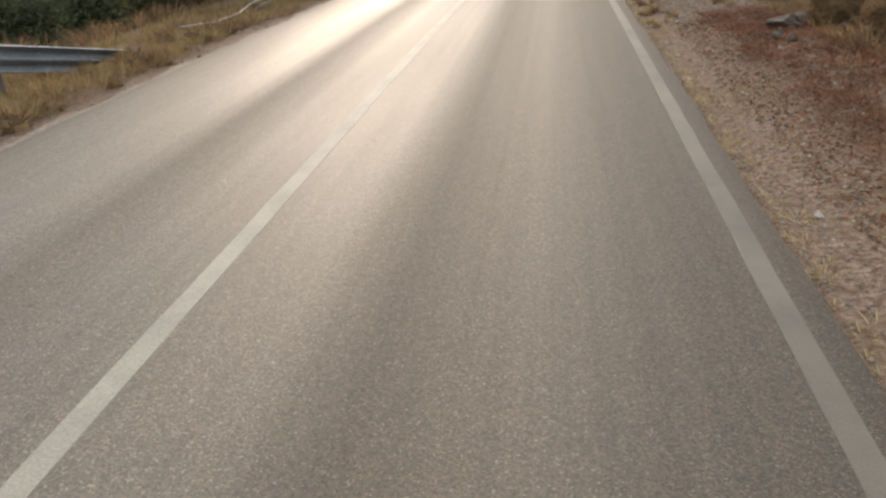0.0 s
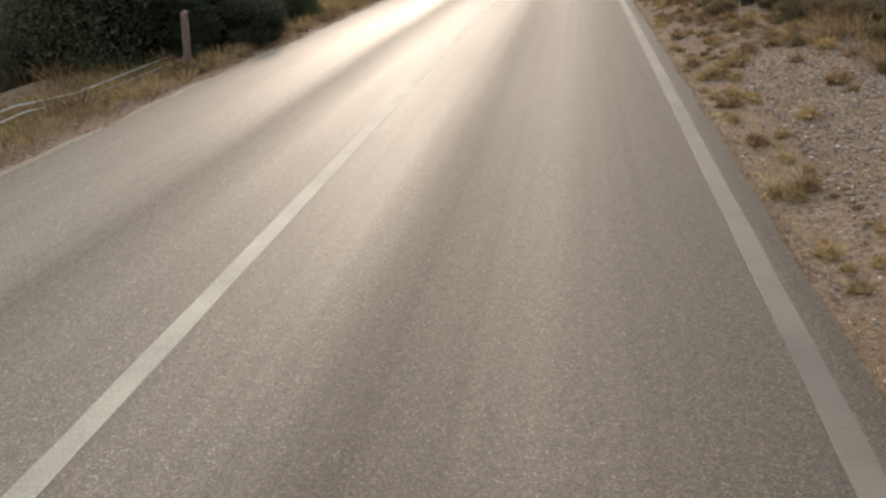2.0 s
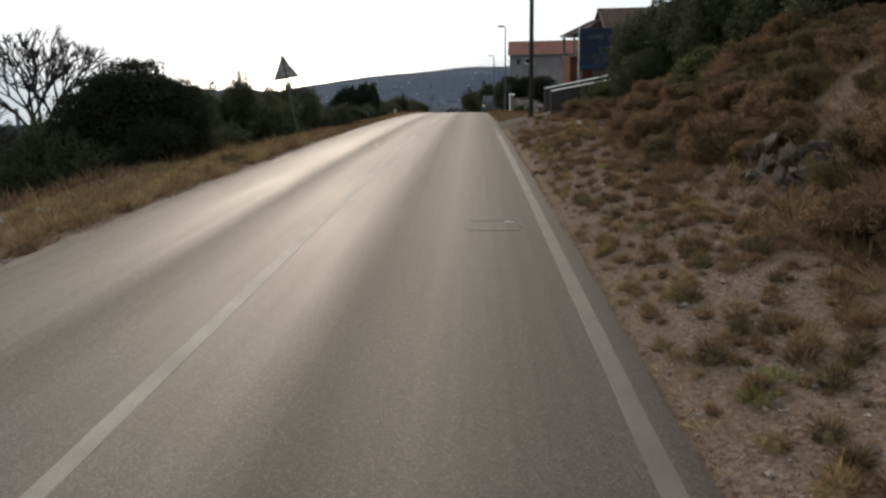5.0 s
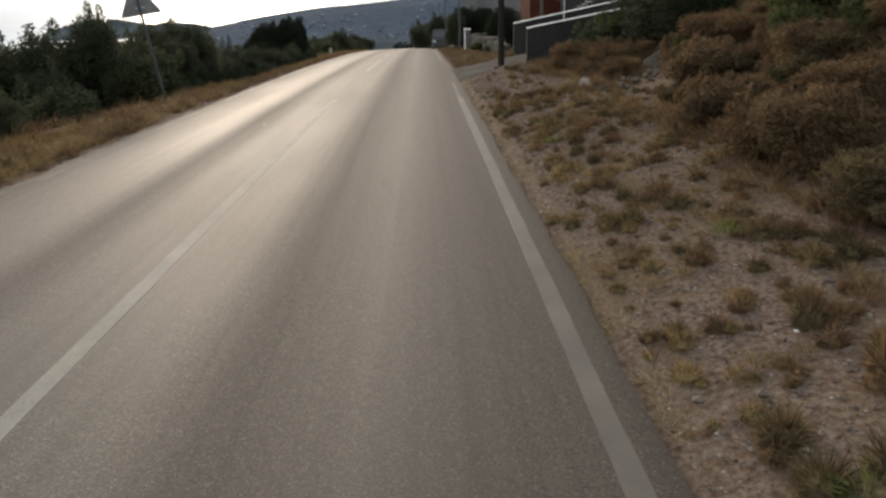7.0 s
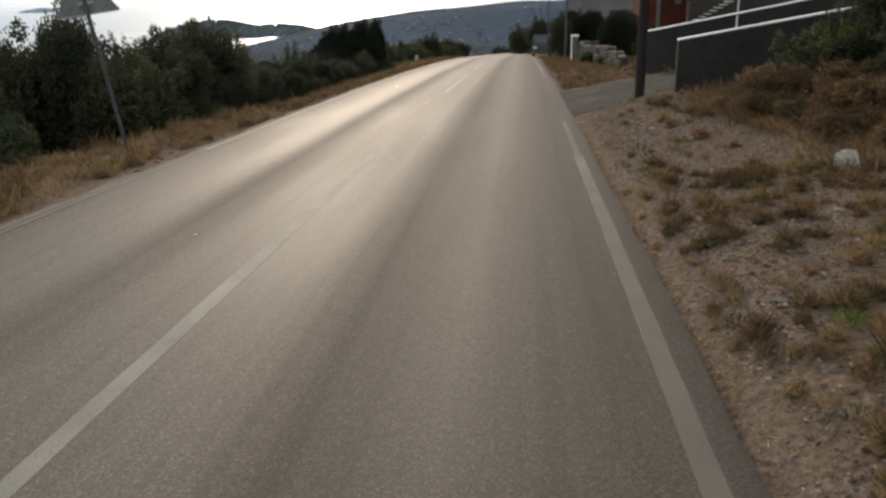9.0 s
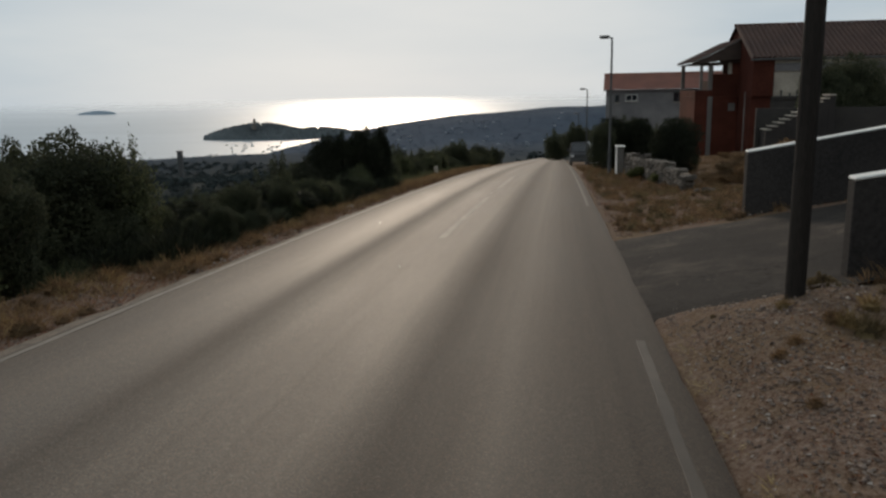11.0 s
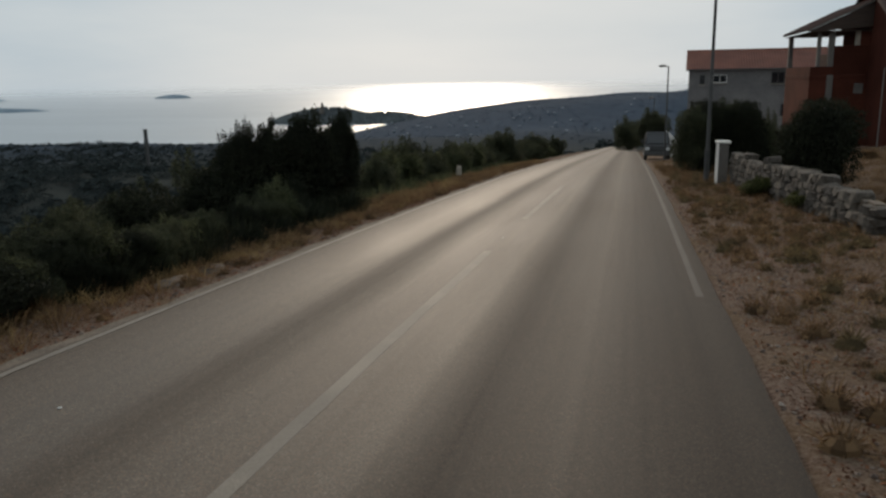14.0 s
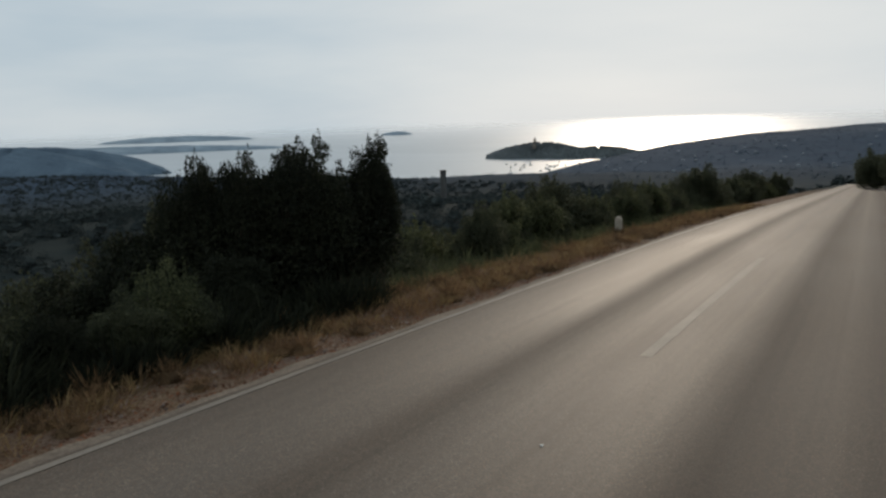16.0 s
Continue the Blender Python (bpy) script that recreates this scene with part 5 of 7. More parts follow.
def marker_post(x, y, h):
    thing = empty("marker_stone", pose(x, y, gz(x, y), 0, 1, 10))
    tagged(thing, "short pale concrete marker post on the verge", "marker post")
    bm = box(bmesh.new(), -0.1, -0.09, -0.3, 0.1, 0.09, h - 0.06, 0.012)
    part("shaft", bm, PALE_RENDER, thing)
    part("cap", box(bmesh.new(), -0.088, -0.078, h - 0.058, 0.088, 0.078, h, 0.03), PALE_RENDER, thing)


marker_post(-6.75, 88.3, -3.3 - gz(-6.75, 88.3))


def manhole(x, y):
    """A square cover, as if sunk on its far side: dark bars stand for the shadow along three edges."""
    z = road_strip_z(x + 2.2, y)
    thing = empty("manhole_cover", pose(x, y, z, -2.0, 0.63, 0))
    tagged(thing, "square manhole cover worn to the grey of the asphalt", "manhole cover")
    bm = bmesh.new()
    for a in ((-0.345, 0.31, 0.345, 0.335), (-0.35, -0.2, -0.33, 0.3095), (0.33, -0.1, 0.35, 0.3095)):
        box(bm, a[0], a[1], -0.06, a[2], a[3], 0.009, 0.003)
    part("frame", bm, IRON, thing, "dark iron bars in place of the shadow at the sunk edges")
    plate = part("plate", box(bmesh.new(), -0.328, -0.33, -0.06, 0.328, 0.308, 0.004, 0.003), ASPHALT, thing, "plate filled with worn asphalt")
    # a bright steel bar added as the pale glint on the right
    part("glint_bar", box(bmesh.new(), 0.16, 0.2, 0.003, 0.28, 0.24, 0.012, 0.004), STEEL, plate, "bright bar in place of a pale glint")


manhole(0.05, 31.8)

# ---- drive walls ----
def drive_wall(x0, y0, x1, y1, top0, top1, name, label, thick=0.22):
    """A rendered retaining wall with a pale coping, rising along the drive."""
    d = Vector((x1 - x0, y1 - y0, 0))
    n = Vector((-d.y, d.x, 0)).normalized() * thick / 2
    thing = empty(name, pose(x0, y0, 0))
    tagged(thing, label, "wall")

    def slab(a, b, out):
        bm = bmesh.new()
        vs = []
        for s in (0, 1):
            p = d * s
            m = n * out
            for side in (-1, 1):
                for z in (a[s], b[s]):
                    vs.append(bm.verts.new((p.x + m.x * side, p.y + m.y * side, z)))
        for q in ((0, 1, 3, 2), (4, 6, 7, 5), (0, 4, 5, 1), (2, 3, 7, 6), (1, 5, 7, 3), (0, 2, 6, 4)):
            bm.faces.new([vs[i] for i in q])
        bmesh.ops.recalc_face_normals(bm, faces=bm.faces)
        bmesh.ops.bevel(bm, geom=bm.edges[:], offset=0.012, segments=1, affect='EDGES')
        return bm
    low = min(gz(x0, y0), gz(x1, y1)) - 1.2
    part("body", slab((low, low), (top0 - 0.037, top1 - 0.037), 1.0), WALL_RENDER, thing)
    part("coping", slab((top0 - 0.035, top1 - 0.035), (top0, top1), 1.12), WHITE, thing, "narrow whitewashed coping")
    return thing


drive_wall(3.0, 54.75, 9.0, 54.6, -0.3, 0.72, "drive_wall", "grey rendered retaining wall with pale coping")
drive_wall(3.29, 60.8, 10.4, 60.8, -0.48, 0.8, "drive_wall", "grey rendered wall across the drive with pale coping")


def billboard():
    x0, y0, g = 4.1, 54.72, -0.13                    # its posts stand on the coping of the drive wall
    thing = empty("billboard", pose(x0, y0, g, 0, 0, -1.4))
    tagged(thing, "weathered billboard with a picture of a white villa", "billboard")
    for x in (0.0, 2.7):
        part("post", tube(bmesh.new(), (x, 0, 0.17 * x), (x, 0, 2.16 - g), 0.016, 0.016, 10), WHITE, thing, "thin white steel post")
    board = part("board", box(bmesh.new(), 0.03, 0.03, 0.45 - g, 2.67, 0.06, 2.12 - g, 0.005), SKY_PRINT, thing, "printed board with a dark blue sky")
    for nm, a, b, c, d, m in (("print_house", 0.62, 0.72, 1.35, 1.12, VILLA_PRINT), ("print_storey", 0.8, 1.124, 1.9, 1.4, VILLA_PRINT), ("print_window", 0.9, 1.18, 1.2, 1.33, DARK_PRINT), ("print_window", 1.35, 1.18, 1.75, 1.33, DARK_PRINT),
                              ("print_pool", 0.1, 0.56, 0.95, 0.7, POOL_PRINT), ("print_lawn", 0.04, 0.46, 2.6, 0.555, DARK_PRINT), ("print_hedge", 1.55, 0.6, 2.6, 0.95, DARK_PRINT), ("print_tree", 0.06, 0.85, 0.6, 1.12, DARK_PRINT),
                              ("print_caption", 0.35, 1.72, 1.0, 1.86, VILLA_PRINT), ("print_caption", 1.15, 1.72, 2.3, 1.86, VILLA_PRINT)):
        z = 0.024 if nm != "print_window" else 0.019
        part(nm, box(bmesh.new(), a, z - (0.003 if nm == "print_storey" else 0), b - g, c, 0.0295, d - g), m, board)


VILLA_PRINT = two_scale("printed_villa_grey", (0.018, 0.02, 0.03), (0.05, 0.052, 0.064), 5, 1.2, 0.5, 0.05, 0.002)
SKY_PRINT = two_scale("printed_sky_blue", (0.005, 0.008, 0.02), (0.009, 0.015, 0.038), 3, 0.8, 0.5, 0.05, 0.002)
POOL_PRINT = two_scale("printed_pool_blue", (0.008, 0.02, 0.055), (0.014, 0.036, 0.09), 4, 1, 0.5, 0.05, 0.002)
DARK_PRINT = two_scale("printed_dark_green", (0.008, 0.01, 0.011), (0.02, 0.024, 0.024), 6, 1, 0.5, 0.05, 0.002)
billboard()

# ---- gate post, white wall, van, far car ----
def gate_post(x, y, top):
    thing = empty("gate_post", pose(x, y, gz(x, y), 0, 0, 8))
    tagged(thing, "square stone gate post with a white face and cap", "gate post")
    h = top - gz(x, y)
    part("shaft", box(bmesh.new(), -0.16, -0.16, -0.3, 0.16, 0.16, h - 0.09, 0.015), CONCRETE, thing)
    part("white_face", box(bmesh.new(), -0.185, -0.17, -0.1, -0.162, 0.17, h - 0.09, 0.004), WHITE, thing, "white painted face")
    part("cap", box(bmesh.new(), -0.22, -0.22, h - 0.088, 0.22, 0.22, h, 0.02), WHITE, thing, "white cap slab")


gate_post(2.95, 86.0, -2.1)
gate_post(3.7, 85.3, -2.55)


def white_wall():
    x, y = 2.75, 125.4
    g = gz(x, y)
    thing = empty("white_wall", pose(x, y, g))
    tagged(thing, "white rendered side wall with a sloping top", "wall")
    bm = bmesh.new()
    prof = [(0, -0.5), (0, -4.35 - g), (1.75, -6.0 - g), (1.75, -0.5)]
    a = [bm.verts.new((px, 0, pz)) for px, pz in prof]
    b = [bm.verts.new((px, 0.3, pz)) for px, pz in prof]
    bm.faces.new(a)
    bm.faces.new(b[::-1])
    for k in range(4):
        bm.faces.new((a[k], b[k], b[(k + 1) % 4], a[(k + 1) % 4]))
    bmesh.ops.recalc_face_normals(bm, faces=bm.faces)
    bmesh.ops.bevel(bm, geom=bm.edges[:], offset=0.03, segments=1, affect='EDGES')
    part("body", bm, LIME_WHITE, thing)
    part("gate_pillar", box(bmesh.new(), 1.78, -0.05, -0.5, 2.15, 0.35, 1.5, 0.03), CONCRETE, thing, "dark grey pillar")


white_wall()


def van(x, y, turn):
    thing = empty("van", pose(x, y, gz(x, y + 0.5) + 0.02, -5, 0, turn))
    tagged(thing, "grey delivery van parked on the verge", "van")
    bm = bmesh.new()
    prof = [(0.0, 0.35), (0.0, 0.95), (0.75, 1.15), (1.35, 1.9), (1.7, 2.1), (4.7, 2.1), (4.85, 1.9), (4.9, 0.4)]
    half = 0.93
    sides = []
    for sx in (-1, 1):
        sides.append([bm.verts.new((sx * half * (0.86 if pz > 1.5 else 1.0), py, pz)) for py, pz in prof])
    n = len(prof)
    bm.faces.new(sides[0])
    bm.faces.new(sides[1][::-1])
    for k in range(n):
        bm.faces.new((sides[0][k], sides[1][k], sides[1][(k + 1) % n], sides[0][(k + 1) % n]))
    bmesh.ops.recalc_face_normals(bm, faces=bm.faces)
    bmesh.ops.bevel(bm, geom=bm.edges[:], offset=0.06, segments=2, affect='EDGES')
    body = part("body", bm, VAN_PAINT, thing)
    bm = bmesh.new()
    vs = [bm.verts.new(p) for p in ((-0.78, 0.78, 1.2), (0.78, 0.78, 1.2), (0.72, 1.3, 1.86), (-0.72, 1.3, 1.86))]
    bm.faces.new(vs)
    r = bmesh.ops.extrude_face_region(bm, geom=bm.faces[:])
    bmesh.ops.translate(bm, verts=[v for v in r["geom"] if isinstance(v, bmesh.types.BMVert)], vec=(0, -0.03, 0.03))
    bmesh.ops.recalc_face_normals(bm, faces=bm.faces)
    part("windscreen", bm, GLASS_DARK, body)
    part("bumper", box(bmesh.new(), -0.9, -0.1, 0.3, 0.9, 0.06, 0.62, 0.05), DARK_STEEL, body, "black plastic bumper")
    part("grille", box(bmesh.new(), -0.45, -0.03, 0.68, 0.45, 0.01, 0.86, 0.02), DARK_STEEL, body)
    for sx in (-1, 1):
        part("headlight", box(bmesh.new(), sx * 0.72 - 0.16, -0.04, 0.7, sx * 0.72 + 0.16, 0.05, 0.92, 0.04), GLASS_LAMP, body, "clear headlight")
        part("side_mirror", box(bmesh.new(), sx * 1.06 - 0.1, 1.0, 1.25, sx * 1.06 + 0.1, 1.1, 1.5, 0.03), DARK_STEEL, body)
        for py in (0.85, 3.9):
            w = empty("wheel", Matrix.Identity(4))
            w.parent = thing
            part("tyre", tube(bmesh.new(), (sx * 0.72, py, 0.33), (sx * 0.92, py, 0.33), 0.33, 0.33, 20), DARK_STEEL, w, "black rubber tyre")
            part("rim", tube(bmesh.new(), (sx * 0.9, py, 0.33), (sx * 0.935, py, 0.33), 0.19, 0.17, 14), STEEL, w)
    return thing


VAN_PAINT = two_scale("dusty_grey_paint", (0.018, 0.019, 0.021), (0.04, 0.04, 0.04), 6, 0.8, 0.6, 0.05, 0.003, spec=0.3)
RED_PAINT = two_scale("dark_red_paint", (0.08, 0.018, 0.016), (0.12, 0.028, 0.022), 6, 0.8, 0.35, 0.05, 0.003, spec=0.5)
GLASS_LAMP = material("lamp_glass", 0.1, 0.0, 0.6)[0]
GLASS_LAMP.node_tree.nodes["Principled BSDF"].inputs["Base Color"].default_value = (0.5, 0.5, 0.48, 1)
van(1.85, 117.0, 0)


def far_car(x, y):
    thing = empty("car", pose(x, y, road_strip_z(x + 2.2, y), -6, 0, 0))
    tagged(thing, "small dark red car on the road below", "car")
    bm = bmesh.new()
    prof = [(0, 0.3), (0, 0.75), (0.9, 0.9), (1.6, 1.42), (3.0, 1.45), (3.7, 1.0), (4.1, 0.95), (4.1, 0.3)]
    sides = [[bm.verts.new((sx * 0.85 * (0.8 if pz > 1.2 else 1), py, pz)) for py, pz in prof] for sx in (-1, 1)]
    bm.faces.new(sides[0])
    bm.faces.new(sides[1][::-1])
    for k in range(8):
        bm.faces.new((sides[0][k], sides[1][k], sides[1][(k + 1) % 8], sides[0][(k + 1) % 8]))
    bmesh.ops.recalc_face_normals(bm, faces=bm.faces)
    bmesh.ops.bevel(bm, geom=bm.edges[:], offset=0.05, segments=2, affect='EDGES')
    body = part("body", bm, RED_PAINT, thing)
    bm = bmesh.new()
    bm.faces.new([bm.verts.new(p) for p in ((-0.68, 0.93, 0.97), (0.68, 0.93, 0.97), (0.6, 1.55, 1.42), (-0.6, 1.55, 1.42))])
    part("windscreen", bm, GLASS_DARK, body)
    for sx in (-1, 1):
        part("headlight", box(bmesh.new(), sx * 0.62 - 0.15, -0.03, 0.55, sx * 0.62 + 0.15, 0.05, 0.7, 0.03), GLASS_LAMP, body)
        for py in (0.75, 3.3):
            part("wheel", tube(bmesh.new(), (sx * 0.66, py, 0.29), (sx * 0.86, py, 0.29), 0.29, 0.29, 16), DARK_STEEL, thing)


far_car(-1.3, 205)


# ---- houses ----
def tiled_roof(bm, x0, x1, y_eave, y_ridge, z_eave, z_ridge, pitch=0.24):
    """A slope of barrel tiles: half-round rolls that run from ridge to eave."""
    n = max(2, round((x1 - x0) / pitch))
    seg = 6
    rows = []
    for s in (0.0, 0.5, 1.0):
        row = []
        for k in range(n * seg + 1):
            row.append(bm.verts.new((x0 + (x1 - x0) * k / (n * seg), y_eave + (y_ridge - y_eave) * s, z_eave + (z_ridge - z_eave) * s + 0.06 * abs(math.sin(math.pi * k / seg)))))
        rows.append(row)
    for a, b in zip(rows, rows[1:]):
        for k in range(n * seg):
            bm.faces.new((a[k], a[k + 1], b[k + 1], b[k]))
    return bm


def window(name, x, z, w, h, parent, frame_mat, y=0.0):
    """A window in a wall that faces the road: frame, panes, sill."""
    win = empty(name, Matrix.Identity(4))
    win.parent = parent
    bm = bmesh.new()
    for a in ((x, z, x + 0.07, z + h), (x + w - 0.07, z, x + w, z + h), (x + 0.07, z, x + w - 0.07, z + 0.07), (x + 0.07, z + h - 0.07, x + w - 0.07, z + h), (x + w / 2 - 0.03, z + 0.07, x + w / 2 + 0.03, z + h - 0.07)):
        box(bm, a[0], y - 0.03, a[1], a[2], y + 0.05, a[3])
    part("window_frame", bm, frame_mat, win)
    for k in (0, 1):
        part("pane", box(bmesh.new(), x + 0.07 + k * (w / 2 - 0.04), y + 0.0, z + 0.07, x + w / 2 - 0.03 + k * (w / 2 - 0.04), y + 0.02, z + h - 0.07), GLASS_DARK, win)
    part("window_sill", box(bmesh.new(), x - 0.08, y - 0.12, z - 0.06, x + w + 0.08, y - 0.031, z - 0.001, 0.008), PALE_RENDER, win)
    return win


def grey_house():
    thing = empty("house", pose(5.2, 138.5, 0, 0, 0, -4))
    tagged(thing, "long grey rendered house with a red tiled roof", "house")
    L, D, low, eave, ridge = 19.0, 9.0, -9.0, 0.6, 2.4
    bm = bmesh.new()
    # gabled box
    for y0, y1 in ((0, 0.3), (D - 0.3, D)):
        box(bm, 0, y0, low, L, y1, eave)
    for x0, x1 in ((0, 0.3), (L - 0.3, L)):
        vs = [(x0, 0.3, low), (x0, D - 0.3, low), (x0, D - 0.3, eave), (x0, D / 2, ridge - 0.15), (x0, 0.3, eave)]
        a = [bm.verts.new(p) for p in vs]
        b = [bm.verts.new((x1, p[1], p[2])) for p in vs]
        bm.faces.new(a)
        bm.faces.new(b[::-1])
        for k in range(5):
            bm.faces.new((a[k], b[k], b[(k + 1) % 5], a[(k + 1) % 5]))
    bmesh.ops.recalc_face_normals(bm, faces=bm.faces)
    part("wall", bm, HOUSE_GREY, thing)
    bm = bmesh.new()
    tiled_roof(bm, -0.3, L + 0.3, -0.35, D / 2, eave - 0.02, ridge)
    tiled_roof(bm, -0.3, L + 0.3, D + 0.35, D / 2, eave - 0.02, ridge)
    roof = part("roof", bm, ROOF, thing, "red barrel-tile roof")
    part("ridge_cap", tube(bmesh.new(), (-0.3, D / 2, ridge + 0.03), (L + 0.3, D / 2, ridge + 0.03), 0.1, 0.1, 8), ROOF, roof)
    part("gutter", tube(bmesh.new(), (-0.3, -0.4, eave - 0.08), (L + 0.3, -0.4, eave - 0.08), 0.06, 0.06, 8), DARK_STEEL, roof)
    for x, z, w, h in ((1.0, -0.85, 0.5, 0.9), (2.2, -0.7, 1.3, 0.75), (7.4, -0.85, 1.2, 1.1), (11.4, -0.85, 1.1, 1.0), (15.2, -0.85, 1.1, 1.0), (3.0, -3.9, 1.1, 1.2), (8.4, -3.9, 1.1, 1.2)):
        window("window", x, z, w, h, thing, WHITE if x == 2.2 else DARK_STEEL, -0.03)


grey_house()


def tiled_plane(bm, a, b, c, d, roll=0.36, rise=0.17):
    """A roof slope with the eave from a to b and the ridge from d to c, in barrel rolls."""
    a, b, c, d = (Vector(p) for p in (a, b, c, d))
    n = max(4, int((b - a).length / roll))
    rows = [[bm.verts.new(a.lerp(b, k / (n * 4)).lerp(d.lerp(c, k / (n * 4)), t) + Vector((0, 0, rise * abs(math.sin(math.pi * k / 4))))) for k in range(n * 4 + 1)] for t in (0, 0.5, 1.0)]
    for p, q in zip(rows, rows[1:]):
        for k in range(n * 4):
            bm.faces.new((p[k], p[k + 1], q[k + 1], q[k]))
    return bm


def prism(bm, profile, x0, x1, axis="x"):
    """A slab with that outline, from x0 to x1 along an axis."""
    at = (lambda v, p: (v, p[0], p[1])) if axis == "x" else (lambda v, p: (p[0], v, p[1]))
    a, b = [bm.verts.new(at(x0, p)) for p in profile], [bm.verts.new(at(x1, p)) for p in profile]
    k = len(profile)
    bm.faces.new(a)
    bm.faces.new(b[::-1])
    for i in range(k):
        bm.faces.new((a[i], b[i], b[(i + 1) % k], a[(i + 1) % k]))
    bmesh.ops.recalc_face_normals(bm, faces=bm.faces)
    return bm


def brick_house():
    """Brick house with a gabled roof; a wing with an open porch stands on the side that faces the road."""
    thing = empty("house", pose(13.2, 107.6, 0))
    tagged(thing, "unfinished red brick house with a tiled roof and an open porch", "house")
    g, W, D, eave, ridge = -6.6, 15.0, 11.0, 2.75, 5.4
    part("lower_wall", box(bmesh.new(), 0.8, 0.0, g, 2.2, D, -0.06), BRICK, thing)
    # a closed dark front stands for the darkness of the open basement
    part("lower_front", box(bmesh.new(), 2.204, 0.0, g, W, D, -0.3), DARK_RENDER, thing, "dark wall in place of the open, unlit basement")
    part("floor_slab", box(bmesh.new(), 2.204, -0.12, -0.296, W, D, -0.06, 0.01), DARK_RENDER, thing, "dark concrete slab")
    part("upper_wall", box(bmesh.new(), 0.8, -0.25, -0.056, 2.3, D, eave), BRICK, thing)
    part("front_wall", box(bmesh.new(), 2.304, 0.0, -0.056, W, D, eave), PALE_RENDER, thing, "cream rendered wall")
    part("fascia", box(bmesh.new(), 2.304, -0.1, 1.75, W, -0.003, 2.3, 0.01), HOUSE_GREY, thing, "grey lintel band")
    part("gable", prism(bmesh.new(), [(0.05, eave + 0.003), (D - 0.05, eave + 0.003), (D / 2, ridge - 0.1)], 0.8, 1.1), BRICK, thing)
    for x in (2.9, 3.5, 4.0, 4.9):
        part("pot", tube(bmesh.new(), (x, -0.11, -0.055), (x, -0.11, 0.25 + 0.12 * math.sin(x * 5)), 0.05, 0.08, 8), DARK_STEEL, thing, "dark pot on the slab edge")
    bm = bmesh.new()
    tiled_plane(bm, (0.55, -0.55, eave - 0.1), (W + 0.4, -0.55, eave - 0.1), (W + 0.4, D / 2, ridge), (0.55, D / 2, ridge))
    tiled_plane(bm, (W + 0.4, D + 0.55, eave - 0.1), (0.55, D + 0.55, eave - 0.1), (0.55, D / 2, ridge), (W + 0.4, D / 2, ridge))
    roof = part("roof", bm, ROOF_DARK, thing, "brown-red barrel-tile roof")
    part("ridge_cap", tube(bmesh.new(), (0.5, D / 2, ridge + 0.06), (W + 0.4, D / 2, ridge + 0.06), 0.13, 0.13, 8), ROOF_DARK, roof)
    part("gutter", tube(bmesh.new(), (0.55, -0.6, eave - 0.16), (W + 0.4, -0.6, eave - 0.16), 0.07, 0.07, 8), DARK_STEEL, roof)
    # the wing
    part("wing_wall", box(bmesh.new(), -2.5, 4.4, g, 0.796, 12.4, -0.3), BRICK, thing)
    part("wing_slab", box(bmesh.new(), -2.52, 4.37, -0.296, 0.77, 12.43, -0.06, 0.01), BRICK, thing)
    part("column", box(bmesh.new(), -1.5, 4.25, g, -1.16, 4.396, -0.06, 0.01), CONCRETE, thing, "bare concrete column")
    part("meter_box", box(bmesh.new(), 0.1, 4.28, -1.2, 0.6, 4.396, -0.6, 0.02), CONCRETE, thing, "small grey meter box")
    part("parapet", box(bmesh.new(), -2.5, 4.4, -0.056, -1.2, 4.6, 0.45), BRICK, thing)
    part("parapet", box(bmesh.new(), -2.5, 4.604, -0.056, -2.3, 12.4, 0.45), BRICK, thing)
    part("porch_wall", box(bmesh.new(), -1.196, 4.4, -0.056, 0.796, 4.6, 1.7), BRICK, thing)
    part("pier", box(bmesh.new(), 0.25, 4.4, 1.704, 0.796, 4.7, eave - 0.2), BRICK, thing)
    part("pier", box(bmesh.new(), 0.0, 4.42, 1.704, 0.246, 4.68, eave - 0.2, 0.01), PALE_RENDER, thing, "pale rendered pier")
    for x, y, w in ((-2.15, 4.42, 0.2), (-1.5, 4.42, 0.34), (-2.48, 12.0, 0.3)):
        part("column", box(bmesh.new(), x, y, 0.454, x + w, y + 0.3, eave - 0.2, 0.01), CONCRETE, thing, "bare concrete column")
    part("brace", box(bmesh.new(), -1.95, 4.45, 0.454, -1.55, 4.55, 1.2, 0.02), RAW_WOOD, thing, "pale boards between the columns")
    bm = bmesh.new()
    tiled_plane(bm, (-2.8, 12.8, eave - 0.12), (-2.8, 4.0, eave - 0.12), (0.8, 4.0, 4.3), (0.8, 12.8, 4.3))
    porch_roof = part("porch_roof", bm, ROOF_DARK, thing, "lean-to roof of brown tiles over the porch")
    part("verge_board", prism(bmesh.new(), [(-2.75, eave - 0.16), (0.79, 4.24), (0.79, eave + 0.05), (-2.4, eave - 0.19)], 4.06, 4.12, "y"), SOFFIT_WOOD, porch_roof, "brown boarded end of the porch roof")
    part("eave_board", prism(bmesh.new(), [(-2.86, eave - 0.2), (0.79, 4.26), (0.79, 4.36), (-2.86, eave - 0.08)], 3.97, 4.055, "y"), CONCRETE, porch_roof, "pale edge of the porch roof")
    part("ceiling_board", box(bmesh.new(), -2.6, 4.1, eave - 0.196, 0.79, 12.7, eave - 0.14), SOFFIT_WOOD, porch_roof, "brown boarded ceiling")
    part("pole", tube(bmesh.new(), (-0.2, -2.6, g), (-0.2, -2.6, 0.3), 0.04, 0.035, 8), CONCRETE, thing, "thin prop")
    steps = empty("outside_stairs", pose(9.75, 85.6, 0))
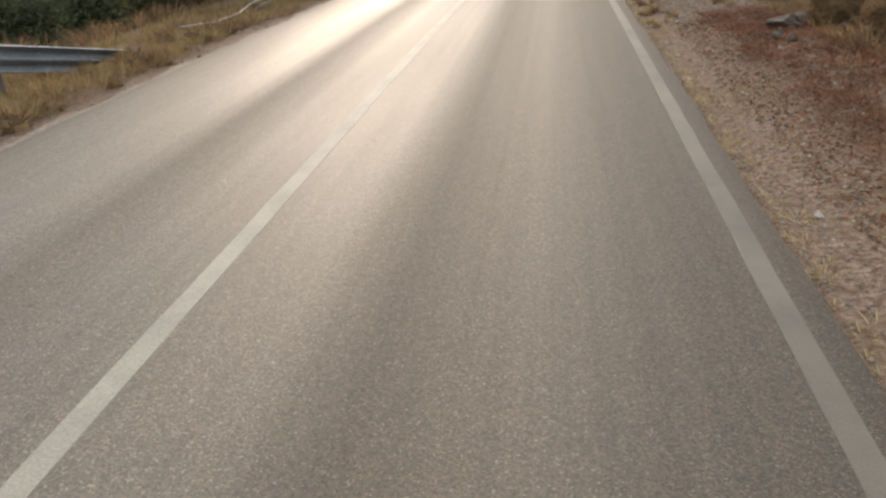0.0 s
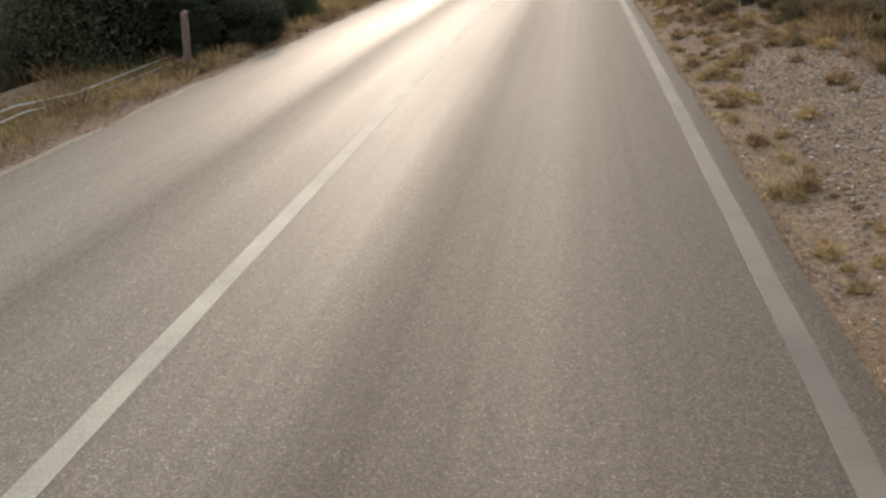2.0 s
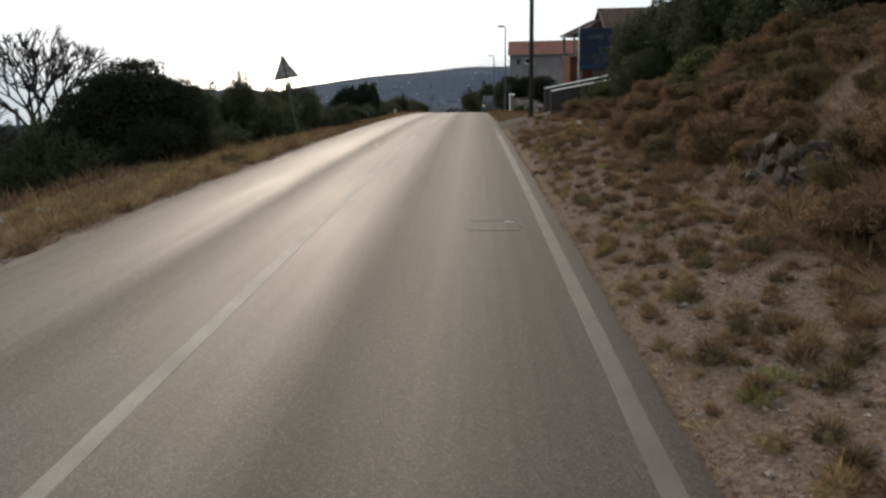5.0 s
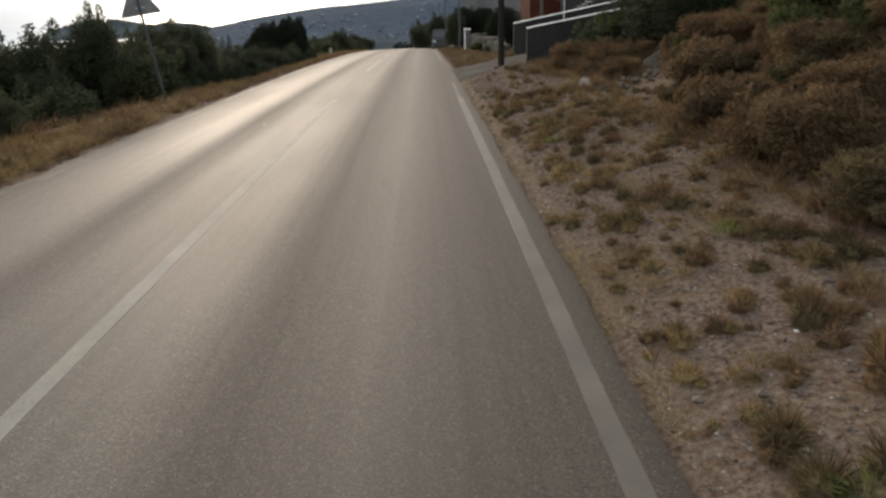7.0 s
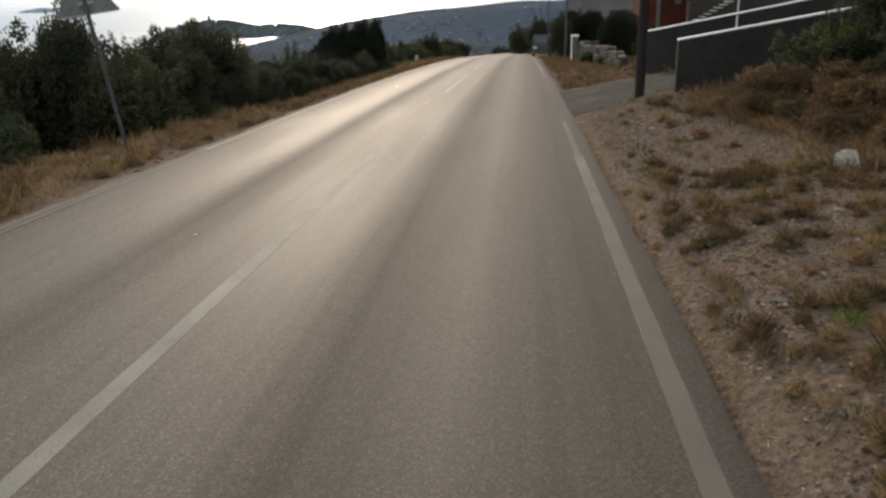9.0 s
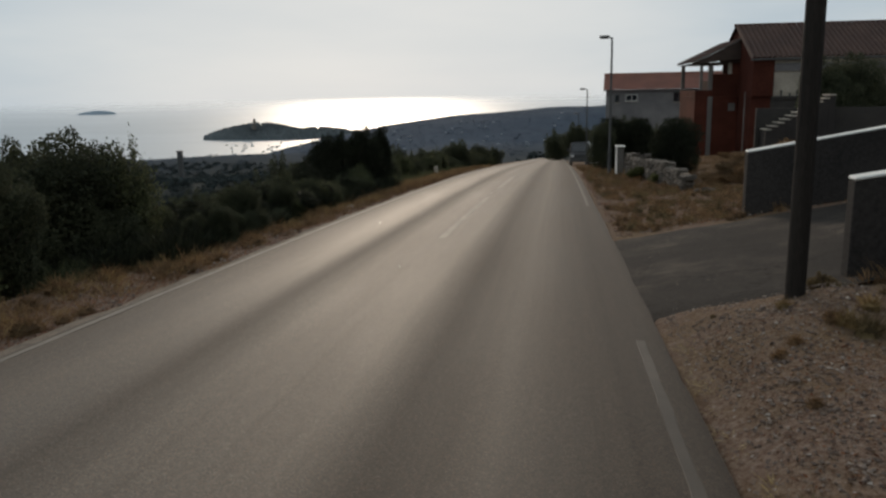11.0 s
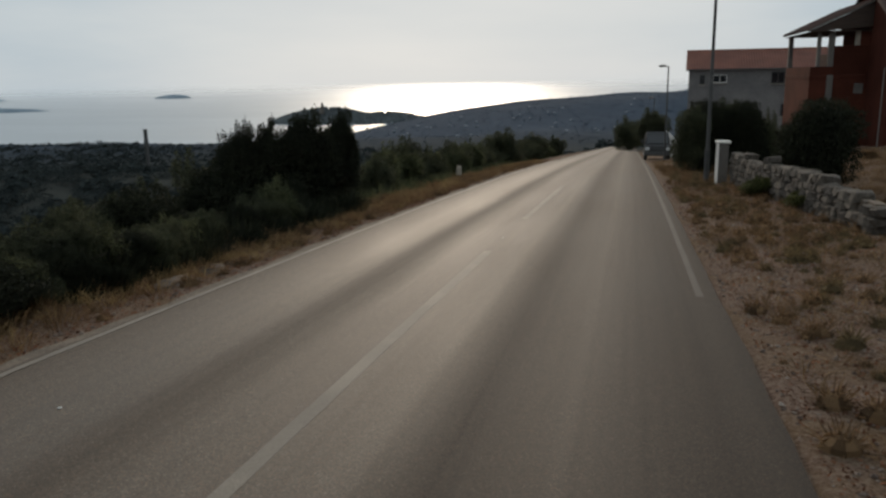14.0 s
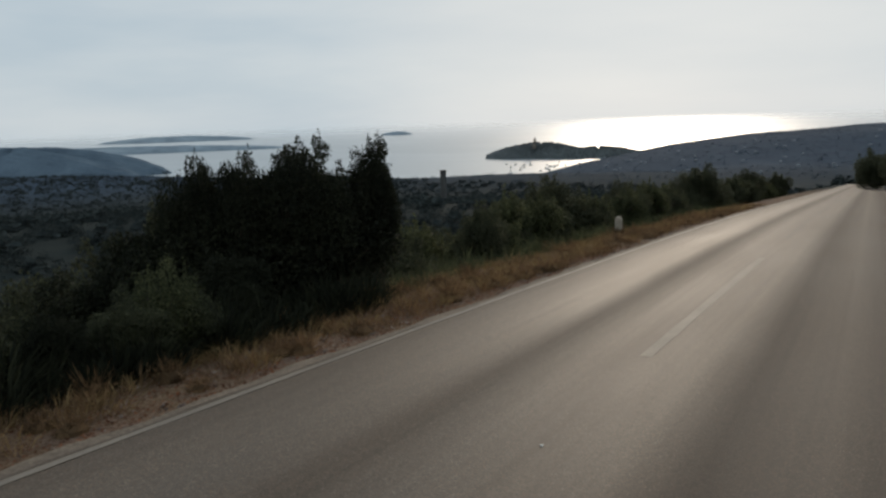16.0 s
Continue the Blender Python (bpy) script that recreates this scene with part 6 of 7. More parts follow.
    tagged(steps, "pale stone steps up to the terrace of the house", "stairs")
    base = gz(9.8, 86.0)
    for k in range(11):
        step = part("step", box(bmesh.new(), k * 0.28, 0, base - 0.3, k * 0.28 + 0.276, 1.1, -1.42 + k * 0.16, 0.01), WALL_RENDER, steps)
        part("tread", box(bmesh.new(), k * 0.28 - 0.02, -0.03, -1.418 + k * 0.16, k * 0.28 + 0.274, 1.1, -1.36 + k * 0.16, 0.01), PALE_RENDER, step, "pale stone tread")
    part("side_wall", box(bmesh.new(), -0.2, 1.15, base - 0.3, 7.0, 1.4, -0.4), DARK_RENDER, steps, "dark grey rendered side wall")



RAW_WOOD = two_scale("raw_boards", (0.17, 0.11, 0.085), (0.27, 0.18, 0.14), 18, 2, 0.85, 0.3, 0.01)
SOFFIT_WOOD = two_scale("brown_boards", (0.035, 0.024, 0.019), (0.07, 0.048, 0.038), 14, 1.5, 0.85, 0.3, 0.01, (1, 1, 8))
ROOF_DARK = two_scale("weathered_brown_tiles", (0.045, 0.027, 0.022), (0.1, 0.055, 0.042), 8, 0.5, 0.85, 0.3, 0.02)
brick_house()
for x, y, top, w in ((-164.5, 300.0, -15.4, 0.5), (-129.7, 300.0, -17.4, 0.75)):
    thing = empty("chimney", pose(x, y, gz(x, y)))
    tagged(thing, "far dark chimney stack above the trees", "chimney")
    top -= gz(x, y)
    part("shaft", box(bmesh.new(), -w, -w, -1, w, w, top - 0.4, 0.05), DARK_STEEL, thing)
    part("cap", box(bmesh.new(), -w * 1.25, -w * 1.25, top - 0.398, w * 1.25, w * 1.25, top, 0.05), DARK_STEEL, thing)


# ---- dry-stone wall: every stone a piece ----
def stone_mesh(seed):
    rnd2 = random.Random(seed)
    bm = bmesh.new()
    bmesh.ops.create_cube(bm, size=1.0)
    bmesh.ops.bevel(bm, geom=bm.edges[:], offset=0.16, segments=1, affect='EDGES')
    for v in bm.verts:
        v.co += Vector((rnd2.uniform(-1, 1), rnd2.uniform(-1, 1), rnd2.uniform(-1, 1))) * 0.09
    me = bpy.data.meshes.new("stone")
    bm.to_mesh(me)
    bm.free()
    me.materials.append(WALL_STONE)
    return me


STONES = [stone_mesh(k) for k in range(8)]


def stone_wall():
    rnd2 = random.Random(3)
    a, b = Vector((3.3, 85.2, 0)), Vector((4.2, 72.8, 0))
    wall = empty("stone_wall", pose(a.x, a.y, 0))
    tagged(wall, "low rough limestone wall along the yard", "wall")
    d = b - a
    length = d.length
    turn = math.degrees(math.atan2(d.y, d.x))
    core = bmesh.new()
    for k in range(26):
        s0, s1 = k / 26, (k + 1) / 26
        p = a + d * (s0 + s1) / 2 - a
        q = a + d * (s0 + s1) / 2
        box(core, p.x - 0.09, p.y - length / 52, gz(q.x, q.y) - 0.4, p.x + 0.09, p.y + length / 52, gz(q.x, q.y) + 0.82 - 0.27 * s0)
    part("core", core, EDGE_DUST, wall, "earth and rubble core")
    for layer in range(6):
        s = 0.0
        while s < length:
            w = rnd2.uniform(0.22, 0.42)
            h = 0.19
            f = (s + w / 2) / length
            if layer * 0.18 > 0.95 - 0.3 * f - (0.3 if f > 0.93 else 0) + rnd2.uniform(-0.08, 0.08):
                s += w
                continue
            c = a + d * f
            st = new("stone", rnd2.choice(STONES))
            st.parent = wall
            st.matrix_basis = pose(c.x - a.x + rnd2.uniform(-0.02, 0.02), c.y - a.y, gz(c.x, c.y) + 0.06 + layer * 0.18 + rnd2.uniform(-0.02, 0.02), rnd2.uniform(-9, 9), rnd2.uniform(-9, 9), turn + rnd2.uniform(-8, 8)) @ Matrix.Diagonal((w * 1.02, 0.42, h * rnd2.uniform(0.95, 1.15), 1))
            s += w


stone_wall()

# ---- rocks ----
def rock(x, y, sx, sy, sz, label="pale weathered limestone rock in the bank", tilt=20.0, sink=0.3):
    rnd2 = rock.rnd
    bm = bmesh.new()
    if x > 2:                                        # broken out of the bank: flat faces and sharp edges
        for _ in range(13):
            d = Vector((rnd2.gauss(0, 1), rnd2.gauss(0, 1), rnd2.gauss(0, 1))).normalized() * rnd2.uniform(0.42, 0.6)
            bm.verts.new(d)
        hull = bmesh.ops.convex_hull(bm, input=bm.verts[:])
        bmesh.ops.delete(bm, geom=[v for v in hull["geom_interior"] if isinstance(v, bmesh.types.BMVert)], context='VERTS')
        bmesh.ops.bevel(bm, geom=bm.edges[:], offset=0.02, segments=1, affect='EDGES')
    else:
        bmesh.ops.create_icosphere(bm, subdivisions=3, radius=0.5)
    o = Vector((rnd2.uniform(0, 50), rnd2.uniform(0, 50), 0))
    for v in bm.verts if x <= 2 else ():
        n = noise.noise(v.co * 3 + o) * 0.22 + abs(noise.noise(v.co * 7 + o)) * 0.1
        v.co = v.co * (1 + n)
        for ax in range(3):
            v.co[ax] = round(v.co[ax] * 5) / 5 * 0.5 + v.co[ax] * 0.5
    me = bpy.data.meshes.new("rock")
    bm.to_mesh(me)
    bm.free()
    me.materials.append(STONE if x < 2 and y < 60 else HEAP_STONE if 44 < y < 49 else BANK_STONE)
    ob = new("rock", me)
    ob.matrix_world = pose(x, y, gz(x, y) + sz * (0.5 - sink), rnd2.uniform(-tilt, tilt), rnd2.uniform(-tilt, tilt), rnd2.uniform(0, 360)) @ Matrix.Diagonal((sx, sy, sz, 1))
    return tagged(ob, label, "rock", "rocks")


rock.rnd = random.Random(14)
for x, y, a, b, c in ((3.6, 31.6, 0.3, 0.22, 0.24), (3.9, 32.3, 0.28, 0.2, 0.24), (3.3, 31.0, 0.26, 0.2, 0.22), (4.4, 31.9, 0.26, 0.2, 0.22), (4.1, 30.9, 0.3, 0.2, 0.26),
                      (4.5, 46.8, 0.6, 0.4, 0.4), (4.9, 47.3, 0.5, 0.4, 0.35), (5.3, 47.0, 0.6, 0.5, 0.4), (4.0, 48.0, 0.35, 0.3, 0.25), (3.3, 9.6, 0.34, 0.3, 0.42), (2.6, 10.8, 0.5, 0.4, 0.3), (2.9, 11.1, 0.4, 0.3, 0.25), (3.8, 10.4, 0.5, 0.4, 0.4),
                      (6.2, 36.3, 0.8, 0.6, 0.4), (6.6, 37.2, 0.7, 0.5, 0.4), (4.6, 71.6, 0.5, 0.4, 0.3), (4.2, 71.2, 0.4, 0.4, 0.25), (4.9, 72.2, 0.4, 0.4, 0.3), (3.0, 88.2, 0.5, 0.3, 0.5)):
    rock(x, y, a, b, c)
rock(3.95, 40.1, 0.3, 0.22, 0.24, "pale rock in the dry brush")
pale = rock(2.98, 45.9, 0.3, 0.2, 0.26, "pale cream limestone block at the foot of the bank", 15, 0.1)
pale.data.materials[0] = PALE_RENDER
for k in range(170):                                  # a spill of broken stone down the bank
    s = 0.05 + 0.14 * rock.rnd.uniform(0, 1) ** 1.6
    f = rock.rnd.uniform(0, 1)
    rock(3.4 + 2.2 * f + rock.rnd.gauss(0, 0.33), 45.0 + 2.3 * f + rock.rnd.gauss(0, 0.5), s, s * rock.rnd.uniform(0.5, 0.9), s * rock.rnd.uniform(0.5, 1.0), "broken brown-grey limestone piece in a heap on the bank", 45, -0.1)
for k in range(34):                                   # a broken rock face in the bank
    s = rock.rnd.uniform(0.1, 0.3)
    x, y = 3.7 + rock.rnd.gauss(0, 0.28), 32.0 + rock.rnd.gauss(0, 0.55)
    rock(x, y, s, s * rock.rnd.uniform(0.5, 0.8), s * rock.rnd.uniform(0.8, 1.3), "brown-grey limestone block broken out of the bank", 35, -0.15)
for k in range(16):
    s = rock.rnd.uniform(0.1, 0.24)
    rock(3.0 + rock.rnd.gauss(0, 0.5), 10.6 + rock.rnd.gauss(0, 0.5), s, s * rock.rnd.uniform(0.6, 0.9), s * 0.7, "broken grey limestone piece on the verge", 40, 0.2)
for x, y, a, b, c in ((-6.0, 61.2, 0.8, 0.45, 0.12), (-6.4, 60.4, 0.5, 0.3, 0.1), (-5.7, 66.5, 0.8, 0.4, 0.1), (-5.7, 67.4, 0.6, 0.35, 0.09), (-5.72, 68.3, 0.7, 0.3, 0.08), (-6.2, 49.0, 0.5, 0.35, 0.14), (-7.3, 33.1, 0.4, 0.35, 0.25), (-7.0, 34.0, 0.35, 0.3, 0.2)):
    rock(x, y, a, b, c, "flat pale limestone slab at the verge", 6.0)


# ---- gravel and grass ----
def strewn_stones(name, count, place, sizes, seed, label):
    """Small broken stones, joined: eight-sided chips half sunk in the earth."""
    r = np.random.RandomState(seed)
    x, y = place(r, count)
    z = ground_z(x, y) + np.where((y > 53.5) & (y < 60.6) & (x < 6), 0.035, 0)
    s = r.uniform(*sizes, count) * r.uniform(0.6, 1.0, count)
    base = np.array([(1, 0, 0), (0, 1, 0), (-1, 0, 0), (0, -1, 0), (0.3, 0.2, 0.75), (-0.2, -0.3, -0.6)])
    k = base[None] * r.uniform(0.65, 1.25, (count, 6, 1)) * s[:, None, None] * np.array([1, 0.8, 0.75])
    a = r.uniform(0, 6.28, count)
    c, q = np.cos(a)[:, None], np.sin(a)[:, None]
    k = np.stack([k[..., 0] * c - k[..., 1] * q, k[..., 0] * q + k[..., 1] * c, k[..., 2]], -1) + np.stack([x, y, z + s * 0.25], -1)[:, None]
    tri = np.array([(0, 1, 4), (1, 2, 4), (2, 3, 4), (3, 0, 4), (1, 0, 5), (2, 1, 5), (3, 2, 5), (0, 3, 5)])
    f = (tri[None] + (np.arange(count) * 6)[:, None, None]).reshape(-1, 3)
    tagged(new(name, mesh_of(name, k.reshape(-1, 3).tolist(), f.tolist(), CHIPS)), label, "gravel", kind="stuff")


def chip_material():
    m, n, l, b = material("stone_chips", 0.9, 0.0, 0.2)
    geo = n.new("ShaderNodeNewGeometry")
    r = ramp(n, l, geo.outputs["Random Per Island"], [(0.0, (0.085, 0.057, 0.046)), (0.45, (0.16, 0.12, 0.097)), (0.85, (0.222, 0.17, 0.137)), (1.0, (0.36, 0.305, 0.258))])
    l.new(r.outputs[0], b.inputs["Base Color"])
    return m


CHIPS = chip_material()
strewn_stones("gravel", 48000, lambda r, n: (1.0 + 2.8 * r.uniform(0, 1, n) ** 1.1, r.uniform(-2, 54, n)), (0.006, 0.025), 41, "loose limestone gravel on the verge")
strewn_stones("gravel", 450, lambda r, n: (1.2 + 3.2 * r.uniform(0, 1, n), r.uniform(-2, 54, n)), (0.025, 0.06), 42, "broken limestone lumps on the verge")
strewn_stones("gravel", 5500, lambda r, n: (1.5 + 2.0 * r.uniform(0, 1, n), 11.5 + 8 * r.beta(2, 2, n)), (0.01, 0.032), 46, "grey broken stone on the open verge")
strewn_stones("gravel", 7000, lambda r, n: (1.05 + 2.4 * r.uniform(0, 1, n), r.uniform(38, 53.5, n)), (0.01, 0.03), 47, "loose pale gravel on the verge before the drive")
strewn_stones("gravel", 6000, lambda r, n: (1.0 + 3.6 * r.uniform(0, 1, n), r.uniform(60.5, 90, n)), (0.01, 0.04), 43, "loose gravel along the yard")
strewn_stones("gravel", 500, lambda r, n: (1.05 + 4.5 * r.uniform(0, 1, n), 53.6 + 6.8 * r.beta(0.35, 0.35, n)), (0.006, 0.018), 45, "loose gravel washed over the drive")
strewn_stones("gravel", 3500, lambda r, n: (-4.98 - 1.7 * r.uniform(0, 1, n) ** 1.4, r.uniform(0, 92, n)), (0.012, 0.045), 44, "loose gravel on the downhill verge")


def tufts(name, count, place, blades, height, spread, width, mat, seed, label, droop=0.5):
    """Tufts of narrow blades that lean outward, joined into one mesh."""
    r = np.random.RandomState(seed)
    x, y = place(r, count)
    z = ground_z(x, y) - 0.01
    s = r.uniform(0.5, 1.3, count)
    n = count * blades
    rep = lambda v: np.repeat(v, blades)
    a = r.uniform(0, 6.283, n)
    q = np.sqrt(r.uniform(0, 1, n))
    h = rep(s) * height * r.uniform(0.5, 1.1, n) * (1 - 0.45 * q)
    bx, by = rep(x) + np.cos(a) * q * spread * 0.55 * rep(s), rep(y) + np.sin(a) * q * spread * 0.55 * rep(s)
    out = spread * rep(s) * droop * (0.25 + q)
    tx, ty = bx + np.cos(a) * out + r.normal(0, 0.02, n), by + np.sin(a) * out + r.normal(0, 0.02, n)
    w = width * r.uniform(0.6, 1.3, n)
    sa = a + r.uniform(-1.6, 1.6, n)
    dx, dy = -np.sin(sa) * w, np.cos(sa) * w
    zb = rep(z)
    mx, my, mz = bx + (tx - bx) * 0.4, by + (ty - by) * 0.4, zb + h * 0.68
    v = np.stack([np.stack([bx - dx, by - dy, zb], -1), np.stack([mx - dx * 0.7, my - dy * 0.7, mz], -1), np.stack([tx, ty, zb + h], -1), np.stack([mx + dx * 0.7, my + dy * 0.7, mz], -1)], 1)
    tagged(new(name, quad_mesh(name, v.reshape(-1, 3), mat)), label, "grass", kind="stuff")


def clustered(x0, x1, y0, y1, groups, power=1.0):
    """Places gathered round random centres."""
    def place(r, n):
        cx, cy = x0 + (x1 - x0) * r.uniform(0, 1, groups) ** power, r.uniform(y0, y1, groups)
        k = r.randint(0, groups, n)
        x, y = cx[k] + r.normal(0, 0.35, n), cy[k] + r.normal(0, 0.45, n)
        lo, hi = min(x0, x1), max(x0, x1)
        return np.clip(x, lo, hi), y
    return place


def cushions(name, count, place, blades, radius, mat, seed, label):
    """Rounded spiny cushions: short blades that point outward from a low dome, joined."""
    r = np.random.RandomState(seed)
    x, y = place(r, count)
    z = ground_z(x, y) - 0.015
    s = radius * r.uniform(0.35, 1.25, count) ** 1.2
    n = count * blades
    d = r.normal(size=(n, 3))
    d /= np.linalg.norm(d, axis=1, keepdims=True)
    d[:, 2] = np.abs(d[:, 2]) + 0.3
    d /= np.linalg.norm(d, axis=1, keepdims=True)
    big = np.repeat(s, blades)[:, None]
    mid = np.stack([np.repeat(x, blades), np.repeat(y, blades), np.repeat(z, blades)], -1)
    flat = np.array([1, 1, 1.0])
    root = mid + d * flat * big * r.uniform(0.15, 0.6, (n, 1))
    tip = mid + (d + r.normal(size=(n, 3)) * 0.2) * flat * big * r.uniform(0.75, 1.3, (n, 1))
    side = np.cross(d, r.normal(size=(n, 3)))
    side *= (0.02 * big) / np.maximum(np.linalg.norm(side, axis=1, keepdims=True), 1e-6)
    half = root * 0.45 + tip * 0.55
    blade = np.stack([root, half - side, tip, half + side], 1).reshape(-1, 3)
    # a close woody dome inside each cushion
    ring = np.array([[math.cos(k * math.pi / 4), math.sin(k * math.pi / 4)] for k in range(9)])
    levels = ((1.0, 0.0), (0.86, 0.5), (0.45, 0.85), (0.0, 0.95))
    dome = []
    for (r0, h0), (r1, h1) in zip(levels, levels[1:]):
        for k in range(8):
            p, q = ring[k], ring[k + 1]
            dome += [(p[0] * r0, p[1] * r0, h0), (q[0] * r0, q[1] * r0, h0), (q[0] * r1, q[1] * r1, h1), (p[0] * r1, p[1] * r1, h1)]
    dome = np.array(dome)[None] * (s * 0.72)[:, None, None] * np.array([1, 1, 0.9]) * r.uniform(0.85, 1.1, (count, 96, 1)) + np.stack([x, y, z], -1)[:, None]
    blade = np.concatenate([blade, dome.reshape(-1, 3)])
    tagged(new(name, quad_mesh(name, blade, mat)), label, "dry plants", kind="stuff")


UPHILL_ALL = lambda r, n: (1.15 + 3.2 * r.uniform(0, 1, n) ** 0.8, np.where(r.uniform(0, 1, n) < 0.95, r.uniform(11.5, 46.5, n), r.uniform(46.5, 53.5, n)))          # few by the drive


def UPHILL(r, n):
    """Along the uphill verge, but for the open stony stretch and the leaf litter before it."""
    x, y = UPHILL_ALL(r, n)
    bare = (y < 18.5) & (x > 1.5) & (x < 3.2) & (r.uniform(0, 1, n) < 0.85)
    return x, np.where(bare, y + r.uniform(10, 27, n), y)


cushions("dry_cushions", 560, UPHILL, 320, 0.12, GRASS_BROWN, 71, "rounded brown dry cushion plants in the gravel")
cushions("dry_cushions", 420, UPHILL, 320, 0.125, GREY_OLIVE, 72, "grey-olive cushion plants in the gravel")
cushions("dry_cushions", 240, UPHILL, 300, 0.11, GRASS_DRY, 73, "straw-coloured cushion plants in the gravel")
cushions("dry_cushions", 300, lambda r, n: (1.15 + 2.6 * r.uniform(0, 1, n), r.uniform(18, 46, n)), 220, 0.1, GRASS_BROWN, 80, "small brown cushion plants close together in the gravel")
cushions("dry_cushions", 150, lambda r, n: (1.06 + 0.5 * r.uniform(0, 1, n), r.uniform(12, 47, n)), 200, 0.09, GRASS_DRY, 81, "small straw-coloured cushions at the asphalt edge")
cushions("dry_cushions", 420, lambda r, n: (-5.3 - 1.9 * r.uniform(0, 1, n), r.uniform(-2, 100, n)), 170, 0.2, GRASS_BROWN, 74, "brown dry cushion plants on the downhill verge")
cushions("dry_cushions", 260, lambda r, n: (-5.25 - 2.0 * r.uniform(0, 1, n), r.uniform(-2, 100, n)), 170, 0.2, RUSSET, 75, "russet cushion plants on the downhill verge")
YARD = lambda r, n: (1.2 + 4.5 * r.uniform(0, 1, n), r.uniform(60.5, 100, n))
cushions("dry_cushions", 560, YARD, 130, 0.17, GRASS_BROWN, 76, "brown dry cushion plants along the yard")
cushions("dry_cushions", 420, YARD, 130, 0.17, GREY_OLIVE, 77, "grey-olive cushion plants along the yard")
tufts("edge_straw", 420, lambda r, n: (0.99 + 0.16 * r.uniform(0, 1, n) ** 1.5, r.uniform(-1, 53, n)), 26, 0.06, 0.09, 0.003, GRASS_PALE, 78, "pale straw along the asphalt edge", 1.1)
GREEN_SPOTS = np.array([(1.42, 26.3), (1.6, 26.5), (1.7, 42.4), (1.85, 42.7), (1.55, 33.2), (1.75, 31.0), (1.6, 40.9), (2.2, 36.4), (2.9, 28.4)])
tufts("green_tufts", 9, lambda r, n: (GREEN_SPOTS[:, 0], GREEN_SPOTS[:, 1]), 130, 0.13, 0.14, 0.005, GREEN_TUFT, 79, "small yellow-green tufts in the gravel", 0.7)
# uphill verge: small dry cushions in the gravel, taller growth on the bank
tufts("dry_tufts", 150, clustered(1.25, 3.6, 18, 46, 130, 0.8), 200, 0.11, 0.11, 0.0026, GRASS_BROWN, 51, "low brown cushions of dry grass in the gravel", 0.7)
tufts("dry_tufts", 200, clustered(1.2, 3.8, 18, 48, 160, 0.9), 120, 0.12, 0.13, 0.0028, GRASS_DRY, 52, "yellow dry grass tufts on the verge", 0.5)
tufts("dry_tufts", 16, clustered(1.2, 3.0, 22, 53, 40), 50, 0.13, 0.13, 0.005, LEAF_FRESH, 53, "a few green tufts among the dry grass", 0.6)
tufts("bank_grass", 950, lambda r, n: (1.9 + 2.6 * r.uniform(0, 1, n), r.uniform(1, 13, n)), 60, 0.12, 0.2, 0.003, RED_LITTER, 64, "low reddish dead grass at the foot of the bank", 0.9)


def leaf_litter(count, place, size, mat, seed):
    """Dry fallen leaves and chaff, lying flat or curled on the ground."""
    r = np.random.RandomState(seed)
    x, y = place(r, count)
    mid = np.stack([x, y, ground_z(x, y) + r.uniform(0.003, 0.018, count)], -1)
    a = r.uniform(0, 6.283, count)
    s = size * r.uniform(0.5, 1.3, count)
    tip = np.stack([np.cos(a), np.sin(a), r.normal(0, 0.35, count)], -1) * s[:, None]
    side = np.stack([-np.sin(a), np.cos(a), r.normal(0, 0.35, count)], -1) * s[:, None] * 0.45
    v = np.stack([mid - tip, mid - side, mid + tip, mid + side], 1).reshape(-1, 3)
    tagged(new("leaf_litter", quad_mesh("leaf_litter", v, mat)), "red-brown dry leaf litter on the stony verge", "leaf litter", kind="stuff")


leaf_litter(70000, lambda r, n: (1.35 + 3.6 * r.uniform(0, 1, n) ** 0.7, r.uniform(-1, 12.5, n)), 0.02, RED_LITTER, 91)
leaf_litter(9000, lambda r, n: (1.05 + 2.6 * r.uniform(0, 1, n), r.uniform(-1, 14, n)), 0.014, GRASS_DRY, 92)
leaf_litter(30000, lambda r, n: (1.1 + 2.8 * r.uniform(0, 1, n), r.uniform(14, 53, n)), 0.013, GRASS_BROWN, 93)
leaf_litter(20000, lambda r, n: (-5.05 - 1.6 * r.uniform(0, 1, n), r.uniform(50, 84, n)), 0.02, RED_LITTER, 94)
leaf_litter(34000, lambda r, n: (1.05 + 4.6 * r.uniform(0, 1, n), r.uniform(60.5, 88, n)), 0.02, RED_LITTER, 95)
leaf_litter(8000, lambda r, n: (1.2 + 3.0 * r.uniform(0, 1, n), r.uniform(36, 53, n)), 0.016, RED_LITTER, 96)


def bank(x0, width, y0):
    """Over the bank, but not where broken stone lies."""
    def place(r, n):
        x, y = x0 + width * r.uniform(0, 1, n), r.uniform(y0, 54.4, n)
        bare = on_heap(x, y, 0.42) | (np.hypot(x - 3.7, (y - 32.0) * 0.6) < 0.5)
        return np.where(bare, x + 1.5, x), y
    return place


tufts("bank_grass", 2600, bank(2.9, 5.5, 3), 46, 0.36, 0.3, 0.007, RUSSET, 54, "thick brown dead grass over the bank", 0.8)
tufts("bank_grass", 1200, bank(2.9, 6.0, 8), 40, 0.28, 0.28, 0.007, GRASS_DRY, 55, "straw-coloured grass over the bank", 0.8)
tufts("yard_grass", 5200, lambda r, n: (4.4 + 14 * r.uniform(0, 1, n) ** 1.1, r.uniform(61, 106, n)), 30, 0.2, 0.3, 0.009, RUSSET, 56, "dry grass in the yard beside the road", 0.8)
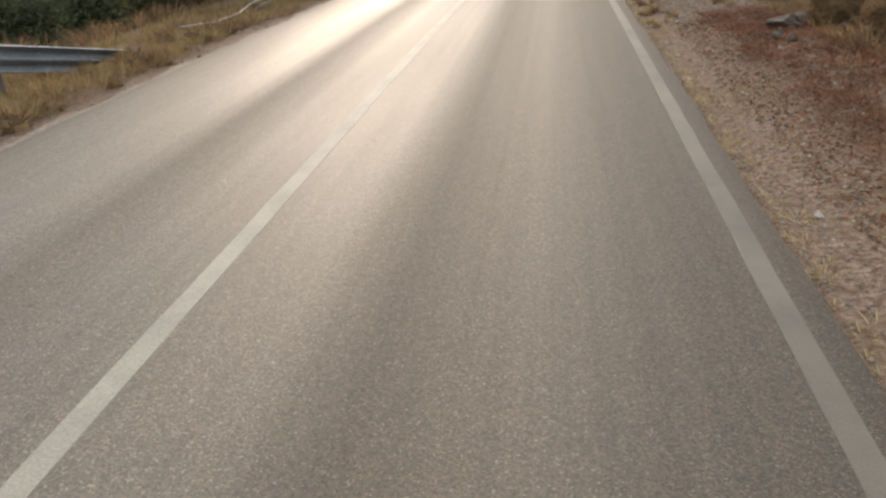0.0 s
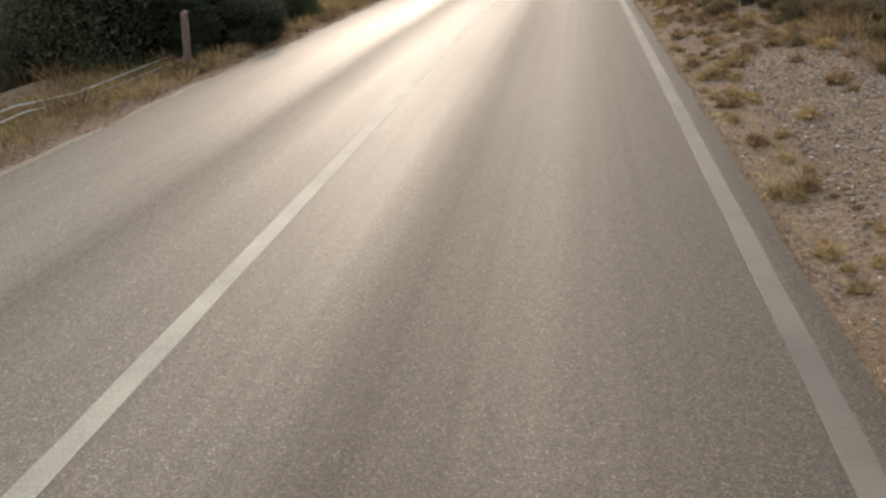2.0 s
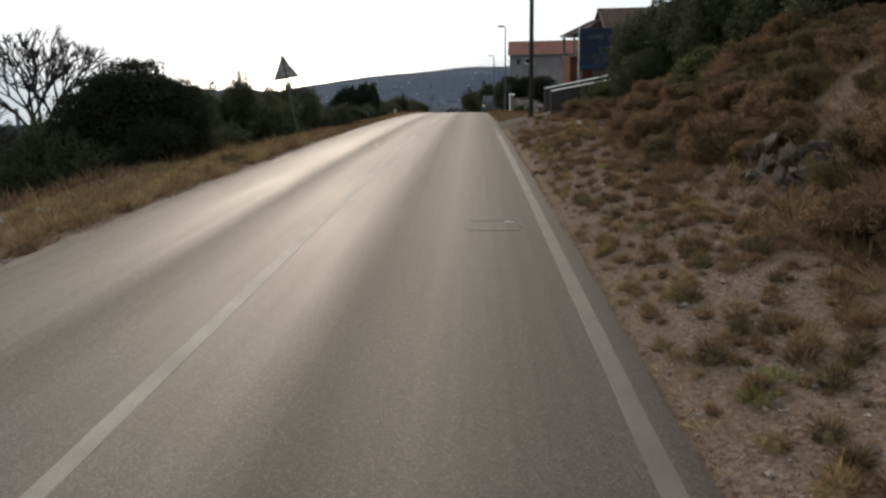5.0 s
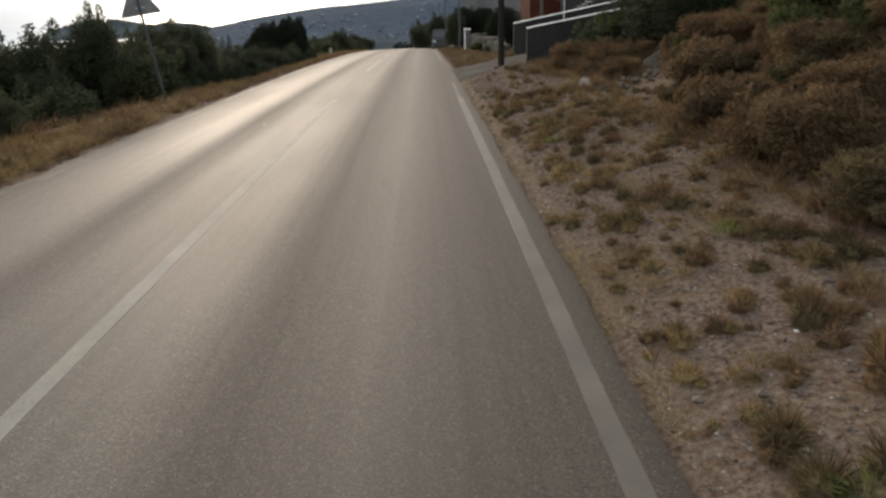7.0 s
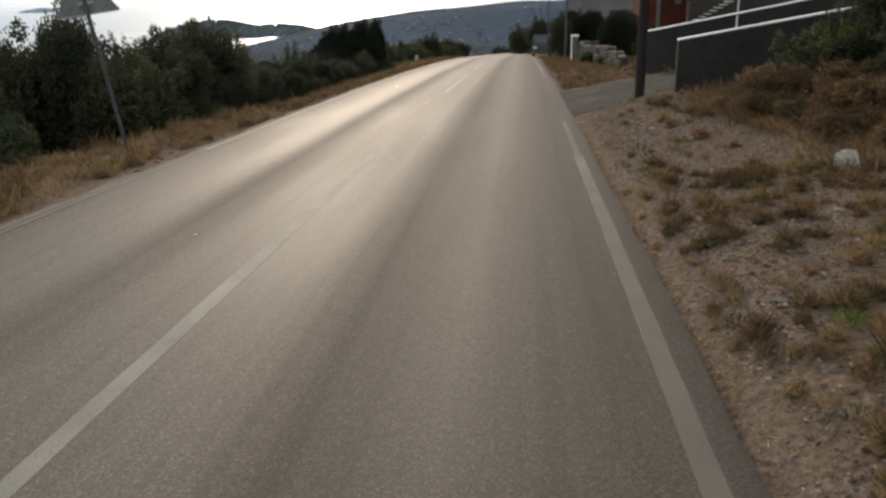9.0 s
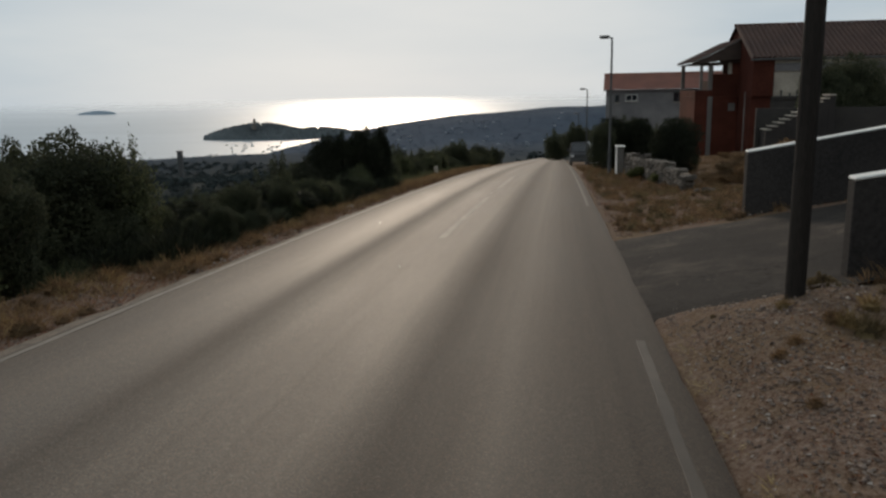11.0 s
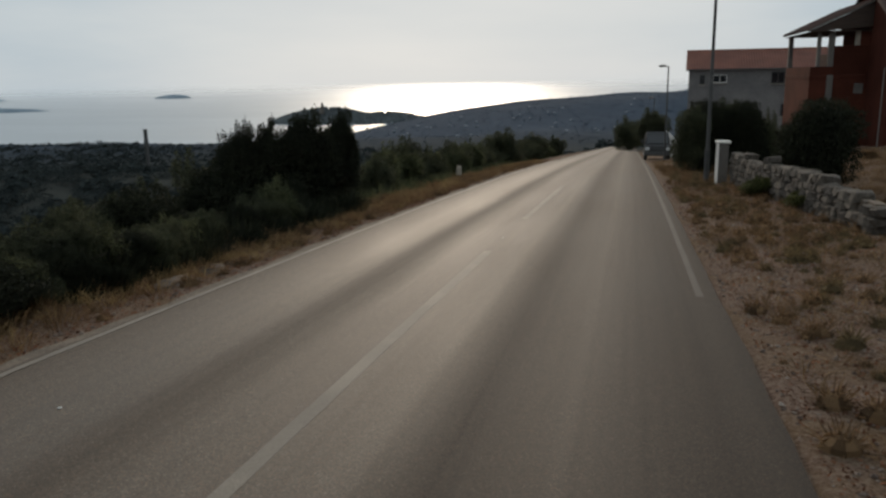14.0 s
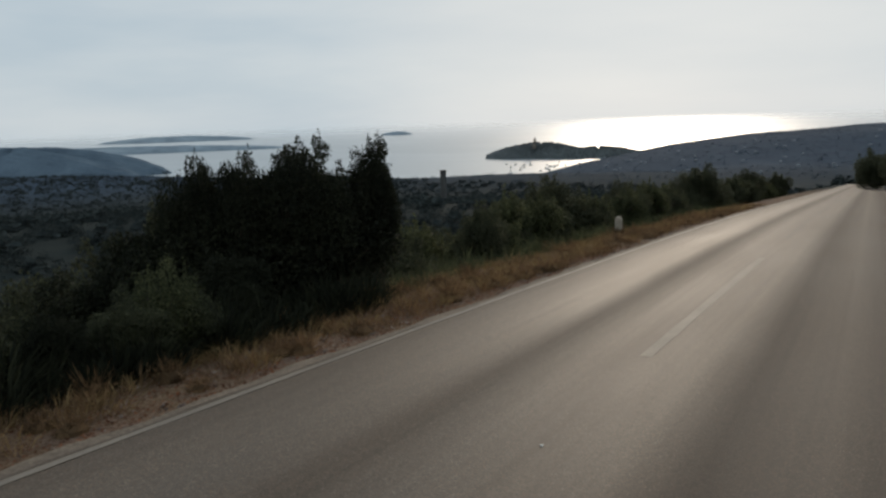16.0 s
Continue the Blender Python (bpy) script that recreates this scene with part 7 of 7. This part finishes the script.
tufts("yard_grass", 700, lambda r, n: (1.25 + 2.4 * r.uniform(0, 1, n), r.uniform(61, 112, n)), 36, 0.16, 0.2, 0.007, RUSSET, 57, "dry grass on the lower verge", 0.8)
# downhill verge
tufts("verge_grass", 2000, lambda r, n: (-5.35 - 2.6 * r.uniform(0, 1, n), r.uniform(-4, 46, n)), 44, 0.26, 0.26, 0.006, GRASS_DRY, 58, "tall dry yellow grass on the downhill verge", 0.7)
tufts("verge_grass", 700, lambda r, n: (-5.2 - 2.6 * r.uniform(0, 1, n), r.uniform(-4, 46, n)), 44, 0.22, 0.24, 0.006, GRASS_BROWN, 59, "brown dry grass on the downhill verge", 0.7)
tufts("verge_grass", 700, lambda r, n: (-5.25 - 1.7 * r.uniform(0, 1, n), r.uniform(44, 110, n)), 44, 0.24, 0.24, 0.006, GRASS_BROWN, 60, "brown dry grass along the road edge", 0.75)
tufts("verge_grass", 700, lambda r, n: (-5.4 - 1.9 * r.uniform(0, 1, n), r.uniform(44, 110, n)), 44, 0.26, 0.24, 0.006, GRASS_DRY, 61, "dry yellow grass along the road edge", 0.75)
tufts("slope_growth", 1300, lambda r, n: (-7.0 - 5 * r.uniform(0, 1, n) ** 1.3, r.uniform(56, 112, n)), 40, 0.5, 0.4, 0.011, LEAF_MID, 62, "low green growth at the top of the slope", 0.8)
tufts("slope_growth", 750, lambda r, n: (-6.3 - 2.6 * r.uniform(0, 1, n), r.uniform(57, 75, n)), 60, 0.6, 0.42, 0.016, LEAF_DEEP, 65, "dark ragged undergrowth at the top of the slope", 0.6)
tufts("slope_growth", 700, lambda r, n: (-7.8 - 5 * r.uniform(0, 1, n), r.uniform(8, 56, n)), 40, 0.5, 0.4, 0.011, GRASS_BROWN, 63, "brown undergrowth below the verge", 0.8)

# ---- litter and chips on the asphalt ----
rnd = random.Random(8)
for x, y in ((-3.0, 44.7), (-2.35, 56.8), (-2.2, 70.9), (1.5, 12.6), (1.9, 34.6), (-3.9, 62.2)):
    bm = bmesh.new()
    bmesh.ops.create_icosphere(bm, subdivisions=1, radius=0.014)
    for v in bm.verts:
        v.co = Vector((v.co.x * rnd.uniform(0.8, 1.5), v.co.y * rnd.uniform(0.8, 1.4), v.co.z * 0.5))
    ob = part("pebble", bm, WHITE)
    z = road_strip_z(x + 2.2, y) + 0.008 if -4.9 < x < 0.9 else gz(x, y) + 0.02
    ob.matrix_world = pose(x, y, z)
    tagged(ob, "small white stone chip on the asphalt", "pebble", "stone chips")
